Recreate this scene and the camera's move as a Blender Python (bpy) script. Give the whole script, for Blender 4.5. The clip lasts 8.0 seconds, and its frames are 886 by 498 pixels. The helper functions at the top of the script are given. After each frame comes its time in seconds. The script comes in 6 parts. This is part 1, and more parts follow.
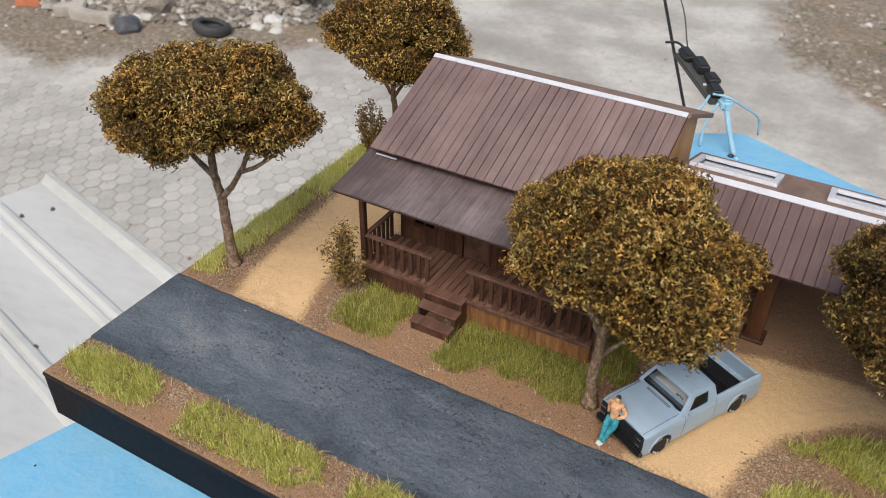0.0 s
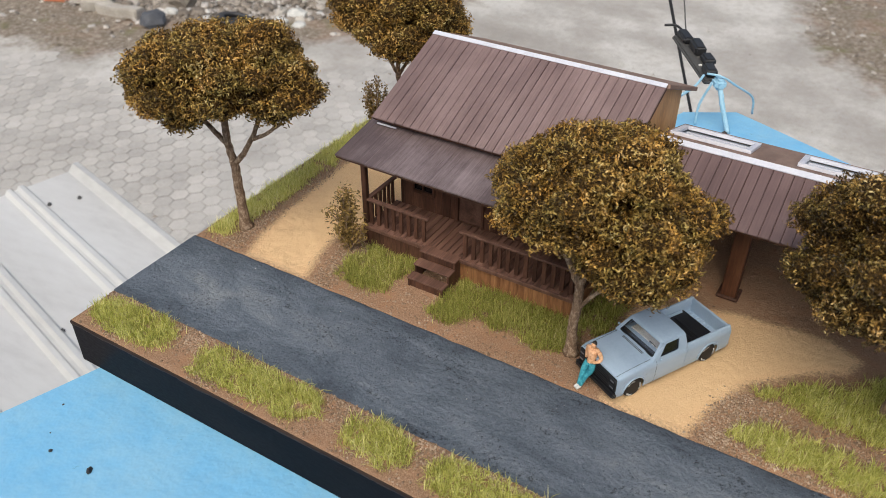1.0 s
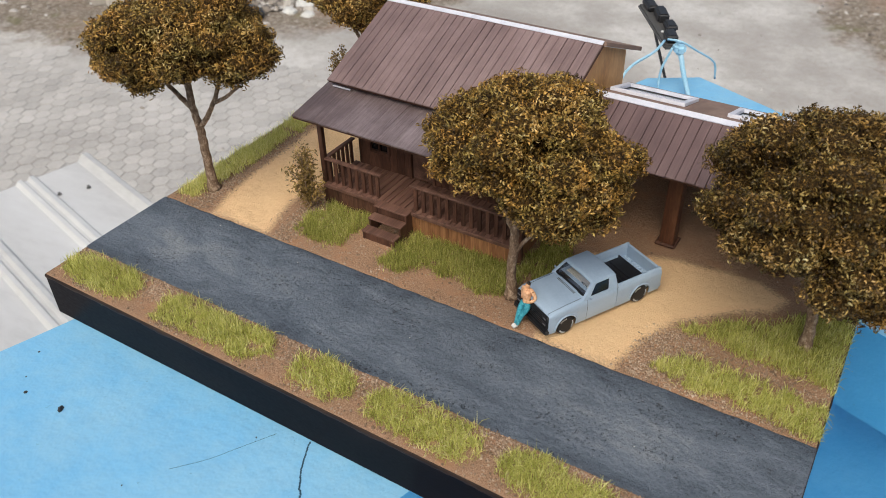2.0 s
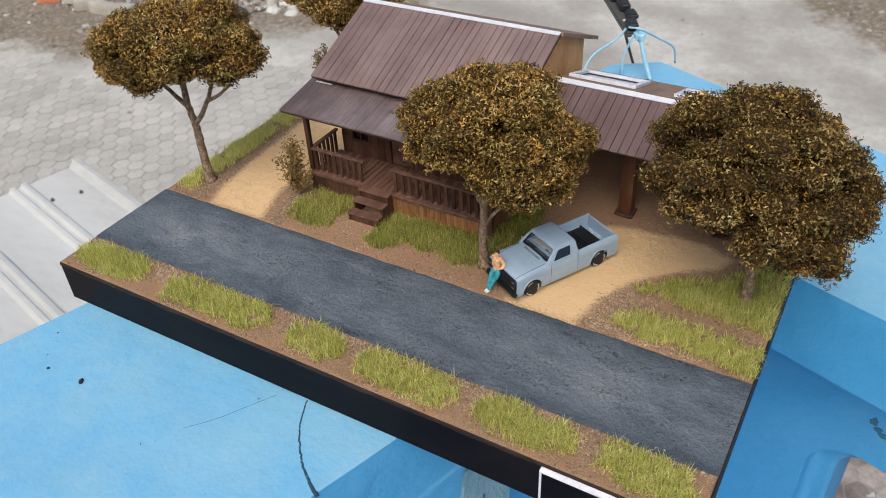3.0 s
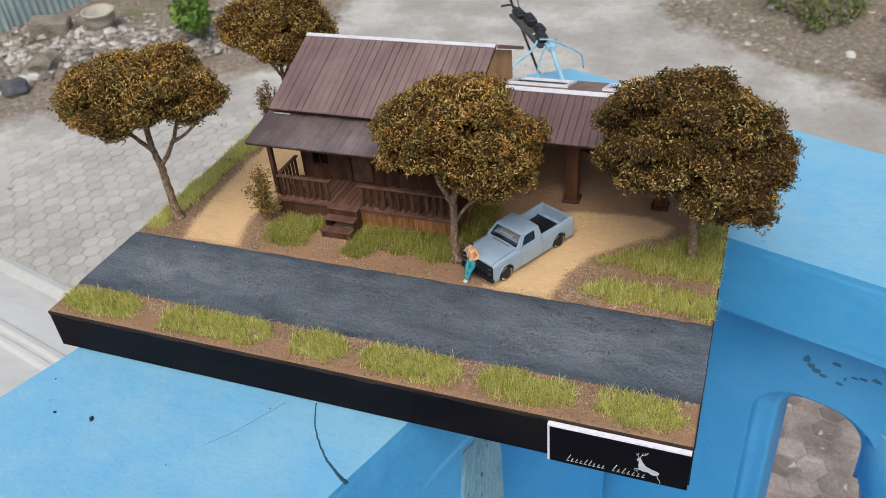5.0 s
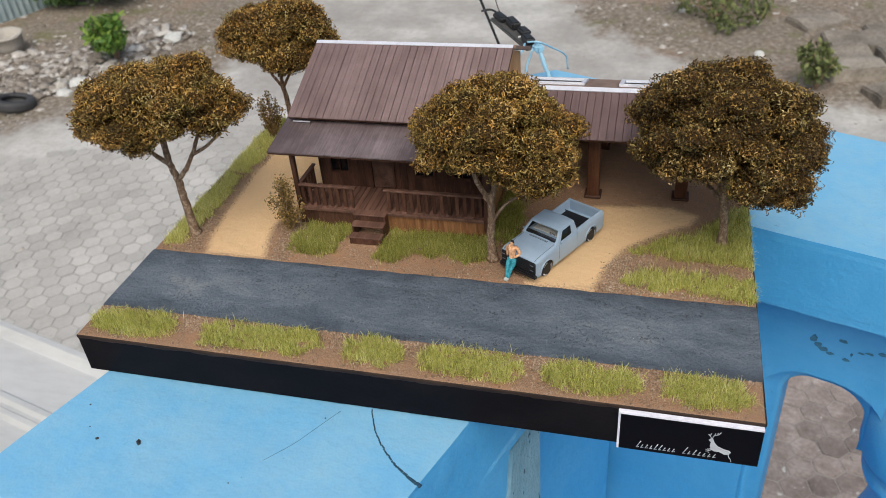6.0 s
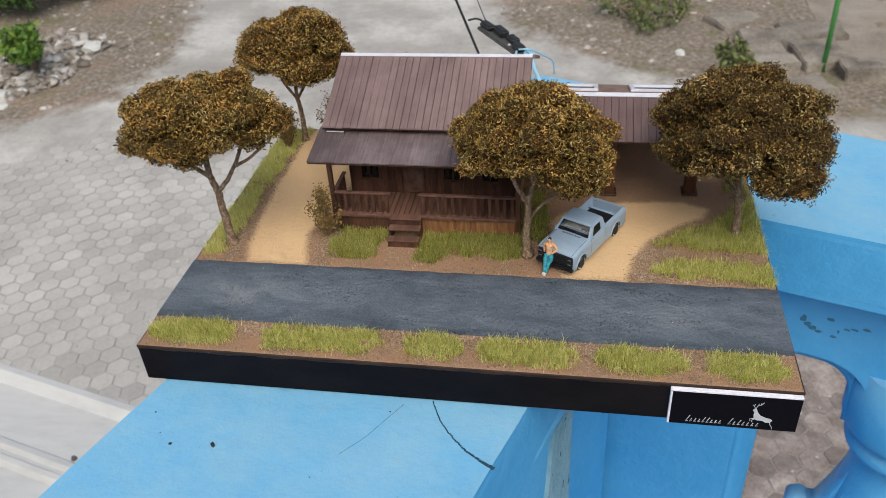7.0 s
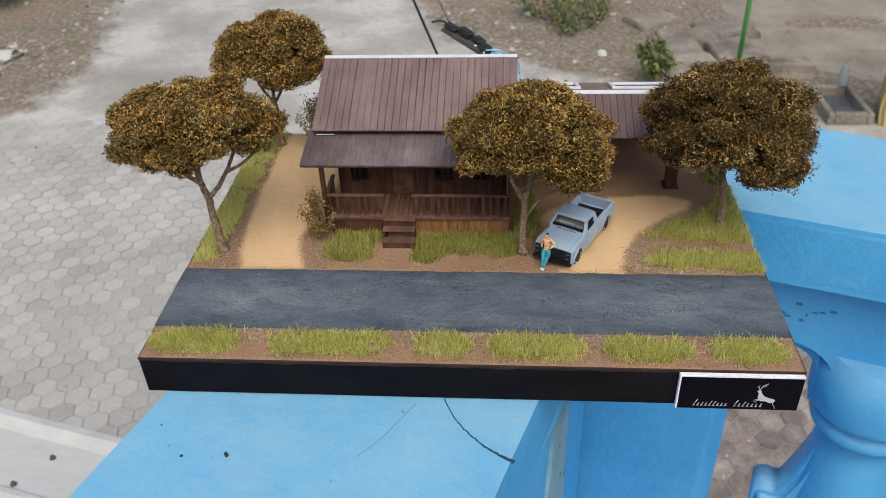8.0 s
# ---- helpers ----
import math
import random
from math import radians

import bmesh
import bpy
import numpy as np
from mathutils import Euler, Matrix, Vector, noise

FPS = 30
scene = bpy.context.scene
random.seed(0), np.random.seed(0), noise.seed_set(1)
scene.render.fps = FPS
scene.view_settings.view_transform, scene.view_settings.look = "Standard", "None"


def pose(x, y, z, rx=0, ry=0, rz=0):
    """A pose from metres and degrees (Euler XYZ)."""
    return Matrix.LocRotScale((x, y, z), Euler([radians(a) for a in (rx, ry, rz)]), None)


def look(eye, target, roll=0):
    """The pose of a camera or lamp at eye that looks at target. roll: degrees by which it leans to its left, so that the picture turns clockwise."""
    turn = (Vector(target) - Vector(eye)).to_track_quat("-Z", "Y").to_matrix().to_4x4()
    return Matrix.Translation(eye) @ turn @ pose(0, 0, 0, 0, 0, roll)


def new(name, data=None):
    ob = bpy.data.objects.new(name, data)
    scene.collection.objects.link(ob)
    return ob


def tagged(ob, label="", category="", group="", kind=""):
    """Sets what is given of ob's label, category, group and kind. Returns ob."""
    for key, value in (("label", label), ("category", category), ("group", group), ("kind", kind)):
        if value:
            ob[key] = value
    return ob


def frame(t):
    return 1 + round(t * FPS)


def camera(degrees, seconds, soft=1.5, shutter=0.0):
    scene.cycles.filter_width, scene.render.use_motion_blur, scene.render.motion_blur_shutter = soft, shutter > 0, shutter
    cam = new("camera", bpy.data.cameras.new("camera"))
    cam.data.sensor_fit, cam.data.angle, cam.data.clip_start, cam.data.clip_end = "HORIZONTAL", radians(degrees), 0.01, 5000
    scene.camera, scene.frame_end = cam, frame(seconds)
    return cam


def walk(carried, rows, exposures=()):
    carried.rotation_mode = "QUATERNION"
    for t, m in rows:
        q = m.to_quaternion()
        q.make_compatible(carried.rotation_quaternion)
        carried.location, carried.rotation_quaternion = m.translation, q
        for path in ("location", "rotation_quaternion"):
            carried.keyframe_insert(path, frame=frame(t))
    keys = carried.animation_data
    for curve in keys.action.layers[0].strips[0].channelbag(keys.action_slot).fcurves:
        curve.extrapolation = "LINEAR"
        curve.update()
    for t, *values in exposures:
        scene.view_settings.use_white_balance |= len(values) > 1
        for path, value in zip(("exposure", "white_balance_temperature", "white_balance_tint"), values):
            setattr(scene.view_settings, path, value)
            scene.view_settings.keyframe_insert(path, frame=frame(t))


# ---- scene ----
cam = camera(56.9, 8.0, soft=0.7)
PATH = [
    (0, (0.31, -0.156, 0.284), (-0.483, 1.263, -0.881), 1.1),
    (0.5, (0.325, -0.169, 0.287), (-0.489, 1.235, -0.882), 0.9),
    (1, (0.341, -0.18, 0.288), (-0.494, 1.205, -0.888), 0.3),
    (1.5, (0.366, -0.185, 0.287), (-0.484, 1.183, -0.898), -0.3),
    (2, (0.389, -0.189, 0.286), (-0.468, 1.164, -0.912), -1.3),
    (3.5, (0.428, -0.246, 0.314), (-0.387, 1.123, -0.895), -4.1),
    (4, (0.431, -0.267, 0.315), (-0.336, 1.149, -0.871), -4.5),
    (4.5, (0.423, -0.277, 0.316), (-0.29, 1.182, -0.851), -5.1),
    (6, (0.337, -0.309, 0.316), (-0.149, 1.257, -0.83), -5.0),
    (6.5, (0.302, -0.332, 0.33), (-0.103, 1.256, -0.817), -4.5),
    (7, (0.273, -0.35, 0.337), (-0.051, 1.254, -0.813), -3.9),
    (7.5, (0.248, -0.36, 0.341), (0.011, 1.257, -0.811), -3.3),
    (8, (0.227, -0.36, 0.339), (0.072, 1.268, -0.812), -2.5),
]
FILM_EXPOSURES = [(0.0, 0.08, 6500, 6), (2.0, 0.08, 6500, 6), (3.5, 0.04, 6350, 5), (8.0, -0.04, 6350, 5)]
walk(cam, [(t, look(eye, target, roll)) for t, eye, target, roll in PATH], FILM_EXPOSURES)
# shallow depth of field of a close-up
cam.data.dof.use_dof = True
cam.data.dof.focus_distance = 0.50
cam.data.dof.aperture_fstop = 22.0

# ---- world and light: bright overcast day, brightest over the balcony's open side ----
SUN_ELEVATION, SUN_AZIMUTH = 54.0, 168.0   # degrees; azimuth from +y towards +x
world = bpy.data.worlds.new("sky")
scene.world = world
world.use_nodes = True
wn = world.node_tree.nodes
sky = wn.new("ShaderNodeTexSky")
sky.sky_type = "NISHITA"
sky.sun_disc = False
sky.sun_elevation = radians(SUN_ELEVATION)
sky.sun_rotation = radians(SUN_AZIMUTH)
sky.air_density, sky.dust_density, sky.ozone_density = 1.0, 6.0, 0.6
wn["Background"].inputs["Strength"].default_value = 0.136
world.node_tree.links.new(sky.outputs["Color"], wn["Background"].inputs["Color"])
sun_data = bpy.data.lights.new("sun", "SUN")
sun_data.energy, sun_data.angle, sun_data.color = 1.43, radians(55), (1.0, 0.98, 0.95)
sun = new("sun", sun_data)
az, el = radians(SUN_AZIMUTH), radians(SUN_ELEVATION)
sun.matrix_world = look((math.sin(az) * math.cos(el) * 20, math.cos(az) * math.cos(el) * 20, math.sin(el) * 20), (0, 0, 0))

# ---- sizes ----
WIDE, DEEP, THICK = 0.4015, 0.300, 0.029     # the model's baseboard
SLAB = -0.0295                              # top of the blue balustrade
GROUND = -4.45                              # the yard below


# ---- builders ----
def link_mesh(name, bm, material):
    me = bpy.data.meshes.new(name)
    bm.to_mesh(me)
    bm.free()
    if material:
        for m in material if isinstance(material, (list, tuple)) else [material]:
            me.materials.append(m)
    return me


def thing(name, label, category, group="", kind="", at=(0, 0, 0), turn=0.0):
    ob = new(name)
    ob.empty_display_size = 0.01
    ob.matrix_world = pose(*at, 0, 0, turn)
    return tagged(ob, label, category, group, kind)


def solid(name, bm, material, label="", category="", group="", kind=""):
    return tagged(new(name, link_mesh(name, bm, material)), label, category, group, kind)


def part(name, bm, material, parent, label="", kind=""):
    me = bm if isinstance(bm, bpy.types.Mesh) else link_mesh(name, bm, material)
    ob = new(name, me)
    ob.parent = parent
    return tagged(ob, label, kind=kind)


def piece(name, me, parent, m):
    ob = new(name, me)
    ob.parent = parent
    ob.matrix_basis = m
    return ob


def box(bm, x0, x1, y0, y1, z0, z1, bevel=0.0, m=None, segments=1):
    vs = [bm.verts.new(p) for p in ((x0, y0, z0), (x1, y0, z0), (x1, y1, z0), (x0, y1, z0), (x0, y0, z1), (x1, y0, z1), (x1, y1, z1), (x0, y1, z1))]
    fs = [bm.faces.new([vs[i] for i in f]) for f in ((3, 2, 1, 0), (4, 5, 6, 7), (0, 1, 5, 4), (1, 2, 6, 5), (2, 3, 7, 6), (3, 0, 4, 7))]
    if bevel:
        es = list({e for f in fs for e in f.edges})
        r = bmesh.ops.bevel(bm, geom=es, offset=bevel, segments=segments, affect="EDGES", clamp_overlap=True)
        vs = list({v for f in r["faces"] for v in f.verts} | {v for v in vs if v.is_valid})
    if m is not None:
        bmesh.ops.transform(bm, matrix=m, verts=vs)
    return vs


def boxed(x0, x1, y0, y1, z0, z1, bevel=0.0, m=None, segments=1):
    bm = bmesh.new()
    box(bm, x0, x1, y0, y1, z0, z1, bevel, m, segments)
    return bm


def prism(bm, outline, z0, z1, m=None):
    """A straight solid over an outline of (x, y) points, counter-clockwise."""
    low = [bm.verts.new((x, y, z0)) for x, y in outline]
    top = [bm.verts.new((x, y, z1)) for x, y in outline]
    bm.faces.new(top)
    bm.faces.new(low[::-1])
    n = len(outline)
    for i in range(n):
        bm.faces.new((low[i], low[(i + 1) % n], top[(i + 1) % n], top[i]))
    if m is not None:
        bmesh.ops.transform(bm, matrix=m, verts=low + top)
    return low + top


def prismed(outline, z0, z1, m=None, bevel=0.0):
    bm = bmesh.new()
    prism(bm, outline, z0, z1)
    if bevel:
        bmesh.ops.bevel(bm, geom=bm.edges[:], offset=bevel, segments=2, affect="EDGES", clamp_overlap=True)
    if m is not None:
        bmesh.ops.transform(bm, matrix=m, verts=bm.verts[:])
    return bm


def tube(bm, points, radii, sides=8, cap=True, wobble=0.0):
    """A tapered tube along points."""
    pts = [Vector(p) for p in points]
    rings = []
    side = Vector((1, 0, 0))
    for i, p in enumerate(pts):
        d = (pts[min(i + 1, len(pts) - 1)] - pts[max(i - 1, 0)]).normalized()
        side = (side - d * side.dot(d))
        side = side.normalized() if side.length > 1e-6 else d.orthogonal().normalized()
        up = d.cross(side)
        ring = []
        for k in range(sides):
            a = 2 * math.pi * k / sides
            r = radii[i] * (1 + wobble * random.uniform(-1, 1))
            ring.append(bm.verts.new(p + side * math.cos(a) * r + up * math.sin(a) * r))
        rings.append(ring)
    for a, b in zip(rings, rings[1:]):
        for k in range(sides):
            f = bm.faces.new((a[k], a[(k + 1) % sides], b[(k + 1) % sides], b[k]))
            f.smooth = True
    if cap:
        bm.faces.new(rings[0][::-1])
        bm.faces.new(rings[-1])


def smooth_path(points, steps):
    """Catmull-Rom points through a few given ones."""
    p = [Vector(q) for q in points]
    p = [2 * p[0] - p[1]] + p + [2 * p[-1] - p[-2]]
    out = []
    for i in range(1, len(p) - 2):
        for k in range(steps):
            t = k / steps
            out.append(0.5 * (2 * p[i] + (p[i + 1] - p[i - 1]) * t + (2 * p[i - 1] - 5 * p[i] + 4 * p[i + 1] - p[i + 2]) * t * t
                              + (3 * p[i] - p[i - 1] - 3 * p[i + 1] + p[i + 2]) * t ** 3))
    return out + [p[-2]]


def lathe(profile, sides=32, m=None):
    """A turned solid from (radius, z) pairs, bottom to top."""
    bm = bmesh.new()
    rings = [[bm.verts.new((r * math.cos(2 * math.pi * k / sides), r * math.sin(2 * math.pi * k / sides), z)) for k in range(sides)] for r, z in profile]
    for a, b in zip(rings, rings[1:]):
        for k in range(sides):
            bm.faces.new((a[k], a[(k + 1) % sides], b[(k + 1) % sides], b[k])).smooth = True
    bm.faces.new(rings[0][::-1])
    bm.faces.new(rings[-1])
    if m is not None:
        bmesh.ops.transform(bm, matrix=m, verts=bm.verts[:])
    return bm


def quad_mesh(name, verts, quads, material, smooth=False):
    me = bpy.data.meshes.new(name)
    me.vertices.add(len(verts))
    me.vertices.foreach_set("co", np.asarray(verts, np.float32).ravel())
    me.loops.add(4 * len(quads))
    me.loops.foreach_set("vertex_index", np.asarray(quads, np.int32).ravel())
    me.polygons.add(len(quads))
    me.polygons.foreach_set("loop_start", np.arange(0, 4 * len(quads), 4, dtype=np.int32))
    if smooth:
        me.polygons.foreach_set("use_smooth", np.ones(len(quads), dtype=bool))
    me.update(calc_edges=True)
    me.materials.append(material)
    return me


def rock(bm, at, size, seed, flat=0.7, detail=1):
    r = random.Random(seed)
    res = bmesh.ops.create_icosphere(bm, subdivisions=detail, radius=1.0)
    m = Matrix.Translation(at) @ Euler((0, 0, r.uniform(0, 6.3))).to_matrix().to_4x4() @ Matrix.Diagonal((size * r.uniform(0.7, 1.2), size * r.uniform(0.6, 1.0), size * flat * r.uniform(0.7, 1.1), 1))
    for v in res["verts"]:
        v.co *= 1 + r.uniform(-0.22, 0.18)
    bmesh.ops.transform(bm, matrix=m, verts=res["verts"])


# ---- materials ----
def nodes_of(name):
    m = bpy.data.materials.new(name)
    m.use_nodes = True
    return m, m.node_tree, m.node_tree.nodes["Principled BSDF"]


def ramp(tree, fac, stops):
    n = tree.nodes.new("ShaderNodeValToRGB")
    while len(n.color_ramp.elements) < len(stops):
        n.color_ramp.elements.new(0.5)
    for e, (p, c) in zip(n.color_ramp.elements, stops):
        e.position, e.color = p, (*c, 1) if len(c) == 3 else c
    tree.links.new(fac, n.inputs["Fac"])
    return n.outputs["Color"]


def noise_of(tree, vector, scale, detail=4.0, rough=0.55, distortion=0.0):
    n = tree.nodes.new("ShaderNodeTexNoise")
    n.inputs["Scale"].default_value, n.inputs["Detail"].default_value = scale, detail
    n.inputs["Roughness"].default_value, n.inputs["Distortion"].default_value = rough, distortion
    if vector is not None:
        tree.links.new(vector, n.inputs["Vector"])
    return n.outputs["Fac"]


def mix(tree, fac, a, b, blend="MIX"):
    n = tree.nodes.new("ShaderNodeMix")
    n.data_type, n.blend_type = "RGBA", blend
    for socket, value in ((n.inputs[0], fac), (n.inputs[6], a), (n.inputs[7], b)):
        if isinstance(value, bpy.types.NodeSocket):
            tree.links.new(value, socket)
        elif isinstance(value, (int, float)):
            socket.default_value = value
        else:
            socket.default_value = (*value, 1)
    return n.outputs[2]


def math_node(tree, op, a, b=0.0):
    n = tree.nodes.new("ShaderNodeMath")
    n.operation = op
    for s, v in zip(n.inputs, (a, b)):
        if isinstance(v, bpy.types.NodeSocket):
            tree.links.new(v, s)
        else:
            s.default_value = v
    return n.outputs[0]


def coords(tree, stretch=(1, 1, 1), random_offset=False):
    c = tree.nodes.new("ShaderNodeTexCoord").outputs["Object"]
    mp = tree.nodes.new("ShaderNodeMapping")
    mp.inputs["Scale"].default_value = stretch
    tree.links.new(c, mp.inputs["Vector"])
    if random_offset:
        info = tree.nodes.new("ShaderNodeObjectInfo")
        v = tree.nodes.new("ShaderNodeVectorMath")
        v.operation = "SCALE"
        v.inputs[0].default_value = (0.31, 0.17, 0.53)
        tree.links.new(info.outputs["Random"], v.inputs["Scale"])
        tree.links.new(v.outputs[0], mp.inputs["Location"])
    return mp.outputs[0]


def bump(tree, shader, height, strength, distance):
    n = tree.nodes.new("ShaderNodeBump")
    n.inputs["Strength"].default_value, n.inputs["Distance"].default_value = strength, distance
    tree.links.new(height, n.inputs["Height"])
    tree.links.new(n.outputs["Normal"], shader.inputs["Normal"])


def surface(name, dark, mid, light, big, small, rough=0.7, stretch=(1, 1, 1), bump_by=0.3, depth=0.0005, vary=0.0, island=0.0, gloss=0.4, metal=0.0, speck=None):
    """A weathered surface: broad stains, fine grain, relief, and, for pieces, one tone each."""
    m, t, b = nodes_of(name)
    v = coords(t, stretch, vary > 0)
    broad = noise_of(t, v, big, 5, 0.6, 0.3)
    fine = noise_of(t, v, small, 6, 0.65)
    both = math_node(t, "ADD", math_node(t, "MULTIPLY", broad, 0.6), math_node(t, "MULTIPLY", fine, 0.4))
    col = ramp(t, both, [(0.34, dark), (0.5, mid), (0.68, light)])
    if vary or island:
        src = t.nodes.new("ShaderNodeObjectInfo").outputs["Random"] if vary else t.nodes.new("ShaderNodeNewGeometry").outputs["Random Per Island"]
        k = vary or island
        tone = ramp(t, src, [(0.0, (1 - k,) * 3), (1.0, (1 + k,) * 3)])
        col = mix(t, 1.0, col, tone, "MULTIPLY")
    if speck:
        s = ramp(t, noise_of(t, v, speck[0], 2, 0.5), [(speck[1], (0, 0, 0)), (speck[1] + 0.03, (1, 1, 1))])
        col = mix(t, s, col, speck[2])
    t.links.new(col, b.inputs["Base Color"])
    r = ramp(t, fine, [(0.3, (max(rough - 0.12, 0.05),) * 3), (0.7, (min(rough + 0.12, 1),) * 3)])
    t.links.new(r, b.inputs["Roughness"])
    b.inputs["Specular IOR Level"].default_value = gloss
    b.inputs["Metallic"].default_value = metal
    if bump_by:
        bump(t, b, fine, bump_by, depth)
    return m


def plain(name, colour, rough, metal=0.0, gloss=0.5, coat=0.0):
    m, t, b = nodes_of(name)
    v = coords(t)
    n = noise_of(t, v, 300, 3)
    c = ramp(t, n, [(0.3, tuple(0.9 * x for x in colour)), (0.7, tuple(min(1.1 * x, 1) for x in colour))])
    t.links.new(c, b.inputs["Base Color"])
    b.inputs["Roughness"].default_value, b.inputs["Metallic"].default_value = rough, metal
    b.inputs["Specular IOR Level"].default_value, b.inputs["Coat Weight"].default_value = gloss, coat
    return m


def foliage(name, stops, rough=0.6, mottled=False):
    m, t, b = nodes_of(name)
    isl = t.nodes.new("ShaderNodeNewGeometry").outputs["Random Per Island"]
    v = coords(t)
    patch = noise_of(t, v, 45, 3, 0.6)
    f = math_node(t, "ADD", math_node(t, "MULTIPLY", isl, 0.44 if mottled else 0.62), math_node(t, "MULTIPLY", patch, 0.72 if mottled else 0.4))
    col = ramp(t, f, stops)
    if mottled:
        # rusty and olive patches
        col = mix(t, 1.0, col, ramp(t, noise_of(t, v, 75, 3, 0.6), [(0.38, (0.94, 0.79, 0.57)), (0.62, (0.72, 0.80, 0.73))]), "MULTIPLY")
    t.links.new(col, b.inputs["Base Color"])
    b.inputs["Roughness"].default_value = rough
    b.inputs["Specular IOR Level"].default_value = 0.1 if rough >= 0.7 else 0.35 if rough > 0.4 else 0.2
    return m


def letting_light(material, share):
    """Thin fibres that let part of the light through."""
    t = material.node_tree
    b, out = t.nodes["Principled BSDF"], t.nodes["Material Output"]
    through_it = t.nodes.new("ShaderNodeBsdfTranslucent")
    t.links.new(b.inputs["Base Color"].links[0].from_socket, through_it.inputs["Color"])
    m = t.nodes.new("ShaderNodeMixShader")
    m.inputs[0].default_value = share
    t.links.new(b.outputs[0], m.inputs[1])
    t.links.new(through_it.outputs[0], m.inputs[2])
    t.links.new(m.outputs[0], out.inputs["Surface"])


def clear(name, tint, rough=0.05):
    m, t, b = nodes_of(name)
    b.inputs["Base Color"].default_value = (*tint, 1)
    b.inputs["Roughness"].default_value = rough
    b.inputs["Transmission Weight"].default_value = 1.0
    b.inputs["IOR"].default_value = 1.45
    b.inputs["Coat Weight"].default_value = 1.0
    return m


def plank_material(name, dark, mid, light, rough, gloss, tone):
    """Stained planks: broad weathering that runs over the whole roof, long streaks on each plank."""
    m, t, b = nodes_of(name)
    over_all = noise_of(t, t.nodes.new("ShaderNodeNewGeometry").outputs["Position"], 26, 4, 0.6)
    v = coords(t, (1, 0.035, 1), True)
    streak = noise_of(t, v, 800, 5, 0.72)
    fine = noise_of(t, coords(t, (1, 0.12, 1), True), 3000, 3, 0.7)
    f = math_node(t, "ADD", math_node(t, "MULTIPLY", over_all, 0.45), math_node(t, "ADD", math_node(t, "MULTIPLY", streak, 0.4), math_node(t, "MULTIPLY", fine, 0.15)))
    col = ramp(t, f, [(0.36, dark), (0.5, mid), (0.66, light)])
    col = mix(t, 1.0, col, ramp(t, t.nodes.new("ShaderNodeObjectInfo").outputs["Random"], [(0.0, (1 - tone,) * 3), (1.0, (1 + tone,) * 3)]), "MULTIPLY")
    t.links.new(col, b.inputs["Base Color"])
    t.links.new(ramp(t, streak, [(0.3, (rough - 0.1,) * 3), (0.7, (rough + 0.12,) * 3)]), b.inputs["Roughness"])
    b.inputs["Specular IOR Level"].default_value = gloss
    bump(t, b, math_node(t, "ADD", streak, fine), 0.35, 0.0003)
    return m


LONG_Y = (1, 0.06, 1)
roof_wood = plank_material("stained_roof_wood", (0.11, 0.071, 0.066), (0.19, 0.127, 0.119), (0.28, 0.2, 0.19), 0.46, 0.55, 0.05)
porch_roof_wood = plank_material("dark_roof_wood", (0.062, 0.042, 0.041), (0.122, 0.090, 0.091), (0.26, 0.21, 0.215), 0.42, 0.5, 0.03)
carport_roof_wood = plank_material("carport_roof_wood", (0.085, 0.052, 0.049), (0.14, 0.088, 0.084), (0.2, 0.135, 0.128), 0.48, 0.5, 0.03)
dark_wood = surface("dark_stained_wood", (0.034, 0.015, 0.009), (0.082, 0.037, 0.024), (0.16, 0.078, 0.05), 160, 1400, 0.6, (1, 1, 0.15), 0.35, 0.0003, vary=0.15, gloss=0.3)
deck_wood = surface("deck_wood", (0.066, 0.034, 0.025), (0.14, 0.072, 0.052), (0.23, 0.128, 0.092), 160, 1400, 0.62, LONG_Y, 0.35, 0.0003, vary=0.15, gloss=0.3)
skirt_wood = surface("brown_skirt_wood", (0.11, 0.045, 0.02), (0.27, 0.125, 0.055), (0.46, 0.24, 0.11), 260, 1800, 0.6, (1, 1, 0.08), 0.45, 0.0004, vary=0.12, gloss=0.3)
post_wood = surface("red_brown_post_wood", (0.045, 0.018, 0.01), (0.105, 0.042, 0.022), (0.19, 0.085, 0.045), 90, 1400, 0.55, (1, 1, 0.12), 0.35, 0.0003, vary=0.1, gloss=0.35)
gable_wood = surface("raw_brown_wood", (0.36, 0.18, 0.07), (0.6, 0.33, 0.14), (0.74, 0.46, 0.23), 110, 1200, 0.6, (1, 0.3, 0.12), 0.25, 0.0003)
rear_wood = surface("rear_roof_wood", (0.16, 0.1, 0.075), (0.24, 0.155, 0.12), (0.32, 0.22, 0.17), 100, 1200, 0.65, (1, 0.15, 1), 0.25, 0.0003)
card_white = surface("white_card", (0.5, 0.51, 0.58), (0.6, 0.61, 0.68), (0.68, 0.69, 0.75), 90, 900, 0.6, bump_by=0.1, depth=0.0002)
black_paint = surface("black_board_paint", (0.004, 0.0035, 0.005), (0.007, 0.006, 0.008), (0.014, 0.011, 0.012), 40, 700, 0.42, (0.4, 1, 1), 0.2, 0.0003, gloss=0.06)
bark = surface("model_bark", (0.09, 0.056, 0.036), (0.26, 0.172, 0.112), (0.64, 0.51, 0.38), 420, 1700, 0.85, (1, 1, 0.6), 0.9, 0.0009)
leaf_curl = foliage("curled_leaves", [(0.22, (0.03, 0.018, 0.006)), (0.46, (0.12, 0.071, 0.018)), (0.63, (0.31, 0.188, 0.047)), (0.77, (0.62, 0.41, 0.125)), (0.90, (0.88, 0.68, 0.38))], 0.5, True)
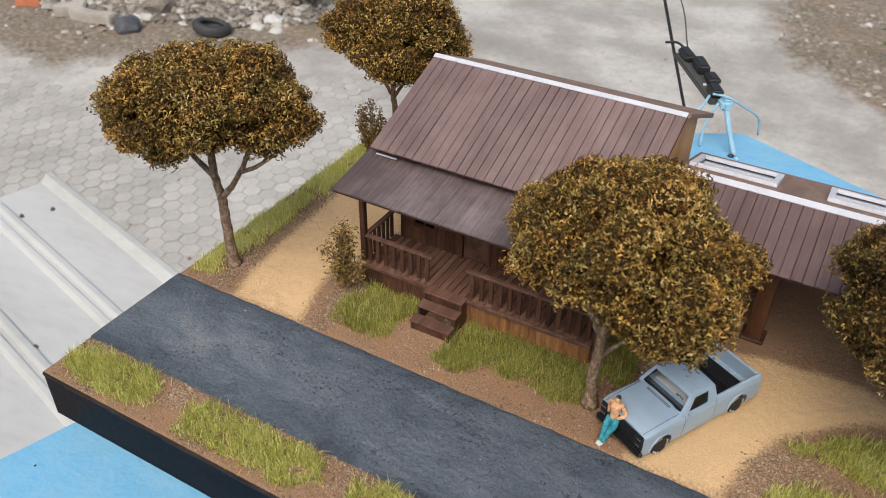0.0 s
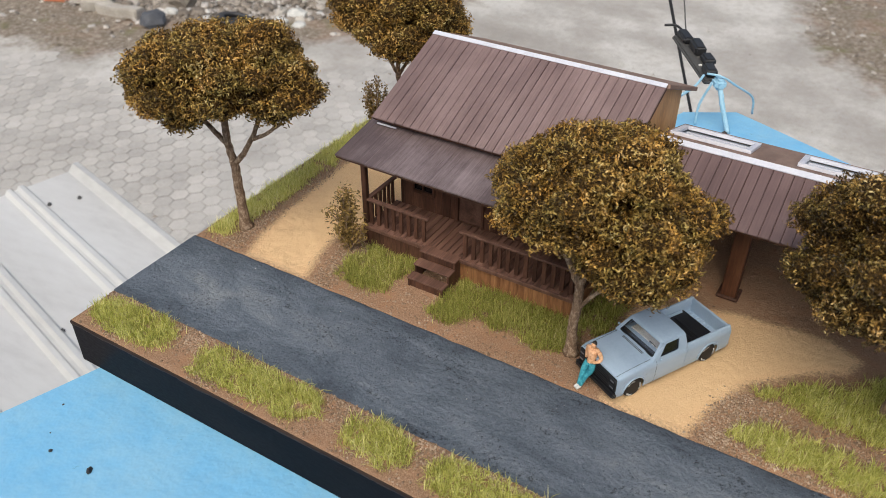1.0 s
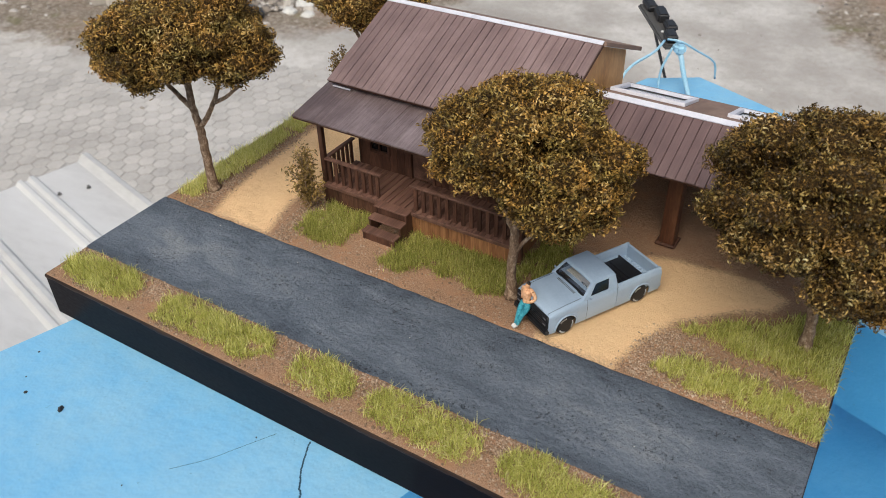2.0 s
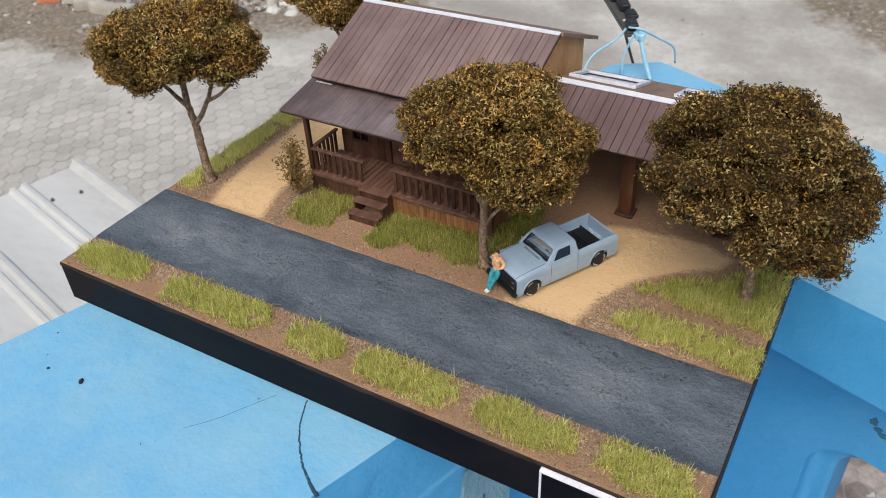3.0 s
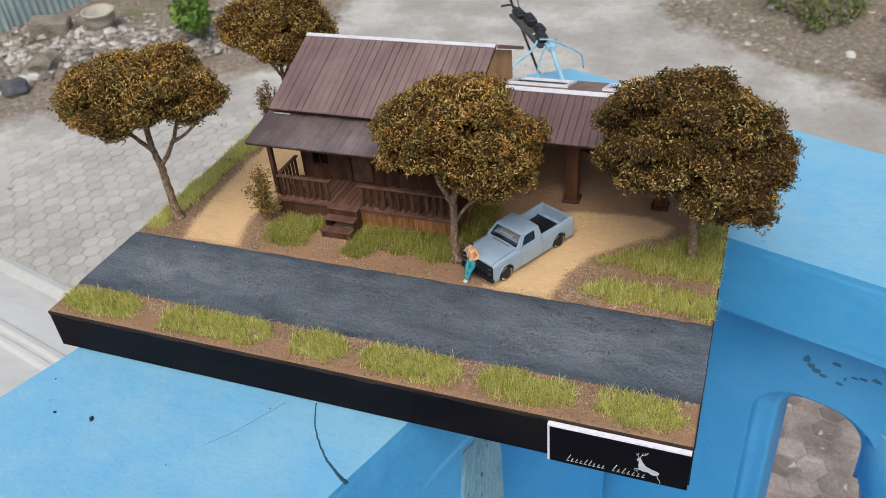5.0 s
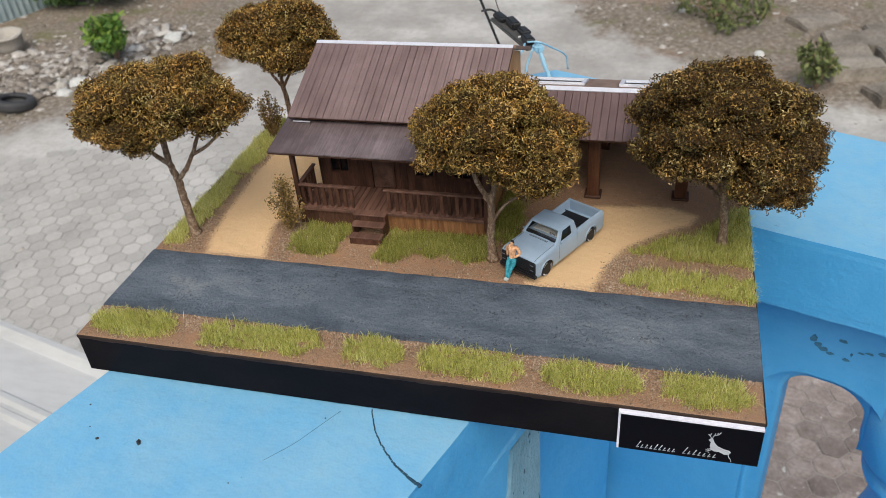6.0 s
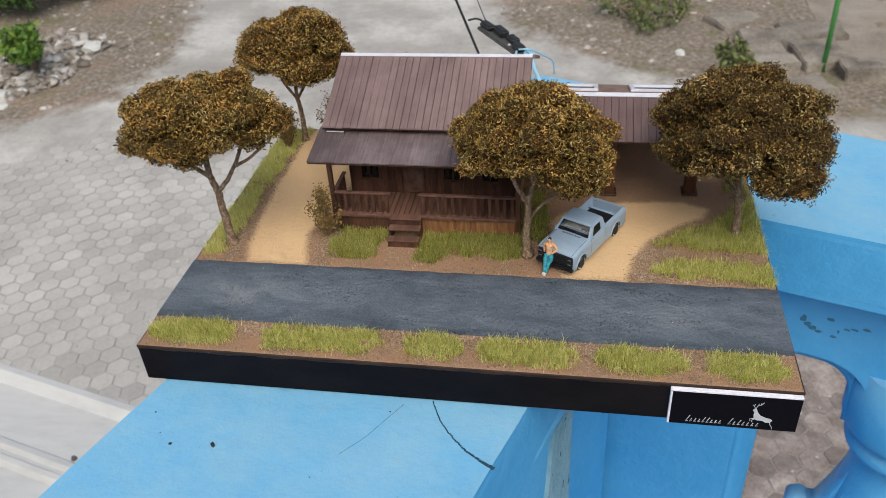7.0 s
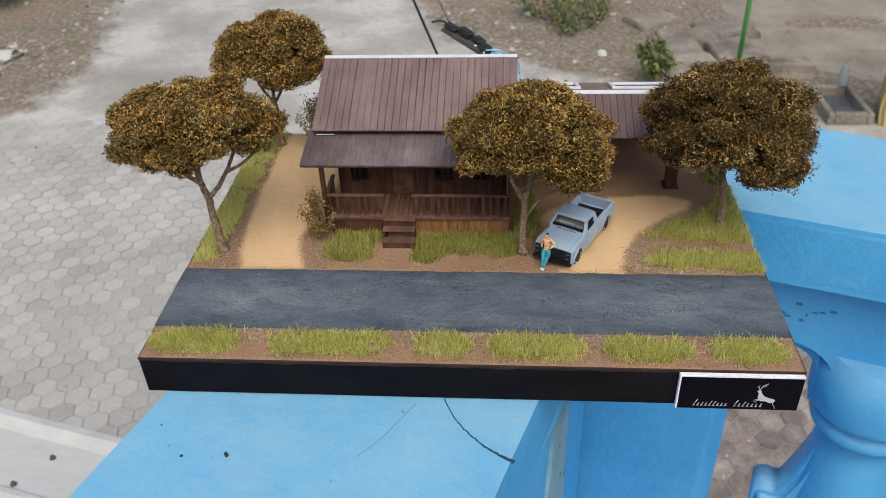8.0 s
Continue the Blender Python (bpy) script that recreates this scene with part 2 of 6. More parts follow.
leaf_olive = foliage("curled_olive_leaves", [(0.24, (0.022, 0.013, 0.005)), (0.48, (0.078, 0.048, 0.013)), (0.65, (0.2, 0.125, 0.034)), (0.79, (0.44, 0.3, 0.10)), (0.92, (0.82, 0.64, 0.37))], 0.5, True)
# dark mottle of the crown cores, standing in for shade between leaves
leaf_gap_shade = surface("crown_gap_shade", (0.008, 0.005, 0.002), (0.055, 0.031, 0.008), (0.3, 0.165, 0.036), 700, 2600, 0.8, bump_by=1.0, depth=0.0016, gloss=0.2)
leaf_bush = foliage("bush_leaves", [(0.1, (0.07, 0.042, 0.012)), (0.5, (0.20, 0.125, 0.034)), (0.9, (0.42, 0.28, 0.09))], 0.55)
grass_blade = foliage("static_grass", [(0.1, (0.2, 0.225, 0.035)), (0.40, (0.50, 0.505, 0.12)), (0.70, (0.80, 0.775, 0.28)), (0.94, (0.98, 0.95, 0.62))], 0.6)
# darker green copy of static_grass; porch and tree shade partly in its colour
yard_grass = foliage("shaded_green_grass", [(0.1, (0.15, 0.17, 0.03)), (0.45, (0.37, 0.38, 0.085)), (0.75, (0.62, 0.59, 0.19)), (0.98, (0.86, 0.8, 0.46))], 0.6)
# lit copy of static_grass, brightened against tree shade on the verge
lit_grass = foliage("lit_static_grass", [(0.1, (0.36, 0.38, 0.08)), (0.4, (0.68, 0.67, 0.21)), (0.7, (0.90, 0.87, 0.38)), (0.94, (1.0, 0.97, 0.72))], 0.6)
letting_light(lit_grass, 0.4)
letting_light(grass_blade, 0.4)
letting_light(yard_grass, 0.4)
gravel_mat = foliage("model_gravel", [(0.1, (0.15, 0.1, 0.066)), (0.5, (0.29, 0.2, 0.136)), (0.8, (0.46, 0.35, 0.255)), (1.0, (0.66, 0.55, 0.43))], 0.85)
truck_paint = surface("grey_blue_paint", (0.32, 0.42, 0.55), (0.36, 0.47, 0.6), (0.4, 0.51, 0.64), 60, 900, 0.42, bump_by=0.03, depth=0.0001, gloss=0.45)
black_plastic = plain("black_plastic", (0.012, 0.012, 0.014), 0.4)
rubber = plain("black_rubber", (0.015, 0.015, 0.016), 0.7)
rim_metal = plain("rim_metal", (0.03, 0.03, 0.033), 0.35, 0.5)
white_paint = plain("white_lettering", (0.75, 0.75, 0.74), 0.5)
chrome = plain("grey_trim", (0.3, 0.31, 0.33), 0.3, 0.8)
interior = plain("pale_seat", (0.72, 0.68, 0.62), 0.7)
truck_glass = clear("tinted_glass", (0.86, 0.86, 0.86), 0.03)
sky_glass = clear("sky_tinted_sheet", (0.92, 0.95, 0.98), 0.02)
# pale-blue body colour paints the sky's reflection into the sheet
sky_glass.node_tree.nodes["Principled BSDF"].inputs["Transmission Weight"].default_value = 0.55
sky_glass.node_tree.nodes["Principled BSDF"].inputs["Base Color"].default_value = (0.5, 0.58, 0.64, 1)
dark_glass = plain("dark_window", (0.008, 0.009, 0.012), 0.1, 0.0, 0.6)
figure_skin = surface("figure_tan_paint", (0.5, 0.22, 0.1), (0.8, 0.46, 0.26), (0.92, 0.62, 0.4), 500, 1500, 0.6, bump_by=0.1, depth=0.0002)
figure_teal = surface("figure_teal_paint", (0.01, 0.11, 0.17), (0.04, 0.3, 0.38), (0.16, 0.5, 0.58), 450, 1500, 0.6, bump_by=0.1, depth=0.0002)
figure_white = plain("figure_white_paint", (0.7, 0.7, 0.68), 0.6)
figure_dark = plain("figure_dark_paint", (0.03, 0.022, 0.018), 0.6)
rim_paint = surface("brown_black_rim", (0.012, 0.008, 0.008), (0.03, 0.018, 0.014), (0.06, 0.036, 0.026), 120, 1200, 0.6, (0.3, 1, 1), 0.4, 0.0005, gloss=0.2)
plaque_black = plain("gloss_black", (0.003, 0.003, 0.006), 0.3, 0, 0.05)
plaque_white = plain("white_edge", (0.82, 0.8, 0.88), 0.5)
plaque_silver = plain("silver_print", (0.55, 0.56, 0.6), 0.5)
plaster = surface("bare_plaster", (0.17, 0.34, 0.43), (0.25, 0.44, 0.54), (0.32, 0.52, 0.62), 30, 250, 0.8, (1, 1, 0.5), 0.8, 0.004, speck=(150, 0.66, (0.05, 0.12, 0.16)))
crack_dark = plain("crack_shade", (0.02, 0.07, 0.12), 0.9)
chip_blue = plain("weathered_chip", (0.06, 0.19, 0.3), 0.9)
sheet_metal = surface("galvanised_sheet", (0.56, 0.55, 0.53), (0.67, 0.66, 0.64), (0.74, 0.735, 0.72), 3, 40, 0.45, (0.3, 1, 1), 0.05, 0.002, gloss=0.5, metal=0.25, speck=(14, 0.76, (0.12, 0.1, 0.09)))
hex_paver = surface("grey_concrete_paver", (0.32, 0.305, 0.288), (0.42, 0.403, 0.382), (0.50, 0.483, 0.462), 0.9, 30, 0.85, bump_by=0.3, depth=0.004, vary=0.1)
brown_pavers = surface("brown_concrete_pavers", (0.135, 0.108, 0.098), (0.25, 0.208, 0.19), (0.42, 0.375, 0.35), 5.0, 40, 0.85, bump_by=0.3, depth=0.004, island=0.25, speck=(9.0, 0.69, (0.5, 0.49, 0.47)))
hex_far = surface("grey_concrete_pavers", (0.32, 0.305, 0.288), (0.42, 0.403, 0.382), (0.50, 0.483, 0.462), 0.9, 30, 0.85, bump_by=0.3, depth=0.004, island=0.1)
joint_soil = surface("joint_soil", (0.22, 0.205, 0.19), (0.31, 0.292, 0.272), (0.38, 0.36, 0.34), 1.2, 30, 0.9, bump_by=0.3, depth=0.004)
rubble_stone = foliage("pale_rubble", [(0.1, (0.12, 0.10, 0.085)), (0.42, (0.27, 0.235, 0.20)), (0.7, (0.42, 0.39, 0.36)), (0.92, (0.74, 0.73, 0.71))], 0.85)
concrete = surface("old_concrete", (0.08, 0.068, 0.055), (0.235, 0.205, 0.17), (0.4, 0.36, 0.31), 1.8, 25, 0.85, bump_by=0.4, depth=0.01)
pale_concrete = surface("pale_concrete", (0.3, 0.275, 0.245), (0.42, 0.39, 0.35), (0.52, 0.49, 0.45), 2.5, 40, 0.85, bump_by=0.4, depth=0.01)
dusty_path = surface("dusty_path", (0.17, 0.142, 0.115), (0.27, 0.232, 0.192), (0.36, 0.318, 0.272), 1.4, 22, 0.9, bump_by=0.4, depth=0.01)
dark_stone = surface("dark_stone", (0.05, 0.055, 0.065), (0.09, 0.095, 0.11), (0.14, 0.145, 0.16), 6, 60, 0.8, bump_by=0.4, depth=0.01)
white_stone = surface("white_stone", (0.42, 0.42, 0.4), (0.54, 0.54, 0.52), (0.66, 0.66, 0.64), 6, 60, 0.8)
brick_red = surface("red_clay", (0.4, 0.13, 0.07), (0.5, 0.18, 0.1), (0.58, 0.24, 0.14), 6, 60, 0.8)
fence_metal = surface("pale_teal_sheet", (0.42, 0.52, 0.53), (0.55, 0.64, 0.65), (0.64, 0.71, 0.72), 1.5, 20, 0.6, bump_by=0.1)
green_paint = surface("green_pole_paint", (0.07, 0.28, 0.07), (0.1, 0.36, 0.1), (0.14, 0.42, 0.13), 6, 60, 0.5)
lime_leaf = foliage("bright_green_leaves", [(0.1, (0.03, 0.06, 0.015)), (0.5, (0.11, 0.22, 0.04)), (0.9, (0.36, 0.5, 0.09))], 0.5)
letting_light(lime_leaf, 0.35)
green_leaf = foliage("green_leaves", [(0.1, (0.03, 0.055, 0.02)), (0.5, (0.075, 0.14, 0.04)), (0.9, (0.17, 0.28, 0.08))], 0.5)
dull_leaf = foliage("dull_leaves", [(0.1, (0.045, 0.06, 0.02)), (0.5, (0.10, 0.125, 0.04)), (0.9, (0.21, 0.23, 0.08))], 0.6)
yellow_plaster = surface("stained_yellow_plaster", (0.38, 0.29, 0.12), (0.5, 0.4, 0.19), (0.6, 0.5, 0.27), 3, 60, 0.8, bump_by=0.4, depth=0.01)
rope_blue = surface("pale_blue_rope", (0.24, 0.46, 0.62), (0.34, 0.57, 0.71), (0.45, 0.66, 0.78), 60, 600, 0.7)
tool_black = plain("worn_black", (0.02, 0.02, 0.022), 0.5)
rubber_dusty = plain("dusty_black_plastic", (0.045, 0.045, 0.048), 0.7)
tool_grey = plain("dusty_grey_plastic", (0.07, 0.068, 0.066), 0.6)
house_wall = surface("cream_wall", (0.6, 0.58, 0.53), (0.7, 0.68, 0.63), (0.76, 0.74, 0.7), 1, 30, 0.8)


def soil_material():
    """Brown model soil, painted carport shade included, with pale sand where the sand attribute says so."""
    m, t, b = nodes_of("model_soil")
    v = coords(t)
    fine = noise_of(t, v, 1500, 6, 0.7)
    broad = noise_of(t, v, 70, 4, 0.6)
    soil = ramp(t, fine, [(0.3, (0.18, 0.105, 0.062)), (0.5, (0.35, 0.215, 0.135)), (0.7, (0.54, 0.365, 0.24))])
    red = mix(t, ramp(t, broad, [(0.5, (0, 0, 0)), (0.68, (0.6, 0.6, 0.6))]), soil, (0.42, 0.225, 0.125))
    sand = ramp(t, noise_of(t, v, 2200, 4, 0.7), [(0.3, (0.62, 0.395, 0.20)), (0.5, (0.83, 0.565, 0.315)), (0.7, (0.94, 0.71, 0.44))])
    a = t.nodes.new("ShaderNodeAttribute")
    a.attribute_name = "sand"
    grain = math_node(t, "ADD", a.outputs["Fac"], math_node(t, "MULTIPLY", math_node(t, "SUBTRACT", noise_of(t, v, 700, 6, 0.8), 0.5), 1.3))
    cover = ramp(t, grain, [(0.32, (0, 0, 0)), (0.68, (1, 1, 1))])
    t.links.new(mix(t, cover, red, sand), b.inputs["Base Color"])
    b.inputs["Roughness"].default_value = 0.95
    b.inputs["Specular IOR Level"].default_value = 0.15
    bump(t, b, math_node(t, "ADD", fine, noise_of(t, v, 260, 4, 0.6)), 0.9, 0.001)
    return m


def asphalt_material():
    """Blue-grey model asphalt: worn pale patches, fine grain, pits and a little pale grit."""
    m, t, b = nodes_of("model_asphalt")
    v = coords(t)
    w = coords(t, (0.4, 1, 1))
    fine = noise_of(t, v, 800, 5, 0.8)
    mid = noise_of(t, w, 70, 9, 0.72, 0.8)
    a = t.nodes.new("ShaderNodeAttribute")
    a.attribute_name = "wear"
    f = math_node(t, "ADD", a.outputs["Fac"], math_node(t, "MULTIPLY", math_node(t, "SUBTRACT", mid, 0.5), 0.95))
    f = math_node(t, "ADD", f, math_node(t, "MULTIPLY", math_node(t, "SUBTRACT", fine, 0.5), 0.55))
    col = ramp(t, f, [(0.0, (0.045, 0.056, 0.074)), (0.3, (0.102, 0.126, 0.162)), (0.55, (0.178, 0.210, 0.254)), (0.95, (0.38, 0.40, 0.42))])
    where = ramp(t, noise_of(t, w, 70, 4, 0.6), [(0.42, (0, 0, 0)), (0.6, (0.1, 0.1, 0.1))])
    pits = ramp(t, math_node(t, "ADD", noise_of(t, v, 640, 3, 0.7), where), [(0.65, (0, 0, 0)), (0.75, (0.75, 0.75, 0.75))])
    grit = ramp(t, noise_of(t, v, 1300, 1, 0.5), [(0.76, (0, 0, 0)), (0.8, (0.8, 0.8, 0.8))])
    col = mix(t, pits, col, (0.022, 0.026, 0.034))
    t.links.new(mix(t, grit, col, (0.4, 0.4, 0.4)), b.inputs["Base Color"])
    t.links.new(ramp(t, f, [(0.2, (0.72, 0.72, 0.72)), (0.7, (0.5, 0.5, 0.5))]), b.inputs["Roughness"])
    b.inputs["Specular IOR Level"].default_value = 0.36
    bump(t, b, math_node(t, "SUBTRACT", math_node(t, "ADD", fine, math_node(t, "MULTIPLY", noise_of(t, v, 420, 4, 0.6), 1.6)), pits), 1.0, 0.0012)
    return m


def paint_material():
    """Pale blue masonry paint: brush drag, roller stipple, dents, dusty sky sheen painted on top faces, a few dark
    specks.
    """
    m, t, b = nodes_of("blue_wall_paint")
    v = coords(t)
    drag = coords(t, (2.2, 0.5, 1.3))
    broad = noise_of(t, v, 7, 6, 0.65, 0.4)
    brush = noise_of(t, drag, 60, 5, 0.7)
    fine = noise_of(t, v, 420, 5, 0.7)
    f = math_node(t, "ADD", math_node(t, "MULTIPLY", broad, 0.55), math_node(t, "ADD", math_node(t, "MULTIPLY", brush, 0.12), math_node(t, "MULTIPLY", fine, 0.08)))
    col = ramp(t, f, [(0.28, (0.06, 0.345, 0.69)), (0.4, (0.085, 0.395, 0.745)), (0.52, (0.12, 0.44, 0.78))])
    dust_sheen = ramp(t, noise_of(t, v, 26, 7, 0.75), [(0.38, (0.4, 0.4, 0.4)), (0.70, (0.75, 0.75, 0.75))])
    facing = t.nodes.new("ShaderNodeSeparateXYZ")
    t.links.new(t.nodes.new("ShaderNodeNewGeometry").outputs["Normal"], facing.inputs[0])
    # masked to upward faces: sky sheen painted pale, mixed with dusty mottling
    dust_sheen = math_node(t, "MULTIPLY", dust_sheen, math_node(t, "MAXIMUM", facing.outputs["Z"], 0.0))
    col = mix(t, dust_sheen, col, (0.31, 0.53, 0.66))
    dirt = ramp(t, noise_of(t, v, 150, 5, 0.75), [(0.655, (0, 0, 0)), (0.74, (0.7, 0.7, 0.7))])
    t.links.new(mix(t, dirt, col, (0.07, 0.19, 0.28)), b.inputs["Base Color"])
    t.links.new(ramp(t, brush, [(0.3, (0.42, 0.42, 0.42)), (0.7, (0.62, 0.62, 0.62))]), b.inputs["Roughness"])
    b.inputs["Specular IOR Level"].default_value = 0.45
    h = math_node(t, "ADD", math_node(t, "MULTIPLY", noise_of(t, v, 38, 4, 0.6), 2.2), math_node(t, "ADD", math_node(t, "MULTIPLY", brush, 0.3), math_node(t, "MULTIPLY", fine, 0.2)))
    bump(t, b, h, 0.55, 0.0018)
    return m


def yard_material():
    """Dusty grey yard, turning to litter-strewn brown soil where the dirt attribute says so."""
    m, t, b = nodes_of("yard_ground")
    v = coords(t)
    fine = noise_of(t, v, 14, 6, 0.7)
    broad = noise_of(t, v, 0.7, 5, 0.6)
    grey = ramp(t, broad, [(0.3, (0.3, 0.282, 0.26)), (0.48, (0.39, 0.372, 0.352)), (0.62, (0.53, 0.517, 0.495))])
    grey = mix(t, ramp(t, fine, [(0.35, (0.35, 0.35, 0.35)), (0.55, (0, 0, 0))]), grey, (0.27, 0.24, 0.21))
    soil = ramp(t, fine, [(0.3, (0.1, 0.08, 0.06)), (0.48, (0.205, 0.17, 0.135)), (0.6, (0.3, 0.26, 0.215)), (0.74, (0.46, 0.425, 0.385))])
    weed = ramp(t, noise_of(t, v, 1.6, 5, 0.65), [(0.55, (0, 0, 0)), (0.68, (0.75, 0.75, 0.75))])
    soil = mix(t, weed, soil, (0.15, 0.145, 0.07))
    clay = ramp(t, noise_of(t, v, 0.9, 4, 0.6), [(0.52, (0, 0, 0)), (0.66, (0.3, 0.3, 0.3))])
    soil = mix(t, clay, soil, (0.3, 0.185, 0.13))
    a = t.nodes.new("ShaderNodeAttribute")
    a.attribute_name = "dirt"
    edge = math_node(t, "ADD", a.outputs["Fac"], math_node(t, "MULTIPLY", math_node(t, "SUBTRACT", noise_of(t, v, 2.2, 5, 0.65), 0.5), 0.9))
    t.links.new(mix(t, ramp(t, edge, [(0.35, (0, 0, 0)), (0.65, (1, 1, 1))]), grey, soil), b.inputs["Base Color"])
    b.inputs["Roughness"].default_value = 0.95
    b.inputs["Specular IOR Level"].default_value = 0.2
    bump(t, b, fine, 0.5, 0.03)
    return m


soil = soil_material()
yard = yard_material()
asphalt = asphalt_material()
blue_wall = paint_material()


def settle(ob, at):
    """Moves a thing's empty to its base, leaving its parts in place."""
    at = Vector(at)
    for c in ob.children:
        c.matrix_basis = Matrix.Translation(-at) @ c.matrix_basis
    ob.location = at
    return ob


def smooth_noise(x, y, scale, seed):
    return np.array([noise.noise((a * scale + seed, b * scale - seed, seed * 0.37)) for a, b in zip(np.ravel(x), np.ravel(y))]).reshape(np.shape(x))


def inside_by(poly, x, y):
    """How far points lie inside an outline (outside: negative)."""
    x, y = np.asarray(x, float), np.asarray(y, float)
    best = np.full(x.shape, 1e9)
    odd = np.zeros(x.shape, bool)
    for (ax, ay), (bx, by) in zip(poly, poly[1:] + poly[:1]):
        dx, dy = bx - ax, by - ay
        t = np.clip(((x - ax) * dx + (y - ay) * dy) / (dx * dx + dy * dy), 0, 1)
        best = np.minimum(best, np.hypot(x - ax - t * dx, y - ay - t * dy))
        cross = (ay > y) != (by > y)
        with np.errstate(divide="ignore", invalid="ignore"):
            odd ^= cross & (x < (bx - ax) * (y - ay) / (by - ay + 1e-12) + ax)
    return np.where(odd, best, -best)


def grid_mesh(name, xs, ys, height, material, attribute="", values=None):
    X, Y = np.meshgrid(xs, ys)
    Z = height(X, Y)
    nx, ny = len(xs), len(ys)
    i = np.arange(nx * ny).reshape(ny, nx)
    quads = np.stack([i[:-1, :-1], i[:-1, 1:], i[1:, 1:], i[1:, :-1]], -1).reshape(-1, 4)
    me = quad_mesh(name, np.stack([X, Y, Z], -1).reshape(-1, 3), quads, material, True)
    if attribute:
        me.attributes.new(attribute, "FLOAT", "POINT").data.foreach_set("value", values(X, Y).astype(np.float32).ravel())
    return me


# ---- the yard below ----
def yard_dirt(X, Y):
    left = [(-30, 5.5), (-10.0, 6.6), (-8.0, 8.4), (-6.6, 9.6), (-6.1, 11.2), (-6.7, 13.0), (-7.7, 16), (-7.7, 60), (-60, 60)]
    right = [(-1.6, 60), (-1.6, 15.0), (-1.0, 12.6), (0.6, 11.2), (1.8, 10.3), (3.4, 9.6), (9, 8.6), (60, 6), (60, 60)]
    d = np.maximum(inside_by(left, X, Y), inside_by(right, X, Y))
    return np.clip(0.5 + d / 1.6, 0, 1)


def yard_height(X, Y):
    z = np.full(X.shape, GROUND)
    near = (np.abs(X) < 20) & (np.abs(Y) < 30)
    z[near] += 0.05 * yard_dirt(X[near], Y[near]) * (0.5 + smooth_noise(X[near], Y[near], 1.3, 3.0))
    return z - 0.012


def near_then_far(a, b, step):
    return np.concatenate([[-900, -200, -60, -30], np.arange(a, b, step), [b + 8, b + 40, 200, 900]])


ground = tagged(new("ground", grid_mesh("ground", near_then_far(-16, 10, 0.2), near_then_far(-3, 20, 0.2), yard_height, yard, "dirt", yard_dirt)),
                "dusty grey yard with patches of littered brown soil", "ground", kind="structure")

# ---- blue balustrade: an L of two rails that meet in a corner ----
RUN = 0.341                                     # rail A leans this much in x for each metre of y
CAP = [(0.2475 - RUN * 1.3, -1.3), (0.2475, 0.0), (0.3333, 0.2511), (0.405, 0.2264), (1.7, -0.2204), (1.7, -0.1365), (0.226, 0.505), (0.182, 0.478), (0.012, 0.0), (0.012 - RUN * 1.3, -1.3)]
balustrade = thing("balustrade", "pale blue painted concrete balustrade with flat cap and turned balusters", "balustrade", kind="structure")


def finely_cut(bm, length):
    """Cuts long edges so that relief has something to move."""
    for _ in range(6):
        es = [e for e in bm.edges if e.calc_length() > length]
        if not es:
            break
        bmesh.ops.subdivide_edges(bm, edges=es, cuts=1, use_grid_fill=True)


cap_bm = prismed(CAP, SLAB - 0.064, SLAB)
bmesh.ops.bevel(cap_bm, geom=cap_bm.edges[:], offset=0.007, segments=6, affect="EDGES", clamp_overlap=True)
finely_cut(cap_bm, 0.035)
for v in cap_bm.verts:
    n = noise.noise_vector(Vector((v.co.x, v.co.y, v.co.z * 0.5)) * 16)
    v.co.x += 0.0014 * n.x
    v.co.y += 0.0014 * n.y
    if v.co.z < SLAB - 0.03:
        v.co.z += 0.0016 * n.z
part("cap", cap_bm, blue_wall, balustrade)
ANG_A, ANG_B = math.atan(RUN), math.atan(0.345)
A_DIR = Vector((math.sin(ANG_A), math.cos(ANG_A), 0))
B_DIR = Vector((math.cos(ANG_B), -math.sin(ANG_B), 0))
# x along the rail, y towards the yard side
B_FRAME = Matrix(((B_DIR.x, -B_DIR.y, 0, 0.3333), (B_DIR.y, B_DIR.x, 0, 0.2511), (0, 0, 1, 0), (0, 0, 0, 1)))
A_FRAME = Matrix(((A_DIR.x, -A_DIR.y, 0, 0.2475), (A_DIR.y, A_DIR.x, 0, 0.0), (0, 0, 1, 0), (0, 0, 0, 1)))
LOW = -0.95                                     # the balcony's floor
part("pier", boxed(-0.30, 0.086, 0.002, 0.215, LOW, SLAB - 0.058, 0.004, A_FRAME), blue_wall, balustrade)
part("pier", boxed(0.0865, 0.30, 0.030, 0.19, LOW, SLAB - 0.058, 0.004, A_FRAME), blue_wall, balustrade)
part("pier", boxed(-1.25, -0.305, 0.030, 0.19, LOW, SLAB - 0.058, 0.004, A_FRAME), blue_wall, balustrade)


SIDE_ON = Matrix(((1, 0, 0, 0), (0, 0, 1, 0), (0, 1, 0, 0), (0, 0, 0, 1)))


def corner(cx, cz, r, a0, a1, steps=7):
    return [(cx + r * math.cos(radians(a0 + (a1 - a0) * k / steps)), cz + r * math.sin(radians(a0 + (a1 - a0) * k / steps))) for k in range(steps + 1)]


# one plastered wall: corner post and beam, with rounded corners over each gap between balusters
edge = [(-0.12, LOW), (0.117, LOW)]
for k in range(6):
    left, right = (0.117 if k == 0 else 0.245 + 0.2 * k - 0.2 + 0.062), 0.245 + 0.2 * k - 0.058
    edge += [(left, -0.272)] * (k > 0) + corner(left + 0.022, -0.229, 0.022, 180, 90) + corner(right - 0.032, -0.239, 0.032, 90, 0) + [(right, -0.272)]
edge += [(1.303, -0.272), (1.303, SLAB - 0.058), (-0.12, SLAB - 0.058)]
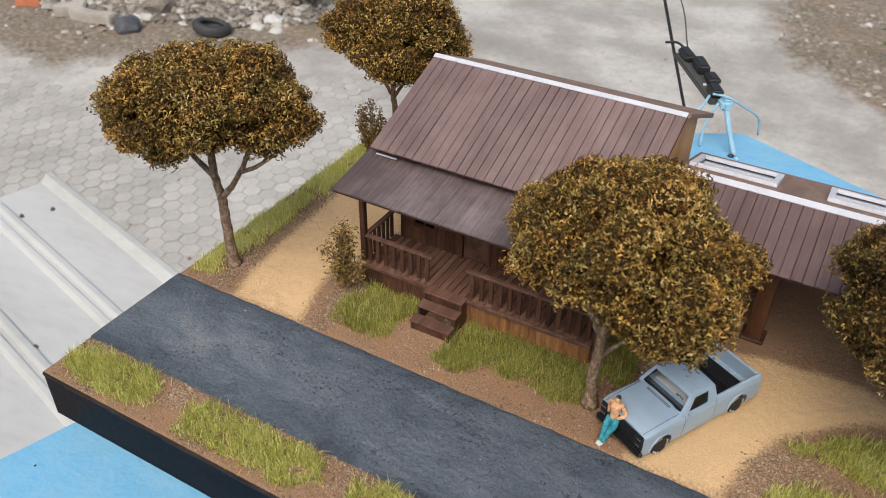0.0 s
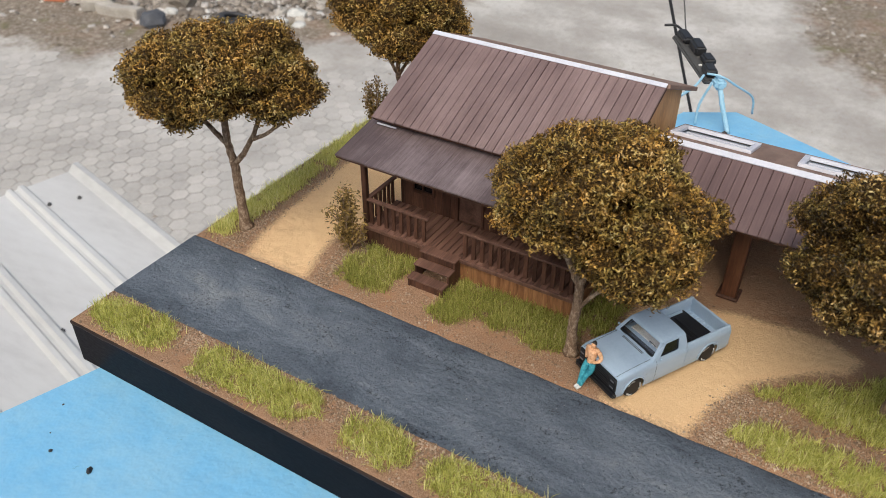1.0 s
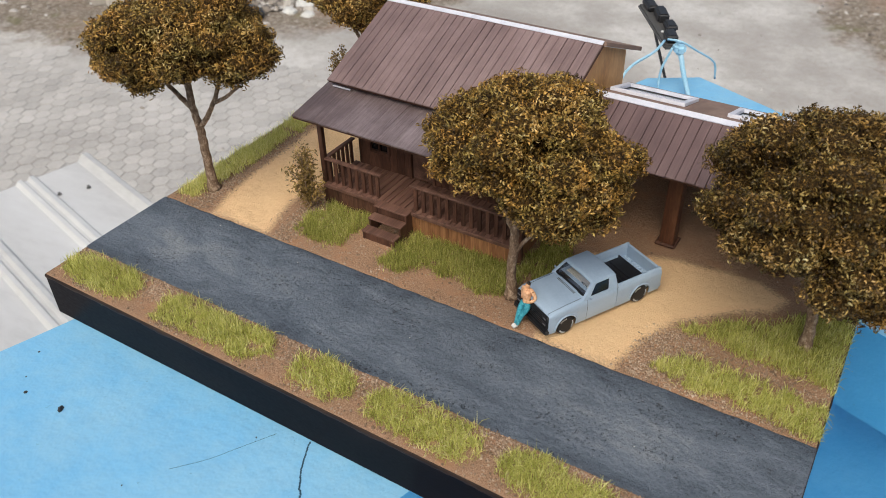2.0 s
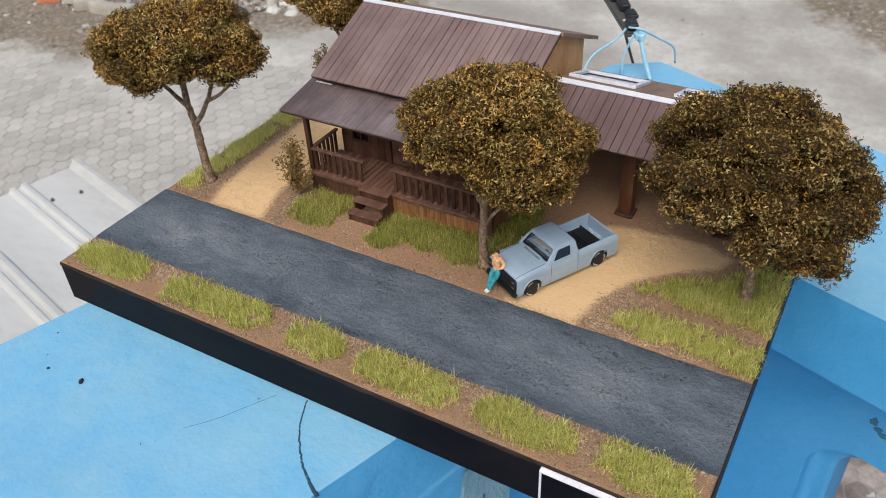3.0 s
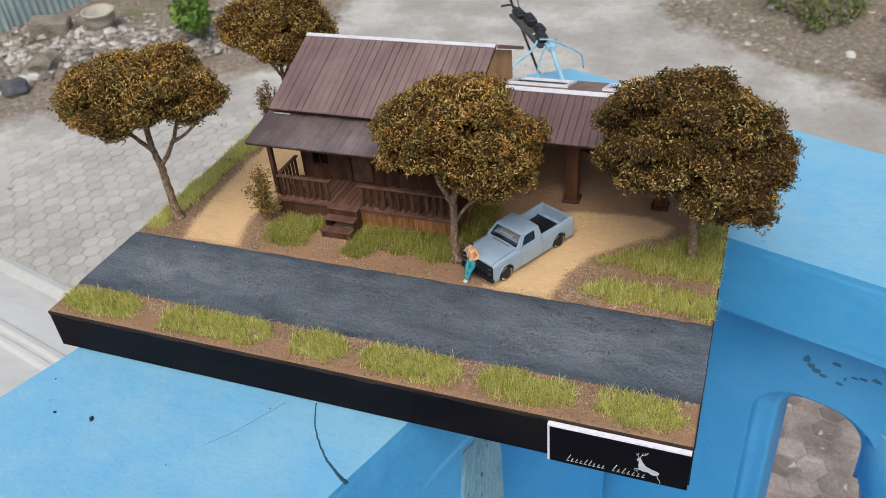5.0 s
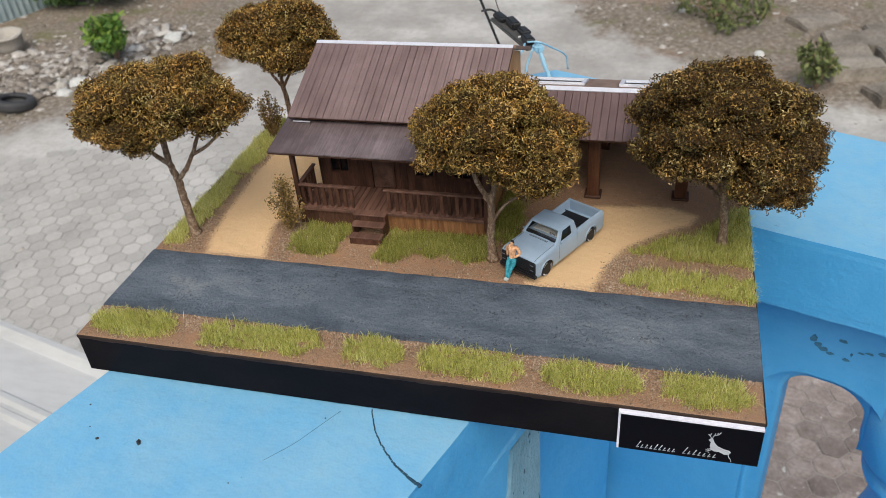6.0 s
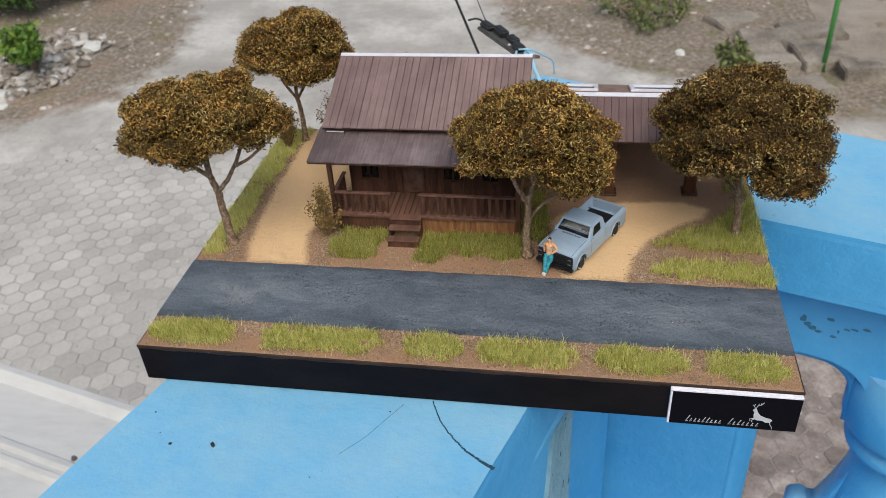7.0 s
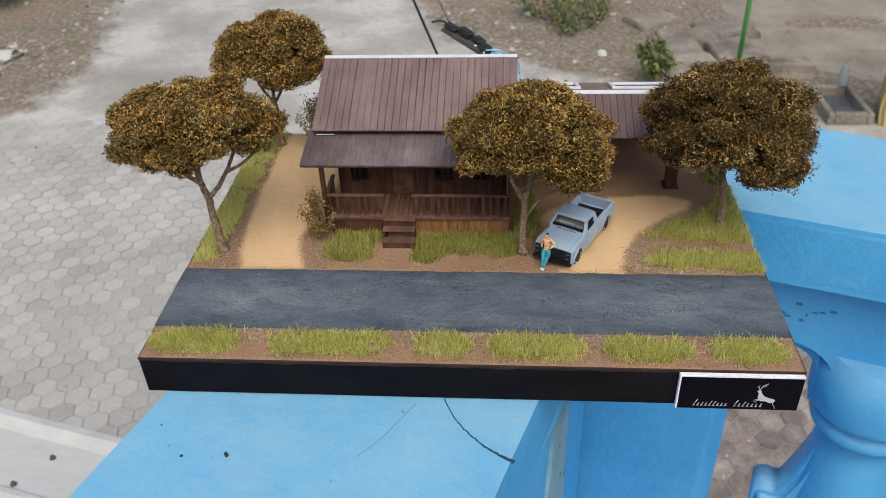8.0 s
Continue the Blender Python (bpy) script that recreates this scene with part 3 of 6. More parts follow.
panel = bmesh.new()
prism(panel, edge, 0.045, 0.112, SIDE_ON)
bmesh.ops.recalc_face_normals(panel, faces=panel.faces[:])
rims = [e for e in panel.edges if len(e.link_faces) == 2 and e.calc_face_angle(0) > 1.2 and abs(e.verts[0].co.y - e.verts[1].co.y) < 1e-6]
bmesh.ops.bevel(panel, geom=rims, offset=0.018, segments=7, affect="EDGES", clamp_overlap=True)
for f in panel.faces:
    f.smooth = f.calc_area() < 0.004
bmesh.ops.transform(panel, matrix=B_FRAME, verts=panel.verts[:])
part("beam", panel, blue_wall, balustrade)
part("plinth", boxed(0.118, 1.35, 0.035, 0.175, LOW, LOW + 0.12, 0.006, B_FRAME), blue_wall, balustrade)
part("plaster_patch", prismed([(0.028, -0.20), (0.040, -0.14), (0.046, -0.1), (0.060, -0.093), (0.083, -0.094), (0.0835, -0.26), (0.03, -0.27)], 0.0, 0.003,
                              A_FRAME @ pose(0, 0.002, 0, 90, 0, 0)), plaster, balustrade, "patch of rough bare plaster")
BALUSTER = [(0.058, 0.0), (0.058, 0.06), (0.042, 0.075), (0.050, 0.14), (0.060, 0.24), (0.056, 0.34), (0.046, 0.44), (0.040, 0.50), (0.037, 0.528), (0.050, 0.533), (0.0525, 0.540), (0.050, 0.547),
            (0.047, 0.550), (0.047, 0.556), (0.057, 0.561), (0.060, 0.568), (0.062, 0.64)]
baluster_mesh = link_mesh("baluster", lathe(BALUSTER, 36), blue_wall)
for k in range(6):
    piece("baluster", baluster_mesh, balustrade, B_FRAME @ pose(0.245 + 0.2 * k, 0.085, LOW + 0.115))
# a rounded web on one side of each baluster
web = bmesh.new()
prism(web, [(0.0, -0.045), (-0.033, -0.052), (-0.039, -0.080), (-0.048, -0.115), (-0.059, -0.148)] + corner(-0.072, -0.162, 0.014, 60, 190, 8) + [(-0.082, -0.22), (0.0, -0.22)], -0.026, 0.026, SIDE_ON)
bmesh.ops.recalc_face_normals(web, faces=web.faces[:])
bmesh.ops.bevel(web, geom=[e for e in web.edges if len(e.link_faces) == 2 and abs(e.verts[0].co.y - e.verts[1].co.y) < 1e-6], offset=0.010, segments=4, affect="EDGES", clamp_overlap=True)
for f in web.faces:
    f.smooth = f.calc_area() < 0.002
web_mesh = link_mesh("baluster_web", web, blue_wall)
for k in range(6):
    piece("baluster_web", web_mesh, balustrade, B_FRAME @ pose(0.245 + 0.2 * k, 0.085, LOW + 0.115 + 0.56))
# cracks and chips in the paint
crack = bmesh.new()
line = smooth_path([(0.1895, -0.0005, 0), (0.1955, -0.0135, 0), (0.2035, -0.0252, 0), (0.2145, -0.0365, 0), (0.2235, -0.0430, 0), (0.2325, -0.0485, 0)], 10)
for k, (p, q) in enumerate(zip(line, line[1:])):
    j = Vector((random.uniform(-1, 1), random.uniform(-1, 1), 0)) * 0.0004
    w = 0.00045 + 0.0011 * (k / len(line)) ** 3
    tube(crack, [p + j * 0.3, q + j], [w, w * 0.9], 5)
bmesh.ops.scale(crack, vec=(1, 1, 0.12), verts=crack.verts[:])
bmesh.ops.translate(crack, vec=(0, 0, SLAB + 0.0001), verts=crack.verts[:])
part("crack", crack, crack_dark, balustrade)
hair = bmesh.new()
line = smooth_path([(0.172, -0.005, 0), (0.1615, -0.022, 0), (0.154, -0.034, 0), (0.142, -0.048, 0)], 8)
for p, q in zip(line, line[1:]):
    tube(hair, [p, q], [0.00013, 0.00013], 4)
bmesh.ops.scale(hair, vec=(1, 1, 0.15), verts=hair.verts[:])
bmesh.ops.translate(hair, vec=(0, 0, SLAB + 0.0001), verts=hair.verts[:])
part("crack", hair, crack_dark, balustrade)
for k, (s, z, w, h) in enumerate(((0.134, -0.150, 0.0030, 0.0042), (0.138, -0.155, 0.0035, 0.0026), (0.1425, -0.158, 0.0042, 0.0022), (0.148, -0.160, 0.0030, 0.0016), (0.1606, -0.162, 0.0034, 0.0016), (0.1635, -0.155, 0.0010, 0.0022),
                                    (0.155, -0.144, 0.0040, 0.0016), (0.1702, -0.151, 0.0030, 0.0010), (0.176, -0.149, 0.0034, 0.0012), (0.185, -0.146, 0.0036, 0.0016))):
    bm = bmesh.new()
    q = random.Random(90 + k)
    prism(bm, [(s + w * math.cos(a * 0.52) * q.uniform(0.55, 1.2), z + h * math.sin(a * 0.52) * q.uniform(0.55, 1.2)) for a in range(12)], 0.0444, 0.0452, SIDE_ON)
    bmesh.ops.recalc_face_normals(bm, faces=bm.faces[:])
    bmesh.ops.transform(bm, matrix=B_FRAME, verts=bm.verts[:])
    part("paint_chip", bm, chip_blue, balustrade)
for k, (x, y, r) in enumerate(((0.039, -0.0515, 0.0016), (0.0655, -0.050, 0.0024), (0.0185, -0.028, 0.0007), (0.029, -0.044, 0.0006), (0.13, -0.066, 0.0006), (0.165, -0.012, 0.0007))):
    bm = bmesh.new()
    rock(bm, (x, y, SLAB + r * 0.3), r, 70 + k, 0.5)
    solid("debris", bm, tool_black, "dark crumb of dirt lying on the blue cap", "debris", "crumbs on the cap")

# ---- balcony floor and house walls ----
bm = prismed([(-0.2, -1.3), (0.28, 0.09), (0.36, 0.2), (1.7, -0.35), (1.7, -3.19), (-0.2, -3.19)], LOW - 0.12, LOW)
solid("floor", bm, house_wall, "plain cement balcony floor behind the rail", "floor", kind="structure")
bm = prismed([(-0.92, -1.5), (-0.33, 0.93), (-0.10, 0.84), (0.12, 0.44), (0.25, 0.40), (1.62, -0.17), (1.62, -3.19), (-0.92, -3.19)], GROUND - 0.05, LOW - 0.42)
solid("wall_lower", bm, house_wall, "plain cream ground-floor wall under the balcony", "wall", kind="structure")
bm = prismed([(-0.1, -1.25), (0.20, 0.10), (0.30, 0.24), (1.6, -0.25), (1.6, -3.19), (-0.1, -3.19)], LOW - 0.42, LOW - 0.12)
solid("wall_upper", bm, house_wall, "plain cream wall carrying the balcony floor", "wall", kind="structure")
solid("wall_house", boxed(-3.0, 4.0, -3.4, -3.2, GROUND, 1.9), house_wall, "plain cream house wall behind the balcony", "wall", kind="structure")

# ---- corrugated roof below the rail ----
U = Vector((0.970, -0.242, 0)).normalized()
ROOF_AT = Matrix(((U.x, U.y, 0, -2.312), (U.y, -U.x, 0, 1.470), (0, 0, 1, -1.345), (0, 0, 0, 1)))     # x along the ribs, y away from the outer edge
section = [(0.0, -0.05), (0.0, 0.012), (0.010, 0.026), (0.030, 0.028), (0.044, 0.012), (0.056, 0.0)]
for k in range(1, 11):
    y = 0.255 * k + 0.008
    section += [(y - 0.046, 0.0), (y - 0.036, 0.014), (y - 0.020, 0.016), (y - 0.010, 0.003), (y + 0.002, 0.003), (y + 0.010, 0.016), (y + 0.024, 0.015), (y + 0.036, 0.0)]
roof_bm = bmesh.new()
rings = [[roof_bm.verts.new(ROOF_AT @ Vector((x, y, z + dz))) for y, z in section] for x, dz in ((0, 0), (0.7, 0.001), (1.4, -0.001), (2.05, 0))]
for a, b in zip(rings, rings[1:]):
    for k in range(len(section) - 1):
        roof_bm.faces.new((a[k], a[k + 1], b[k + 1], b[k]))
bmesh.ops.recalc_face_normals(roof_bm, faces=roof_bm.faces[:])
bmesh.ops.solidify(roof_bm, geom=roof_bm.faces[:], thickness=0.002)
awning = thing("awning_roof", "pale corrugated metal lean-to roof with dull screws", "roof", kind="structure")
part("sheet", roof_bm, sheet_metal, awning)
screw_mesh = link_mesh("screw", lathe([(0.008, 0.0), (0.008, 0.003), (0.006, 0.004), (0.0045, 0.010)], 10), tool_grey)
for x, y in ((0.218, 0.110), (0.185, 0.208), (0.890, 0.475), (1.40, 0.106), (1.36, 0.208), (0.2, 0.46), (1.45, 0.46)):
    piece("screw", screw_mesh, awning, ROOF_AT @ pose(x, y, 0.001))

# ---- the model's baseboard ----
base = thing("diorama_base", "black-sided model baseboard with soil, road and nameplate", "model base")
part("board", boxed(0, WIDE, 0, DEEP, -THICK, -0.0012, 0.0006), black_paint, base, "black painted board edge")

# drive sand ends at the carport, where brown stands in for its shade
SAND = [[(0.041, 0.0955), (0.083, 0.0955), (0.0755, 0.1175), (0.073, 0.134), (0.082, 0.16), (0.088, 0.21), (0.085, 0.298), (0.027, 0.298), (0.0275, 0.2), (0.031, 0.147), (0.035, 0.113)],
        [(0.266, 0.0945), (0.305, 0.0945), (0.311, 0.12), (0.320, 0.14), (0.342, 0.162), (0.362, 0.175), (0.366, 0.186), (0.350, 0.194), (0.305, 0.190), (0.274, 0.180), (0.260, 0.170), (0.254, 0.16), (0.262, 0.12)]]


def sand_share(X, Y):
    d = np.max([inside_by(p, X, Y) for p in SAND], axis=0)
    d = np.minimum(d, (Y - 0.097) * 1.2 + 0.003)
    # carport shade painted in: only a little sand left over the brown
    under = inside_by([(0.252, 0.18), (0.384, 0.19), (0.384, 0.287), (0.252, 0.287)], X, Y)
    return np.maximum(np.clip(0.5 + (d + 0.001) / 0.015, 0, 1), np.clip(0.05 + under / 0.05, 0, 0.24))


def soil_height(X, Y):
    edge = np.minimum.reduce([X, WIDE - X, Y, DEEP - Y])
    z = 0.0007 * smooth_noise(X, Y, 60, 1.0) + 0.0004 * smooth_noise(X, Y, 260, 5.0) + 0.0005 * sand_share(X, Y)
    ruts = np.exp(-((X - 0.046) / 0.005) ** 2) + np.exp(-((X - 0.068) / 0.005) ** 2)
    z = z - 0.0009 * ruts * (Y > 0.1) * (0.7 + smooth_noise(X, Y, 45, 12.0))
    z = np.where((Y > 0.0295) & (Y < 0.0925), z * 0.2 - 0.0008, z)
    return np.where(edge < 0.0005, -0.0030 + 0.0012 * smooth_noise(X, Y, 140, 4.0), z * np.clip(edge / 0.004, 0, 1))


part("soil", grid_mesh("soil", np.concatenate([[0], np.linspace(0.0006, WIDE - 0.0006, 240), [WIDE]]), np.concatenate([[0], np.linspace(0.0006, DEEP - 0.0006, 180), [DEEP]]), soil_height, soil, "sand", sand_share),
     None, base, "brown scenic soil with pale sand tracks and painted carport shade")


def road_height(X, Y):
    e = np.minimum(Y - 0.0288, 0.0930 - Y)
    return 0.0006 + 0.00018 * smooth_noise(X, Y, 150, 9.0) - np.where(e < 0.0016, 0.0022 * (1 - np.clip((e + 0.0004 + 0.0006 * smooth_noise(X, Y, 90, 2.0)) / 0.0016, 0, 1)), 0)


def road_wear(X, Y):
    """Paler where traffic has polished the model road."""
    w = 0.42 + 0.12 * smooth_noise(X * 0.6, Y, 75, 6.0)
    for x, y, a, b, k in ((0.045, 0.060, 0.030, 0.012, 0.24), (0.100, 0.056, 0.034, 0.012, 0.19), (0.33, 0.060, 0.06, 0.013, 0.16), (0.20, 0.045, 0.05, 0.010, 0.12)):
        w += k * np.exp(-((X - x) / a) ** 2 - ((Y - y) / b) ** 2)
    return w - 0.22 * np.exp(-np.minimum(Y - 0.0288, 0.0930 - Y) / 0.005)


part("road", grid_mesh("road", np.linspace(0.0001, WIDE - 0.0001, 260), np.linspace(0.0288, 0.0930, 64), road_height, asphalt, "wear", road_wear), None, base, "worn blue-grey model asphalt road")

# the dark, uneven painted rim along the board's upper edge
def rim(length, m):
    n = 200
    xs = np.linspace(0.0003, length - 0.0003, n)
    low = -0.0030 - 0.0009 * smooth_noise(xs, xs * 0, 60, 3.0) - 0.0006 * smooth_noise(xs, xs * 0, 300, 8.0)
    out = 0.00035 + 0.00015 * smooth_noise(xs, xs * 0, 110, 5.0)
    v = np.concatenate([np.stack([xs, -out * 0.3, low], 1), np.stack([xs, -out, low * 0.6], 1), np.stack([xs, -out, 0 * xs - 0.0009], 1), np.stack([xs, 0 * xs + 0.0004, 0 * xs - 0.0003], 1)])
    i = np.arange(n - 1)
    q = np.concatenate([np.stack([i + n * k, i + 1 + n * k, i + 1 + n * (k + 1), i + n * (k + 1)], 1) for k in range(3)])
    ob = part("rim", quad_mesh("rim", v, q, rim_paint, True), None, base, "uneven brown-black painted rim")
    ob.matrix_basis = m


rim(WIDE, Matrix())
rim(DEEP, pose(WIDE, 0, 0, 0, 0, 90))
rim(DEEP, pose(0, DEEP, 0, 0, 0, -90))

# nameplate
plate = part("nameplate", boxed(0.3305, 0.4008, -0.0032, -0.0004, -0.0288, -0.0032, 0.0002), plaque_black, base, "glossy black nameplate with pale script and emblem")
part("edge", boxed(0.3298, 0.4008, -0.0032, -0.0004, -0.0032, -0.0018, 0.0002), plaque_white, plate, "white cut edge")
part("edge", boxed(0.3293, 0.3305, -0.0032, -0.0004, -0.0290, -0.0019, 0.0002), plaque_white, plate, "white cut edge")


def stroke(bm, points, width):
    pts = [Vector((x, 0, z)) for x, z in points]
    tube(bm, pts, [width] * len(pts), 5)


script = bmesh.new()
r = random.Random(4)
for x0, n, step in ((0.3396, 9, 0.0023), (0.3634, 7, 0.0025)):
    for k in range(n):
        tall = 0.0050 if k == 0 else r.choice((0.0024, 0.0024, 0.0027, 0.0040))
        x = x0 + k * step
        stroke(script, [(x, -0.0262), (x + 0.45 * tall, -0.0262 + tall)], 0.00024)
        stroke(script, [(x + 0.0002, -0.0262), (x + 0.0014, -0.0258)], 0.00015)
bmesh.ops.translate(script, vec=(0, -0.0033, 0), verts=script.verts[:])
part("lettering", script, plaque_silver, plate, "row of slanted silver strokes")
emblem = bmesh.new()
prism(emblem, [(0.3752, -0.0134), (0.3762, -0.0120), (0.3772, -0.0122), (0.3782, -0.0150), (0.3800, -0.0174), (0.3832, -0.0190), (0.3858, -0.0196), (0.3868, -0.0206), (0.3858, -0.0224), (0.3836, -0.0226), (0.3812, -0.0212), (0.3786, -0.0212),
               (0.3766, -0.0200), (0.3762, -0.0172), (0.3764, -0.0146), (0.3756, -0.0140)][::-1], 0, 0.0003, pose(0, -0.0032, 0, 90, 0, 0))
for pts in ([(0.3768, -0.0121), (0.3774, -0.0100), (0.3796, -0.0088), (0.3806, -0.0070)], [(0.3776, -0.0099), (0.3780, -0.0082)], [(0.3790, -0.0091), (0.3792, -0.0076)], [(0.3764, -0.0120), (0.3756, -0.0102), (0.3760, -0.0086)], [(0.3757, -0.0104), (0.3748, -0.0094)],
            [(0.3766, -0.0200), (0.3746, -0.0206), (0.3748, -0.0222)], [(0.3772, -0.0206), (0.3754, -0.0216), (0.3762, -0.0230)], [(0.3856, -0.0220), (0.3862, -0.0244), (0.3872, -0.0258), (0.3876, -0.0276)]):
    bm2 = bmesh.new()
    stroke(bm2, pts, 0.00020)
    bmesh.ops.translate(bm2, vec=(0, -0.0033, 0), verts=bm2.verts[:])
    tmp = bpy.data.meshes.new("stroke")
    bm2.to_mesh(tmp)
    bm2.free()
    emblem.from_mesh(tmp)
    bpy.data.meshes.remove(tmp)
bmesh.ops.recalc_face_normals(emblem, faces=emblem.faces[:])
part("emblem", emblem, plaque_silver, plate, "plain silver emblem shape")
settle(base, (WIDE / 2, DEEP / 2, -THICK))


# ---- static grass ----
def blades(points, low, high, seed):
    g = np.random.default_rng(seed)
    n = len(points)
    az = g.uniform(0, 2 * np.pi, n)
    lean = np.abs(g.normal(0, 0.72, n))
    h = g.uniform(low, high, n) * (1 + 0.75 * smooth_noise(points[:, 0], points[:, 1], 330, seed + 9.0))
    w = g.uniform(0.00009, 0.00020, n)
    face = az + g.uniform(-0.8, 0.8, n)
    d = np.stack([np.cos(az), np.sin(az), np.zeros(n)], 1)
    s = np.stack([-np.sin(face), np.cos(face), np.zeros(n)], 1) * w[:, None]
    up = np.array([0, 0, 1.0])
    a = points
    m = a + d * (h * np.sin(lean) * 0.4)[:, None] + up * (h * np.cos(lean * 0.6) * 0.55)[:, None]
    e = a + d * (h * np.sin(lean) * 1.1)[:, None] + up * (h * np.cos(lean))[:, None]
    v = np.stack([a - s, a + s, m - s * 0.9, m + s * 0.9, e - s * 0.25, e + s * 0.25], 1).reshape(-1, 3)
    q = (np.arange(n) * 6)[:, None, None] + np.array([[0, 1, 3, 2], [2, 3, 5, 4]])
    return v, q.reshape(-1, 4)


def grass_patch(outline, label, seed, per_cm2=470, low=0.0018, high=0.0058, ragged=0.0045, material=grass_blade):
    g = np.random.default_rng(seed)
    xs, ys = [p[0] for p in outline], [p[1] for p in outline]
    x0, x1, y0, y1 = min(xs) - 0.003, max(xs) + 0.003, min(ys) - 0.003, max(ys) + 0.003
    n = int((x1 - x0) * (y1 - y0) * 1e4 * per_cm2)
    x, y = g.uniform(x0, x1, n), g.uniform(y0, y1, n)
    d = inside_by(outline, x, y) + ragged * smooth_noise(x, y, 120, seed) + g.normal(0, 0.0015, n)
    keep = (d > 0) & (x > 0.0008) & (x < WIDE + 0.0004) & (y > 0.001) & (y < DEEP - 0.001) & (smooth_noise(x, y, 200, seed + 3) > -0.42)
    p = np.stack([x[keep], y[keep], np.zeros(keep.sum())], 1)
    v, q = blades(p, low, high, seed)
    return tagged(new("grass", quad_mesh("grass", v, q, material)), label, "grass", "grass tufts", "stuff")


FRONT = "strip of yellow-green static grass along the road edge"
for k, (a, b) in enumerate(((0.002, 0.064), (0.078, 0.160), (0.171, 0.209), (0.215, 0.281), (0.286, 0.343), (0.350, 0.399))):
    a, b = a + 0.002, b - 0.003
    grass_patch([(a, 0.011), (a + 0.008, 0.006), (b - 0.010, 0.006), (b, 0.013), (b - 0.006, 0.0245), (a + 0.008, 0.0255), (a, 0.020)], FRONT, 100 + k)
VERGE = "green static grass verge along the board's edge"
grass_patch([(0.003, 0.097), (0.016, 0.100), (0.019, 0.130), (0.020, 0.150), (0.019, 0.195), (0.003, 0.197)], VERGE, 110, 520, 0.0018, 0.0056, material=lit_grass)
grass_patch([(0.003, 0.203), (0.020, 0.203), (0.022, 0.25), (0.028, 0.296), (0.003, 0.297)], VERGE, 111, 520, 0.0018, 0.0056, material=lit_grass)
YARD = "patch of green static grass beside the porch"
grass_patch([(0.096, 0.140), (0.098, 0.108), (0.114, 0.102), (0.130, 0.106), (0.134, 0.125), (0.134, 0.140)], YARD, 112, material=yard_grass)
grass_patch([(0.162, 0.140), (0.160, 0.104), (0.172, 0.101), (0.184, 0.112), (0.206, 0.115), (0.222, 0.110), (0.236, 0.114), (0.237, 0.140)], YARD, 113, material=yard_grass)
grass_patch([(0.232, 0.140), (0.246, 0.132), (0.252, 0.15), (0.246, 0.2), (0.232, 0.205)], YARD, 114, material=yard_grass)
DRIVE = "thick green static grass beside the sand drive"
grass_patch([(0.323, 0.105), (0.338, 0.099), (0.400, 0.097), (0.4005, 0.115), (0.365, 0.119), (0.334, 0.115)], DRIVE, 115, material=grass_blade)
grass_patch([(0.328, 0.138), (0.345, 0.134), (0.4005, 0.130), (0.4005, 0.205), (0.388, 0.19), (0.372, 0.167), (0.345, 0.152)], DRIVE, 116, material=grass_blade)
grass_patch([(0.383, 0.212), (0.399, 0.21), (0.399, 0.29), (0.388, 0.28)], DRIVE, 117, material=yard_grass)


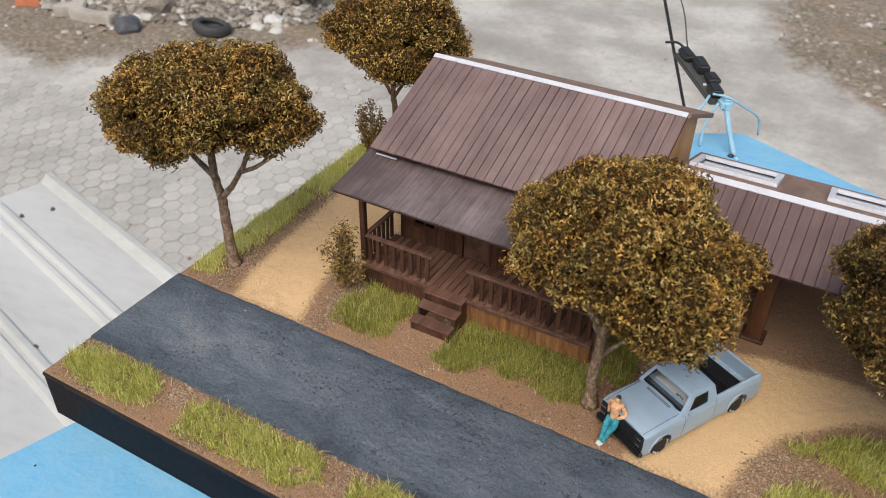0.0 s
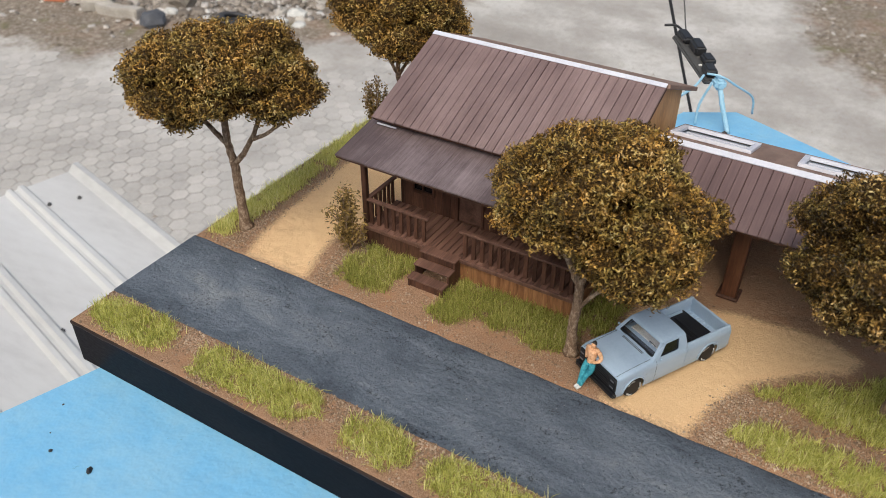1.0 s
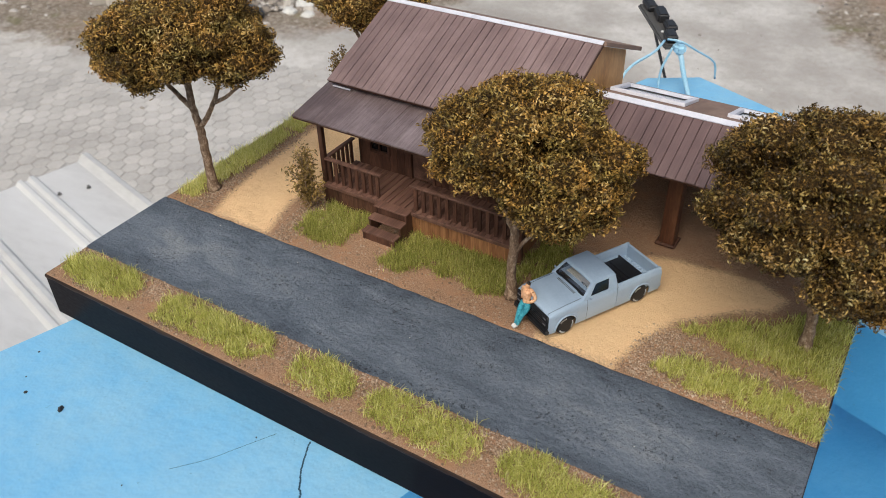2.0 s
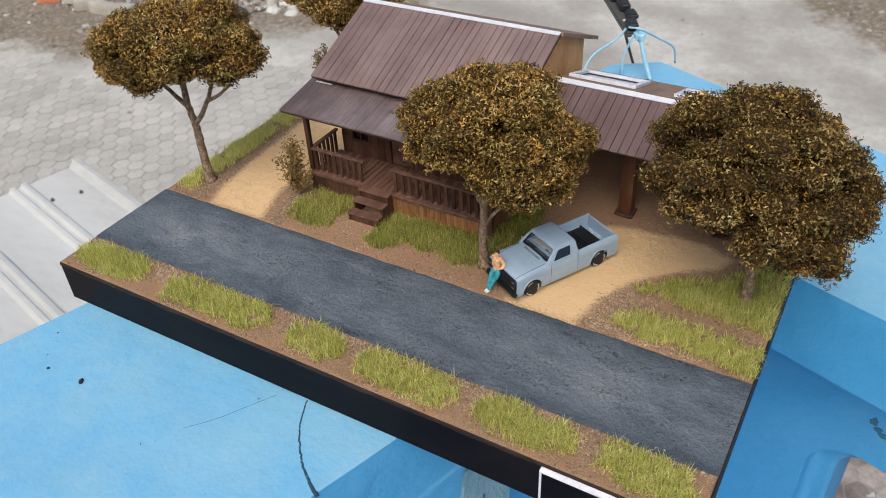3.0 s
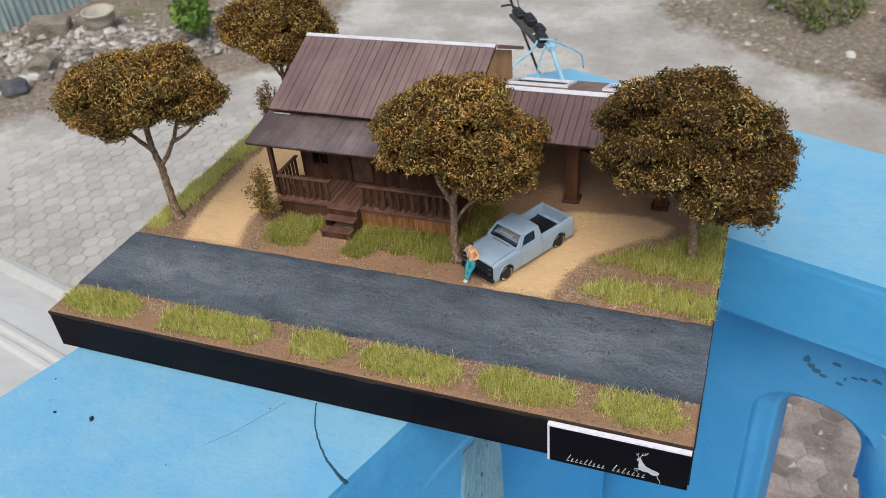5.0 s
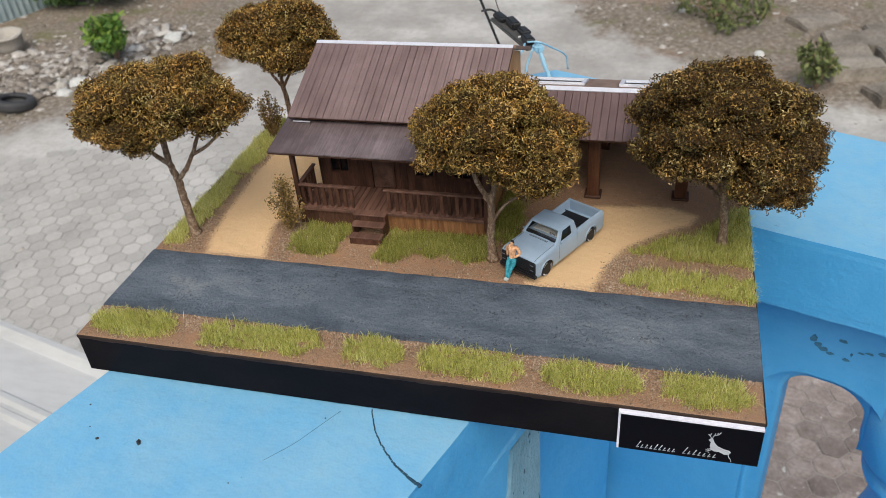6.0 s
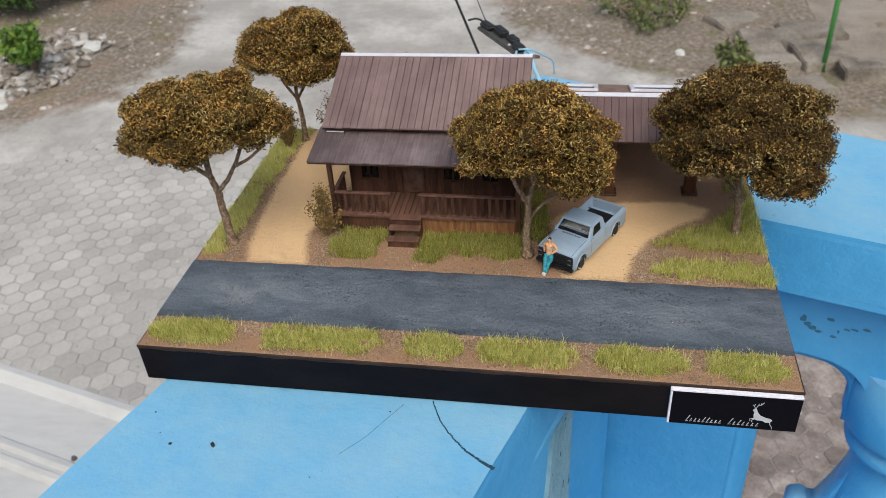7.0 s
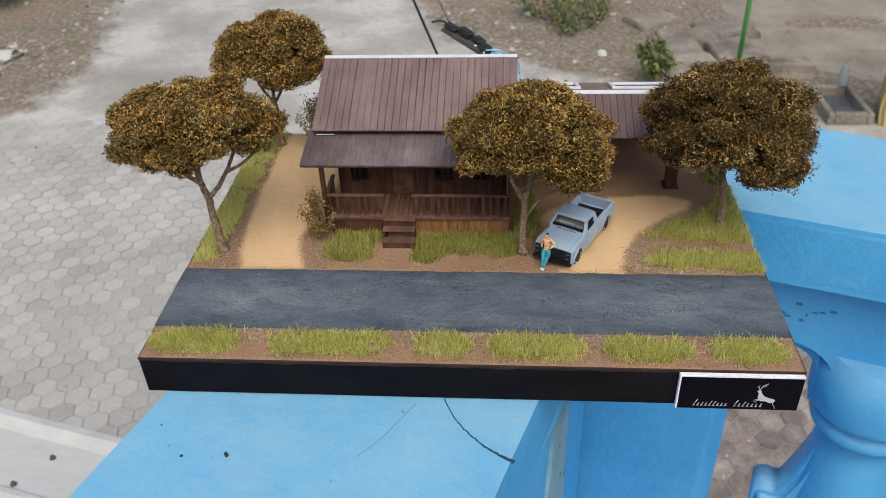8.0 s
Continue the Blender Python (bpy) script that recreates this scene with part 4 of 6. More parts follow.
# ---- gravel on the soil ----
def gravel():
    g = np.random.default_rng(21)
    n = 190000
    x, y = g.uniform(0.001, WIDE - 0.001, n), g.uniform(0.001, DEEP - 0.001, n)
    sand = sand_share(x, y)
    off_road = (y < 0.0285 + 0.0012 * g.random(n) ** 2) | (y > 0.0932 - 0.0015 * g.random(n) ** 2)
    strip = np.exp(-((x - 0.318) / 0.016) ** 2 - ((y - 0.113) / 0.018) ** 2) * 5 + 1.2 * np.exp(-((y - 0.027) / 0.003) ** 2) + 3.0 * np.exp(-((x - 0.026) / 0.005) ** 2) + 2.4 * np.exp(-((x - 0.093) / 0.006) ** 2) * (y < 0.15) + 1.6 * np.exp(-((y - 0.0955) / 0.002) ** 2) * (x > 0.31) + 0.8 * np.exp(-((y - 0.122) / 0.006) ** 2) * (x > 0.31)
    for gap in (0.069, 0.166, 0.212, 0.284, 0.346):
        strip = strip + 2.6 * np.exp(-((x - gap) / 0.007) ** 2 - ((y - 0.021) / 0.006) ** 2)
    strip = strip + 1.0 * np.exp(-((y - 0.0275) / 0.0022) ** 2)
    # hardly any gravel where the carport's shade is painted
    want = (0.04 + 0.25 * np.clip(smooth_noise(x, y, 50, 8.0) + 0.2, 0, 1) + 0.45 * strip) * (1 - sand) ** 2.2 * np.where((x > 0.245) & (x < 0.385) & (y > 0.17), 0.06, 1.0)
    keep = off_road & (g.random(n) < want)
    x, y = x[keep], y[keep]
    n = len(x)
    s = g.uniform(0.0002, 0.0006, n) * (1 + 0.5 * (g.random(n) > 0.96)) * np.where(y < 0.03, 0.95, 0.9)
    cube = np.array([[-1, -1, -0.6], [1, -1, -0.6], [1, 1, -0.6], [-1, 1, -0.6], [-0.7, -0.7, 0.7], [0.7, -0.7, 0.7], [0.7, 0.7, 0.7], [-0.7, 0.7, 0.7]])
    v = cube[None] * s[:, None, None] * g.uniform(0.6, 1.2, (n, 8, 1))
    a = g.uniform(0, 6.3, n)
    c, d = np.cos(a)[:, None], np.sin(a)[:, None]
    v = np.stack([v[..., 0] * c - v[..., 1] * d + x[:, None], v[..., 0] * d + v[..., 1] * c + y[:, None], v[..., 2] + 0.0004], -1)
    f = np.array([[4, 5, 6, 7], [0, 1, 5, 4], [1, 2, 6, 5], [2, 3, 7, 6], [3, 0, 4, 7]])
    q = (np.arange(n) * 8)[:, None, None] + f
    return tagged(new("gravel", quad_mesh("gravel", v.reshape(-1, 3), q.reshape(-1, 4), gravel_mat)), "fine brown gravel scattered over the model soil", "gravel", kind="stuff")


gravel()
specks = bmesh.new()
for k, (x, y) in enumerate(((0.376, 0.032), (0.372, 0.0315), (0.333, 0.052), (0.21, 0.06), (0.12, 0.08), (0.055, 0.085))):
    rock(specks, (x, y, 0.0011), 0.0006 if k == 0 else 0.0004, k)
solid("grit", specks, white_stone, "pale grit specks lying on the model road", "grit", kind="stuff")


# ---- the model house ----
house = thing("model_house", "dark-stained wooden model house with plank roofs and porch", "model house")
ROOF_X0, ROOF_X1 = 0.086, 0.2335


def slope(x, y, z, angle):
    """x along the eave, y up the slope, z out of it."""
    return pose(x, y, z, angle)


def board_mesh(name, w, length, thick, material, bevel=0.0002):
    return link_mesh(name, boxed(0, w, 0, length, 0, thick, bevel), material)


def plank_roof(parent, x0, x1, y, z, angle, length, count, material, under, label, gaps=((0.00034, 0.00020), (0.00026, 0.00016), (0.00016, 0.00012))):
    m = slope(x0, y, z, angle)
    roof = part("roof", boxed(0, x1 - x0, 0.0004, length - 0.0003, -0.0018, -0.0002, 0.0001, m), under, parent, label)
    w = (x1 - x0) / count
    meshes = [board_mesh("plank", w - gap, length, 0.0010, material, edge) for gap, edge in gaps]
    r = random.Random(int(x0 * 1e4))
    for k in range(count):
        piece("plank", r.choice(meshes), roof, m @ pose(k * w, -0.0004 * r.random(), r.uniform(-0.00006, 0.00006), r.uniform(-0.05, 0.05), r.uniform(-0.14, 0.14), r.uniform(-0.12, 0.12)))
    return roof


UP_ANGLE, UP_LENGTH = 22.1, 0.0745
plank_roof(house, ROOF_X0, ROOF_X1, 0.163, 0.0722, UP_ANGLE, UP_LENGTH, 28, roof_wood, dark_wood, "main roof of reddish-brown stained planks")
part("rear_roof", boxed(0, ROOF_X1 + 0.0015 - ROOF_X0, 0, 0.0700, -0.0018, 0.0008, 0.0003, slope(ROOF_X0, 0.2322, 0.1006, -22.5)), rear_wood, house, "plain brown rear roof board")
part("ridge_strip", boxed(0, ROOF_X1 - ROOF_X0, UP_LENGTH - 0.0026, UP_LENGTH + 0.0006, 0.0010, 0.0015, 0.0001, slope(ROOF_X0, 0.163, 0.0722, UP_ANGLE)), card_white, house, "white card ridge strip")
plank_roof(house, 0.082, 0.2345, 0.132, 0.0608, 10.0, 0.0412, 30, porch_roof_wood, dark_wood, "porch roof of dark weathered planks", ((0.00009, 0.00006), (0.00004, 0.00003), (0.00003, 0.00003)))
part("batten", boxed(0.0885, 0.1015, 0.1640, 0.1652, 0.0684, 0.0690, 0.0001), card_white, house, "short white card batten")
# walls
WALL_X0, WALL_X1, WALL_Y0, WALL_Y1 = 0.100, 0.2285, 0.170, 0.286


def gable(x0, x1, material, label):
    bm = bmesh.new()
    prism(bm, [(WALL_Y0, 0.0), (WALL_Y1, 0.0), (WALL_Y1, 0.0755), (0.2322, 0.0978), (WALL_Y0, 0.0723)], x0, x1, Matrix(((0, 0, 1, 0), (1, 0, 0, 0), (0, 1, 0, 0), (0, 0, 0, 1))))
    return part("side_wall", bm, material, house, label)


gable(WALL_X1 - 0.002, WALL_X1, gable_wood, "raw light-brown wooden gable wall")
gable(WALL_X0, WALL_X0 + 0.002, dark_wood, "dark stained side wall")
part("rear_wall", boxed(WALL_X0 + 0.002, WALL_X1 - 0.002, WALL_Y1 - 0.002, WALL_Y1, 0, 0.0745), dark_wood, house)
# front wall with its openings
DOOR = (0.1405, 0.1565, 0.0155, 0.052)
WINDOWS = ((0.1090, 0.1235, 0.0275, 0.050), (0.1720, 0.1870, 0.0275, 0.050), (0.2005, 0.2140, 0.0275, 0.050))
cuts = sorted([DOOR, *WINDOWS])
front = part("front_wall", boxed(WALL_X0 + 0.002, WALL_X1 - 0.002, WALL_Y0, WALL_Y0 + 0.002, 0.053, 0.0715), dark_wood, house, "dark stained plank front wall")
x = WALL_X0 + 0.002
for a, b, z0, z1 in cuts + [(WALL_X1 - 0.002, 0, 0, 0)]:
    n = max(1, round((a - x) / 0.0055))
    w = (a - x) / n
    for k in range(n):
        part("wall_plank", boxed(x + k * w + 0.0001, x + (k + 1) * w - 0.0001, WALL_Y0, WALL_Y0 + 0.002, 0.0, 0.053, 0.0002), dark_wood, front)
    if b:
        if z0 > 0.02:
            part("wall_plank", boxed(a + 0.0001, b - 0.0001, WALL_Y0, WALL_Y0 + 0.002, 0, z0), dark_wood, front)
        if z1 < 0.053:
            part("wall_plank", boxed(a + 0.0001, b - 0.0001, WALL_Y0, WALL_Y0 + 0.002, z1, 0.053), dark_wood, front)
        x = b
for a, b, z0, z1 in WINDOWS:
    win = part("window", boxed(a + 0.0006, b - 0.0006, WALL_Y0 + 0.0006, WALL_Y0 + 0.0010, z0 + 0.0006, z1 - 0.0006), dark_glass, house, "dark glazed window")
    for q in ((a - 0.001, a + 0.0008, z0 - 0.001, z1 + 0.001), (b - 0.0008, b + 0.001, z0 - 0.001, z1 + 0.001), (a, b, z0 - 0.0012, z0 + 0.0006), (a, b, z1 - 0.0006, z1 + 0.0012), ((a + b) / 2 - 0.0004, (a + b) / 2 + 0.0004, z0, z1), (a, b, (z0 + z1) / 2 - 0.0004, (z0 + z1) / 2 + 0.0004)):
        part("frame", boxed(q[0], q[1], WALL_Y0 - 0.0010, WALL_Y0 + 0.0005, q[2], q[3], 0.0001), dark_wood, win)
door = part("door", boxed(DOOR[0] + 0.0003, DOOR[1] - 0.0003, WALL_Y0 + 0.0004, WALL_Y0 + 0.0016, DOOR[2] + 0.0003, DOOR[3] - 0.0003, 0.0002), deck_wood, house, "brown plank door")
for q in ((DOOR[0] - 0.0012, DOOR[0] + 0.0002), (DOOR[1] - 0.0002, DOOR[1] + 0.0012)):
    part("frame", boxed(q[0], q[1], WALL_Y0 - 0.0014, WALL_Y0 + 0.0003, DOOR[2], DOOR[3] + 0.001, 0.0001), dark_wood, door)
# porch deck
DECK_Z, DECK_Y = 0.0155, 0.1385
deck = part("deck", boxed(0.0965, 0.2285, DECK_Y + 0.0012, WALL_Y0 - 0.0002, 0.0105, DECK_Z - 0.0011), dark_wood, house, "porch deck of dark brown boards")
n = 34
w = (0.2290 - 0.0960) / n
deck_me = board_mesh("deck_board", w - 0.0003, WALL_Y0 - DECK_Y + 0.0006, 0.0010, deck_wood)
for k in range(n):
    piece("deck_board", deck_me, deck, pose(0.0960 + k * w, DECK_Y - 0.0008 * random.random(), DECK_Z - 0.0010 + random.uniform(-0.0001, 0.0001)))
for x0, x1 in ((0.0958, 0.1378), (0.1605, 0.2292)):
    part("fascia", boxed(x0, x1, DECK_Y - 0.0016, DECK_Y - 0.0004, DECK_Z - 0.0022, DECK_Z + 0.0003, 0.0002), deck_wood, house, "brown board along the deck edge")
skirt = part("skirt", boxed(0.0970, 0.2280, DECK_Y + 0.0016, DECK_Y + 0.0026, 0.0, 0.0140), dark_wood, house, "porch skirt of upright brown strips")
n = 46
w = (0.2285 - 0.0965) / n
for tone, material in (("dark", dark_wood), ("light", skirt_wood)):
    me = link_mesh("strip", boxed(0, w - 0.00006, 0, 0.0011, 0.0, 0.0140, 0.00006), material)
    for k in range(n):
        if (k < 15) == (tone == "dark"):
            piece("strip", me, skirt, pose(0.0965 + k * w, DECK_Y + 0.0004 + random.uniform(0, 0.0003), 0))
for x in (0.0965, 0.2270):
    part("side_skirt", boxed(x, x + 0.0012, DECK_Y + 0.002, WALL_Y0, 0, 0.0140), skirt_wood, house)
# posts and railing
POST_Y = 0.1415
for x, z0 in ((0.0945, 0.0), (0.2302, 0.0)):
    part("porch_post", boxed(x - 0.0016, x + 0.0016, POST_Y - 0.0016, POST_Y + 0.0016, z0, 0.0628, 0.0003), dark_wood, house)
RAIL_Z = 0.0322


def railing(x0, y0, x1, y1, count):
    d = Vector((x1 - x0, y1 - y0, 0))
    m = Matrix.Translation((x0, y0, 0)) @ Matrix.Rotation(math.atan2(d.y, d.x), 4, "Z")
    rail = part("railing", boxed(-0.0008, d.length + 0.0008, -0.0014, 0.0014, RAIL_Z - 0.0014, RAIL_Z, 0.0002, m), deck_wood, house, "dark wooden porch railing")
    me = link_mesh("baluster", boxed(-0.00115, 0.00115, -0.0006, 0.0006, DECK_Z - 0.0004, RAIL_Z - 0.0013, 0.0001), dark_wood)
    for k in range(count):
        piece("baluster", me, rail, m @ pose((k + 0.5) * d.length / count, 0, 0, 0, 0, random.uniform(-4, 4)))


railing(0.0955, POST_Y, 0.1370, POST_Y, 8)
railing(0.1590, POST_Y, 0.2285, POST_Y, 13)
railing(0.0955, POST_Y + 0.002, 0.0955, WALL_Y0 - 0.0005, 6)
railing(0.2290, POST_Y + 0.002, 0.2290, WALL_Y0 - 0.0005, 6)
# steps
steps = part("steps", boxed(0.1590, 0.1602, 0.1195, DECK_Y + 0.001, 0.0, 0.0040), dark_wood, house, "three dark wooden porch steps")
part("stringer", prismed([(0.1190, 0.0), (DECK_Y, 0.0), (DECK_Y, 0.0150), (0.1325, 0.0150), (0.1325, 0.0100), (0.1260, 0.0100), (0.1260, 0.0050), (0.1190, 0.0050)], 0.1591, 0.1603,
                         Matrix(((0, 0, 1, 0), (1, 0, 0, 0), (0, 1, 0, 0), (0, 0, 0, 1)))), dark_wood, steps)
part("stringer", prismed([(0.1190, 0.0), (DECK_Y, 0.0), (DECK_Y, 0.0150), (0.1325, 0.0150), (0.1325, 0.0100), (0.1260, 0.0100), (0.1260, 0.0050), (0.1190, 0.0050)], 0.1379, 0.1391,
                         Matrix(((0, 0, 1, 0), (1, 0, 0, 0), (0, 1, 0, 0), (0, 0, 0, 1)))), dark_wood, steps)
for y, z in ((0.1185, 0.0052), (0.1255, 0.0102), (0.1320, 0.0152)):
    part("tread", boxed(0.1374, 0.1608, y, y + 0.0068, z, z + 0.0011, 0.0002), deck_wood, steps)
part("riser", boxed(0.1392, 0.1590, 0.1195, 0.1203, 0.0, 0.0046), dark_wood, steps)
part("riser", boxed(0.1392, 0.1590, 0.1332, 0.1340, 0.0106, 0.0150), dark_wood, steps)
settle(house, (0.164, 0.212, 0.0))

# ---- the open carport beside it ----
carport = thing("carport", "open wooden carport with stained plank roof and skylights", "carport")
CX0, CX1, CY, CZ = 0.2346, 0.378, 0.182, 0.0565
plank_roof(carport, CX0, CX1, CY, CZ, 21.6, 0.0462, 27, carport_roof_wood, dark_wood, "front roof slope of reddish-brown planks")
part("ridge_strip", boxed(0, CX1 - CX0, 0.0430, 0.0470, 0.0010, 0.0017, 0.0001, slope(CX0, CY, CZ, 21.6)), card_white, carport, "white card ridge strip")
REAR = slope(CX0, 0.2250, 0.0737, -18.0)
SKY = ((0.0045, 0.0475), (0.0735, 0.1165))
Y0, Y1, YE = 0.0130, 0.0440, 0.062
rear = part("rear_roof", boxed(0, CX1 - CX0, 0, Y0, -0.0018, 0.0008, 0.0002, REAR), rear_wood, carport, "brown rear roof board with two openings")
for q in ((0, CX1 - CX0, Y1, YE), (0, SKY[0][0], Y0, Y1), (SKY[0][1], SKY[1][0], Y0, Y1), (SKY[1][1], CX1 - CX0, Y0, Y1)):
    part("board", boxed(*q, -0.0018, 0.0008, 0.0, REAR), rear_wood, rear)
for a, b in SKY:
    light = part("skylight", boxed(a + 0.0001, b - 0.0001, Y0 + 0.0001, Y1 - 0.0001, -0.0002, 0.0004, 0, REAR), sky_glass, carport, "white-framed skylight with sky reflection painted into its sheet")
    for q in ((a - 0.001, b + 0.001, Y0 - 0.001, Y0 + 0.0022), (a - 0.001, b + 0.001, Y1 - 0.0022, Y1 + 0.001), (a - 0.001, a + 0.0022, Y0 + 0.0022, Y1 - 0.0022), (b - 0.0022, b + 0.001, Y0 + 0.0022, Y1 - 0.0022)):
        part("frame", boxed(*q, 0.0009, 0.0030, 0.0002, REAR), card_white, light, "white frame")
POSTS = ((0.2945, 0.2060), (0.3555, 0.2105), (0.2945, 0.2800), (0.3555, 0.2800))
for k, (x, y) in enumerate(POSTS):
    top = CZ + (y - CY) * math.tan(radians(21.6)) - 0.0020 if y < 0.225 else 0.0530
    post = part("post", boxed(x - 0.0042, x + 0.0042, y - 0.0042, y + 0.0042, 0.0, top, 0.0005), post_wood, carport, "square reddish-brown post")
    part("foot", boxed(x - 0.0060, x + 0.0060, y - 0.0060, y + 0.0060, 0.0, 0.0020, 0.0006), dark_wood, post, "dark foot block")
part("rear_wall", boxed(CX0, CX1, 0.2870, 0.2890, 0.0, 0.0525), dark_wood, carport, "dark plank rear wall")
settle(carport, (0.306, 0.24, 0.0))


# ---- trees ----
def curls(points, seed, radius=(0.0006, 0.0014), width=(0.00013, 0.00027), turns=(1.8, 4.8), cuts=4):
    """Small curled fibres, one at each point."""
    g = np.random.default_rng(seed)
    n = len(points)
    a = g.normal(size=(n, 3))
    a /= np.linalg.norm(a, axis=1)[:, None]
    b = np.cross(a, g.normal(size=(n, 3)))
    b /= np.linalg.norm(b, axis=1)[:, None]
    c = np.cross(a, b)
    R = g.uniform(*radius, n)
    w = g.uniform(*width, n)
    turn = g.uniform(*turns, n)
    pitch = g.normal(0, 1.1, n) * R
    v = np.empty((n, cuts + 1, 2, 3))
    for k in range(cuts + 1):
        th = turn * (k / cuts)
        grow = R * (0.7 + 0.3 * k / cuts)
        centre = points + b * (grow * np.cos(th))[:, None] + c * (grow * np.sin(th))[:, None] + a * (pitch * k / cuts)[:, None]
        half = a * (w * (1.0 if 0 < k < cuts else 0.5))[:, None]
        v[:, k, 0], v[:, k, 1] = centre - half, centre + half
    f = np.array([[2 * k, 2 * k + 1, 2 * k + 3, 2 * k + 2] for k in range(cuts)])
    q = (np.arange(n) * 2 * (cuts + 1))[:, None, None] + f
    return v.reshape(-1, 3), q.reshape(-1, 4)


def crown_points(lobes, count, seed, squash=0.9, knob=0.0, deep=0.0, over=4):
    """Points on the skin of a heap of lobes; squash: how flat each lobe is, knob: how lumpy the skin is, deep: how far points lie under it."""
    g = np.random.default_rng(seed)
    heap = np.array(lobes, np.float32)
    flat = np.ones((len(heap), 3), np.float32)
    flat[:, 2] = squash
    share = heap[:, 3] ** 2
    pick = g.choice(len(heap), size=count * over, p=share / share.sum())
    d = g.normal(size=(count * over, 3)).astype(np.float32)
    d /= np.linalg.norm(d, axis=1)[:, None]
    away = d * flat[pick]
    p = heap[pick, :3] + away * heap[pick, 3][:, None]
    keep = np.ones(len(p), bool)
    for k, (x, y, z, r) in enumerate(heap):
        near = np.nonzero(keep & (np.abs(p[:, 0] - x) < r) & (np.abs(p[:, 1] - y) < r) & (pick != k))[0]
        e = (p[near] - heap[k, :3]) / flat[k]
        keep[near[(e * e).sum(1) < (0.93 * r) ** 2]] = False
    p, away = p[keep][:count].astype(float), away[keep][:count].astype(float)
    if knob:
        lump = np.array([abs(noise.noise(Vector(q) * (0.75 / knob) + Vector((seed, 0, 0)))) for q in p])
        p = p + away * (knob * (2.2 * lump - 0.6) - deep * g.random(len(p)) ** 1.6)[:, None]
    return p


def pads_of(lobes, seed, apart, size, sunk):
    """Flat leaf pads spread over the skin of a heap of lobes, no two closer than apart."""
    g = random.Random(seed)
    pads = []
    for q in crown_points(lobes, 3000, seed + 5, 0.95):
        if all((q[0] - x) ** 2 + (q[1] - y) ** 2 + 2.2 * (q[2] - z) ** 2 > apart ** 2 for x, y, z, r in pads):
            pads.append((q[0], q[1], q[2], g.uniform(*size)))
    middle = np.mean([(x, y, z) for x, y, z, r in lobes], axis=0)
    out = []
    for x, y, z, r in pads:
        d = Vector((x, y, z)) - Vector(middle)
        c = Vector((x, y, z)) - d.normalized() * (sunk + g.uniform(-0.0028, 0.0038))
        out.append((c.x, c.y, c.z, r))
    return out


def tree(at, crown, limbs, count, seed, label, leaves=leaf_curl):
    t = thing("tree", label, "tree", "model trees", at=at)
    for k, (pts, r0, r1) in enumerate(limbs):
        r0, r1 = (r0 * 0.92, r1 * 0.92) if k == 0 else (r0, r1)
        path = smooth_path(pts, 7)
        radii = [r0 + (r1 - r0) * i / (len(path) - 1) for i in range(len(path))]
        if k == 0:
            radii = [r * (1 + 0.7 * math.exp(-i / 1.4)) for i, r in enumerate(radii)]
        path = [p + Vector((random.uniform(-1, 1), random.uniform(-1, 1), 0)) * 0.00025 for p in path]
        bm = bmesh.new()
        tube(bm, path, radii, 10, True, 0.10)
        part("trunk" if k == 0 else "limb", bm, bark, t)
    lobes = [(x / 1000, y / 1000, z / 1000, r * 0.97 / 1000) for x, y, z, r in crown]
    pads = pads_of(lobes, seed, 0.0150, (0.0090, 0.0130), 0.0058)
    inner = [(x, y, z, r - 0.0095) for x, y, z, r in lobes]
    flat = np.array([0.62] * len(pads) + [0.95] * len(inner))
    # dark cores: shade between the leaf pads, put in as coloured spheres
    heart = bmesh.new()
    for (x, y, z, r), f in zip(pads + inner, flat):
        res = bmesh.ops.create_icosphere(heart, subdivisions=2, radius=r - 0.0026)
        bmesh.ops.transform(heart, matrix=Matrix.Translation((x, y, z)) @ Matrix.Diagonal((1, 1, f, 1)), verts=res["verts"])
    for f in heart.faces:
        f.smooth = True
    part("heart", heart, leaf_gap_shade, t, "dark leaf-textured core painting shade into the crown's gaps")
    v, q = curls(crown_points(pads + inner, int(count * 0.76), seed, flat, 0.0032, 0.0024, 6), seed + 1, (0.00062, 0.00135), (0.00023, 0.00038), (2.0, 4.6), 6)
    part("crown", quad_mesh("crown", v, q, leaves), None, t, "crown of small curled olive-brown leaves")
    return t


TREE = "bare-trunked model tree with curled olive-brown leaves"
